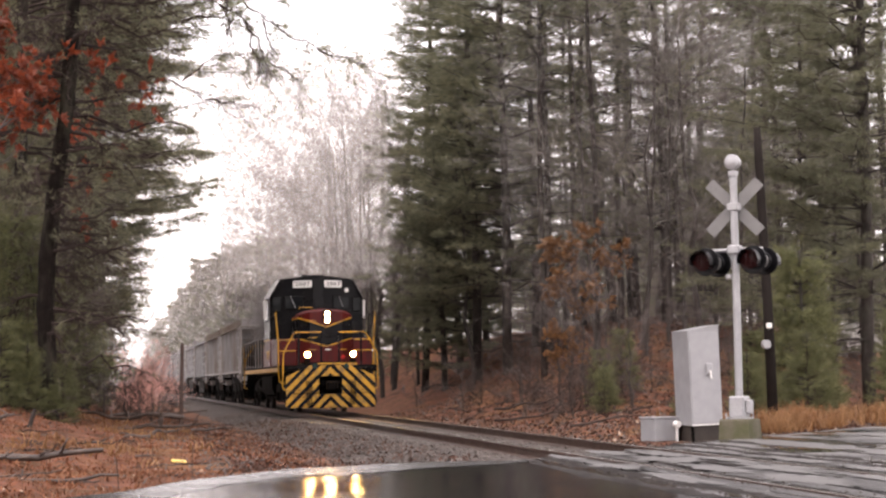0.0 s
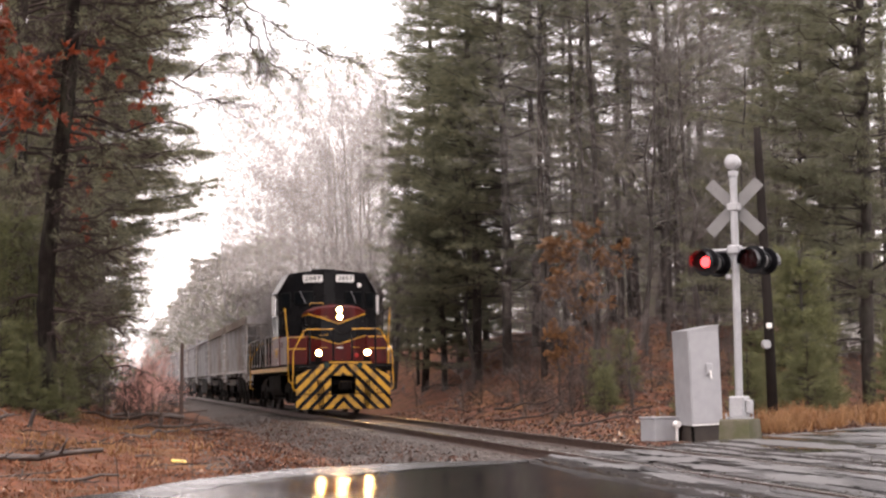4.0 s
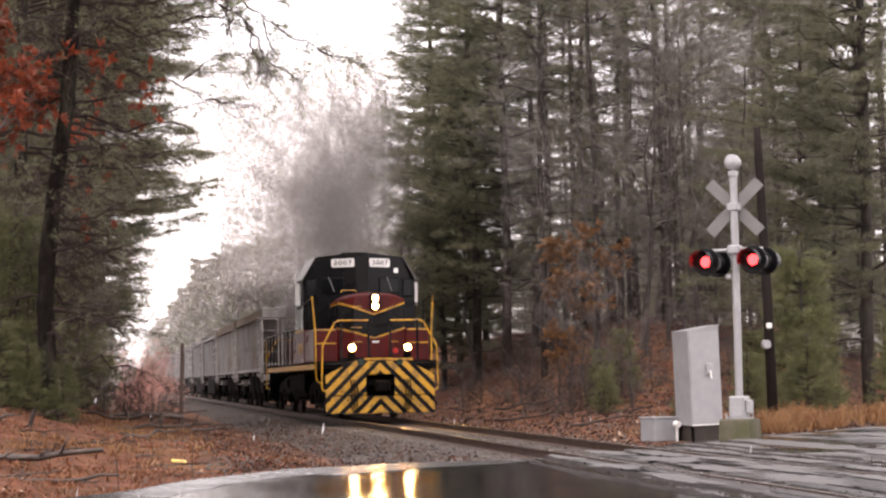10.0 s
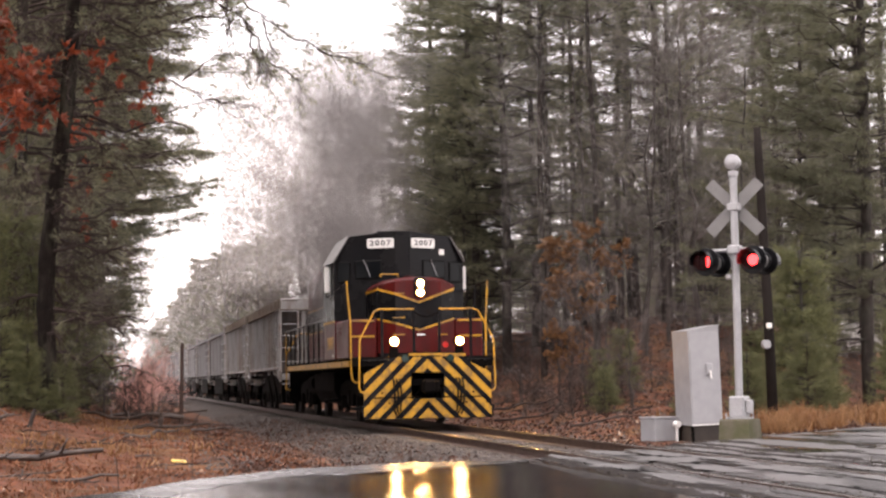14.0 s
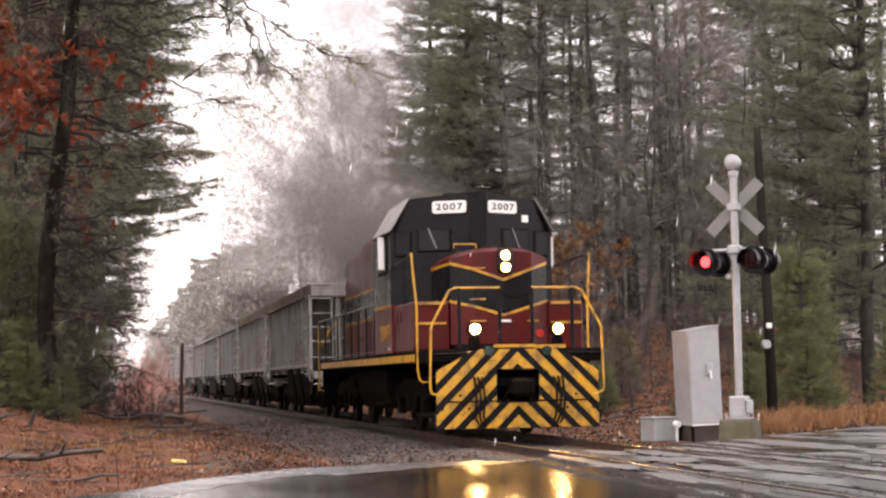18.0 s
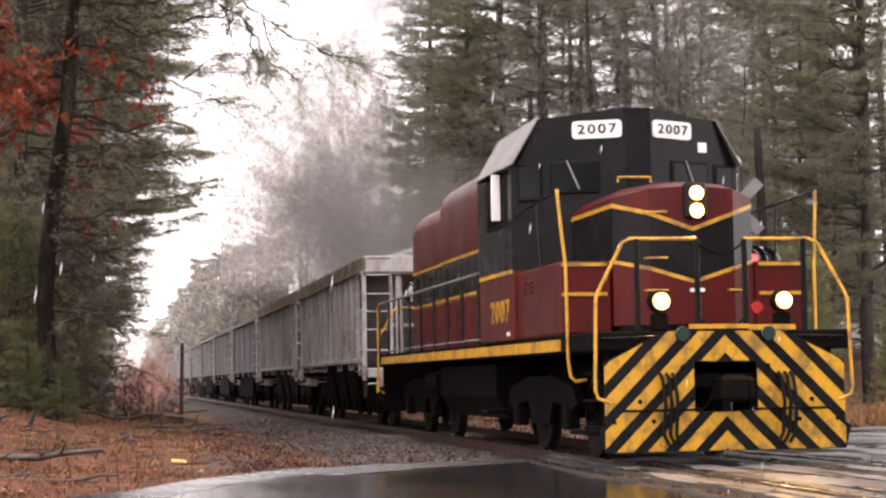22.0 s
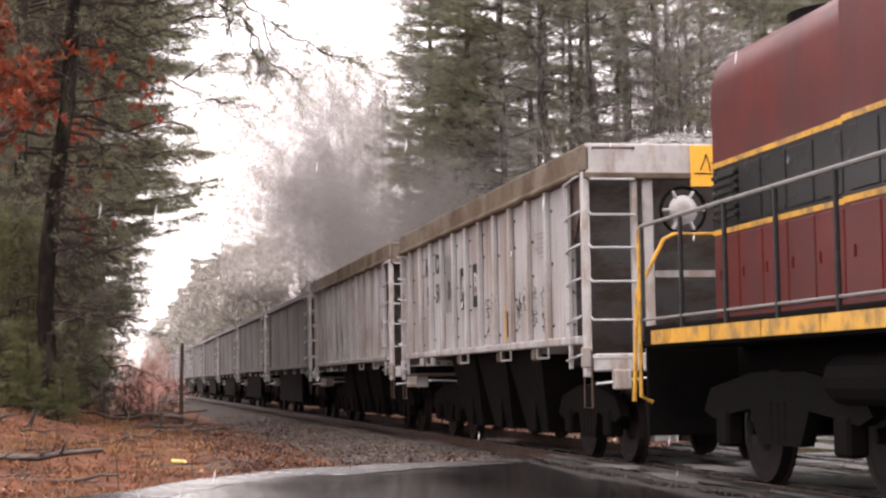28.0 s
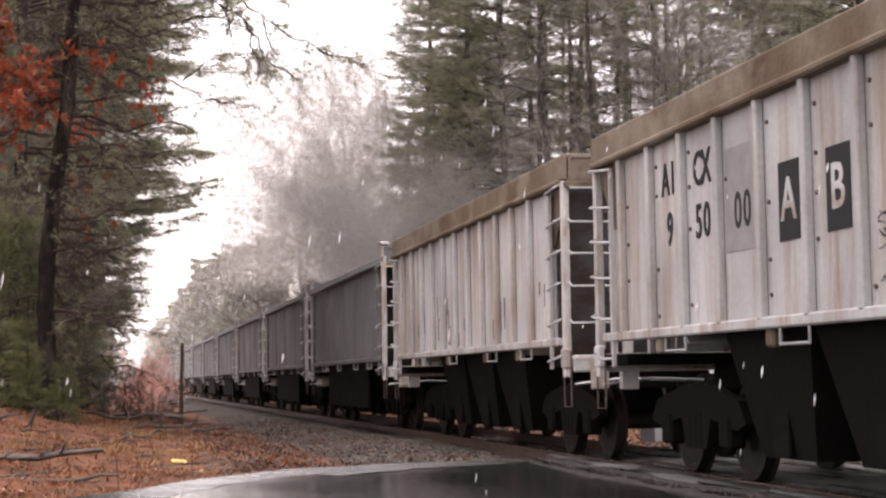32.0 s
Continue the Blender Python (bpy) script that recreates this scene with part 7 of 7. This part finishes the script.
rm = np.random.default_rng(31)
mist_n = 400000
mist_y = 74 + 480 * rm.random(mist_n) ** 1.7
mist_c = np.stack([rm.uniform(0.004, 0.165, mist_n) * mist_y, mist_y, -0.2 + 0.19 * mist_y * rm.random(mist_n)], axis=1)
mist_c = mist_c[(mist_y > 105) | (mist_c[:, 2] > 5.0)]
# nearer batches; the last veils the left wood like lens haze, lifting its darks
for n_, y0, y1, s0, s1, z0, z1 in ((120000, 62, 80, 0.06, 0.155, 5.0, 13.0), (130000, 68, 112, 0.20, 0.46, 1.5, 16.0), (50000, 48, 66, 0.22, 0.46, 2.5, 14.0), (36000, 35, 62, -0.09, 0.004, 0.5, 7.0)):
    y_ = rm.uniform(y0, y1, n_)
    mist_c = np.concatenate([mist_c, np.stack([rm.uniform(s0, s1, n_) * y_, y_, rm.uniform(z0, z1, n_)], axis=1)])
mist_y, mist_n = mist_c[:, 1], len(mist_c)
mist_s = (0.00082 * mist_y)[:, None]
mist_me = triangles(np.stack([mist_c, mist_c + rm.normal(0, 1, (mist_n, 3)) * mist_s, mist_c + rm.normal(0, 1, (mist_n, 3)) * mist_s], axis=1).reshape(-1, 3))
mist_me.materials.append(MIST)
tagged(new("drizzle_mist", mist_me), "pale drizzle mist over the distant line, and flecks for haze over the woods", "mist", kind="stuff")


# ---- sleet: loose showers of slanting streaks that fall past ----
def shower_mesh(seed, count=24):
    rng = np.random.default_rng(seed)
    tris = []
    for _ in range(count):
        y = rng.uniform(6.5, 15)
        c = np.array((rng.uniform(-0.07, 0.45) * y, y, rng.uniform(0, 2.6)))
        ln, r = rng.uniform(0.035, 0.10), rng.uniform(0.003, 0.0065)
        top, low = c + np.array((0.14 * ln, 0, ln)), c
        ring = [c + np.array((0.07 * ln + r * math.cos(a), r * math.sin(a), ln * 0.5)) for a in (0, 2.1, 4.2)]
        for k in range(3):
            tris += [ring[k], ring[(k + 1) % 3], top, ring[(k + 1) % 3], ring[k], low]
    me = triangles(np.array(tris))
    me.materials.append(SLEET)
    return me


shower_kinds = [shower_mesh(200 + k) for k in range(6)]
showers = []
for i in range(48):
    p = new("sleet_shower", shower_kinds[i % 6])
    tagged(p, "white slanting streaks of falling sleet", "sleet", "sleet", kind="stuff")
    showers.append(p)


# ---- exhaust: loose puffs of fine flecks that leave the stack one after another ----
def puff_mesh(seed, spread, count, size):
    rng = np.random.default_rng(seed)
    c = rng.normal(0, spread, (count, 3)) * np.array((1.0, 1.2, 0.8))
    a, b = rng.normal(0, size, (count, 3)), rng.normal(0, size, (count, 3))
    me = triangles(np.stack([c, c + a, c + b], axis=1).reshape(-1, 3))
    me.materials.append(SMOKE)
    return me


puff_kinds = [puff_mesh(70 + k, 0.66, 32000, 0.0068) for k in range(3)]
puffs = []
for i in range(59):
    p = new("smoke_puff", puff_kinds[i % 3])
    tagged(p, "thin grey puff of diesel smoke over the train", "smoke", "exhaust smoke")
    puffs.append(p)


# ---- what moves ----
# seconds, and the y of the locomotive's nose
RUN = [(0, 56.73), (1, 56.1), (2, 55.39), (3.5, 54.07), (5, 52.6), (6, 51.5), (8, 49.03), (10, 46.17), (12, 43.03), (14, 39.2), (15.5, 36.1), (17, 32.71), (18, 30.44),
       (19, 28.02), (20, 25.41), (21, 22.81), (22, 20.05), (23, 17.25), (24, 14.38), (25, 11.38), (26, 8.34), (27, 5.25), (28, 2.12), (29, -1.05), (30, -4.35), (31, -7.73), (32, -11.17)]


def nose_at(t):
    return float(np.interp(t, [r[0] for r in RUN], [r[1] for r in RUN]))


def motions():
    walk(locomotive, [(t, pose(TRACK_X, s, 0)) for t, s in RUN])
    for i, c in enumerate(cars):
        walk(c, [(t, pose(TRACK_X, s + 17.15 + CAR_PITCH * i, 0)) for t, s in RUN])
    # wheels roll: a row at every third of a metre or so of travel
    times, last = [0.0], nose_at(0)
    for k in range(1, 321):
        t = k / 10
        if abs(nose_at(t) - last) > 0.45 or k == 320:
            times.append(t)
            last = nose_at(t)
    for group, r in ((loco_wheels, 0.508), (wheels_1, 0.46), (wheels_2, 0.46), (wheels_3, 0.46)):
        for w in group:
            y0 = w.location.y
            walk(w, [(t, pose(0, y0, r) @ Matrix.Rotation((nose_at(0) - nose_at(t)) / r, 4, "X")) for t in times])
    # puffs ride in the stack, then rise, slow down and hang over the line
    rp = random.Random(4)
    for i, p in enumerate(puffs):
        t0 = 5.0 + 0.22 * i if i < 56 else 17.3 + 0.5 * (i - 56)
        spin = rp.uniform(0, 360)
        rows = [(t, pose(TRACK_X, s + 8.5, 3.2, 0, 0, spin)) for t, s in RUN if t < t0 - 0.3] + [(t0 - 0.25, pose(TRACK_X, nose_at(t0 - 0.25) + 8.5, 3.2, 0, 0, spin))]
        y0 = nose_at(t0) + 8.5
        low = ease(9.0, 14.0, t0)
        vx, vy, vz, k = rp.uniform(-0.7, 0.5) + 0.6 * (1 - low), rp.uniform(-0.3, 0.9), rp.uniform(0.1, 1.2) * (1 - low) + rp.uniform(-0.35, 0.25) * low, rp.uniform(0.3, 0.5)
        lift = 0.01 + 0.75 * (1 - low) * rp.uniform(0.5, 1.2)
        for dt in (0.0, 0.6, 1.4, 2.6, 4.5, 8.0, 14.0, 22.0, 28.0):
            t = t0 + dt
            if t > 31.7:
                break
            far = (1 - math.exp(-k * dt)) / k
            rows.append((t, pose(TRACK_X + vx * far, y0 + vy * far, 4.7 + vz * far + lift * dt, 0, 0, spin)))
        dt = 32.0 - t0
        far = (1 - math.exp(-k * dt)) / k
        rows.append((32.0, pose(TRACK_X + vx * far, y0 + vy * far, 4.7 + vz * far + lift * dt, 0, 0, spin)))
        walk(p, rows)
    # sleet falls and soaks into the ground, thicker in the second half
    for i, p in enumerate(showers):
        t0 = 1.0 + 2.6 * i if i < 6 else 15.8 + 0.385 * (i - 6)
        t1 = t0 + 1.7
        x0 = rp.uniform(-0.3, 0.3)
        high, sunk = pose(x0, 0, 4.2), pose(x0 - 0.9, 0, -3.2)
        walk(p, [(0.0, high), (t0, high), (t1, sunk), (32.0, sunk)] if t1 < 31.9 else [(0.0, high), (t0, high), (32.0, pose(x0 - 0.5 * (32 - t0), 0, 4.2 - 4.35 * (32 - t0)))])
    # the added shades turn so that the two lamps blink in turn from 2.3 s on: seconds at which each opens and shuts
    half = 0.7875
    swaps = [3.67 + half * k for k in range(37) if 3.67 + half * k < 31.6]
    # a lamp that goes out dies away a moment after the other has lit
    left = [2.66, 3.06] + [t + (0.08 if k % 2 else -0.09) for k, t in enumerate(swaps)]
    right = [2.3, 2.68, 2.96] + [t + (-0.09 if k % 2 else 0.08) for k, t in enumerate(swaps)]
    for turns, (sh, x, y, z) in zip((left, right), shutters):
        rows, shut = [(0.0, pose(x, y, z, 0, 0, 180))], True
        for t in turns:
            rows.append((t - 0.04, rows[-1][1]))
            a = 180 if shut else 360
            for j in range(1, 4):
                rows.append((t - 0.04 + j / 30, pose(x, y, z, 0, 0, a + 60 * j)))
            shut = not shut
        rows.append((32.0, rows[-1][1]))
        walk(sh, rows)


motions()
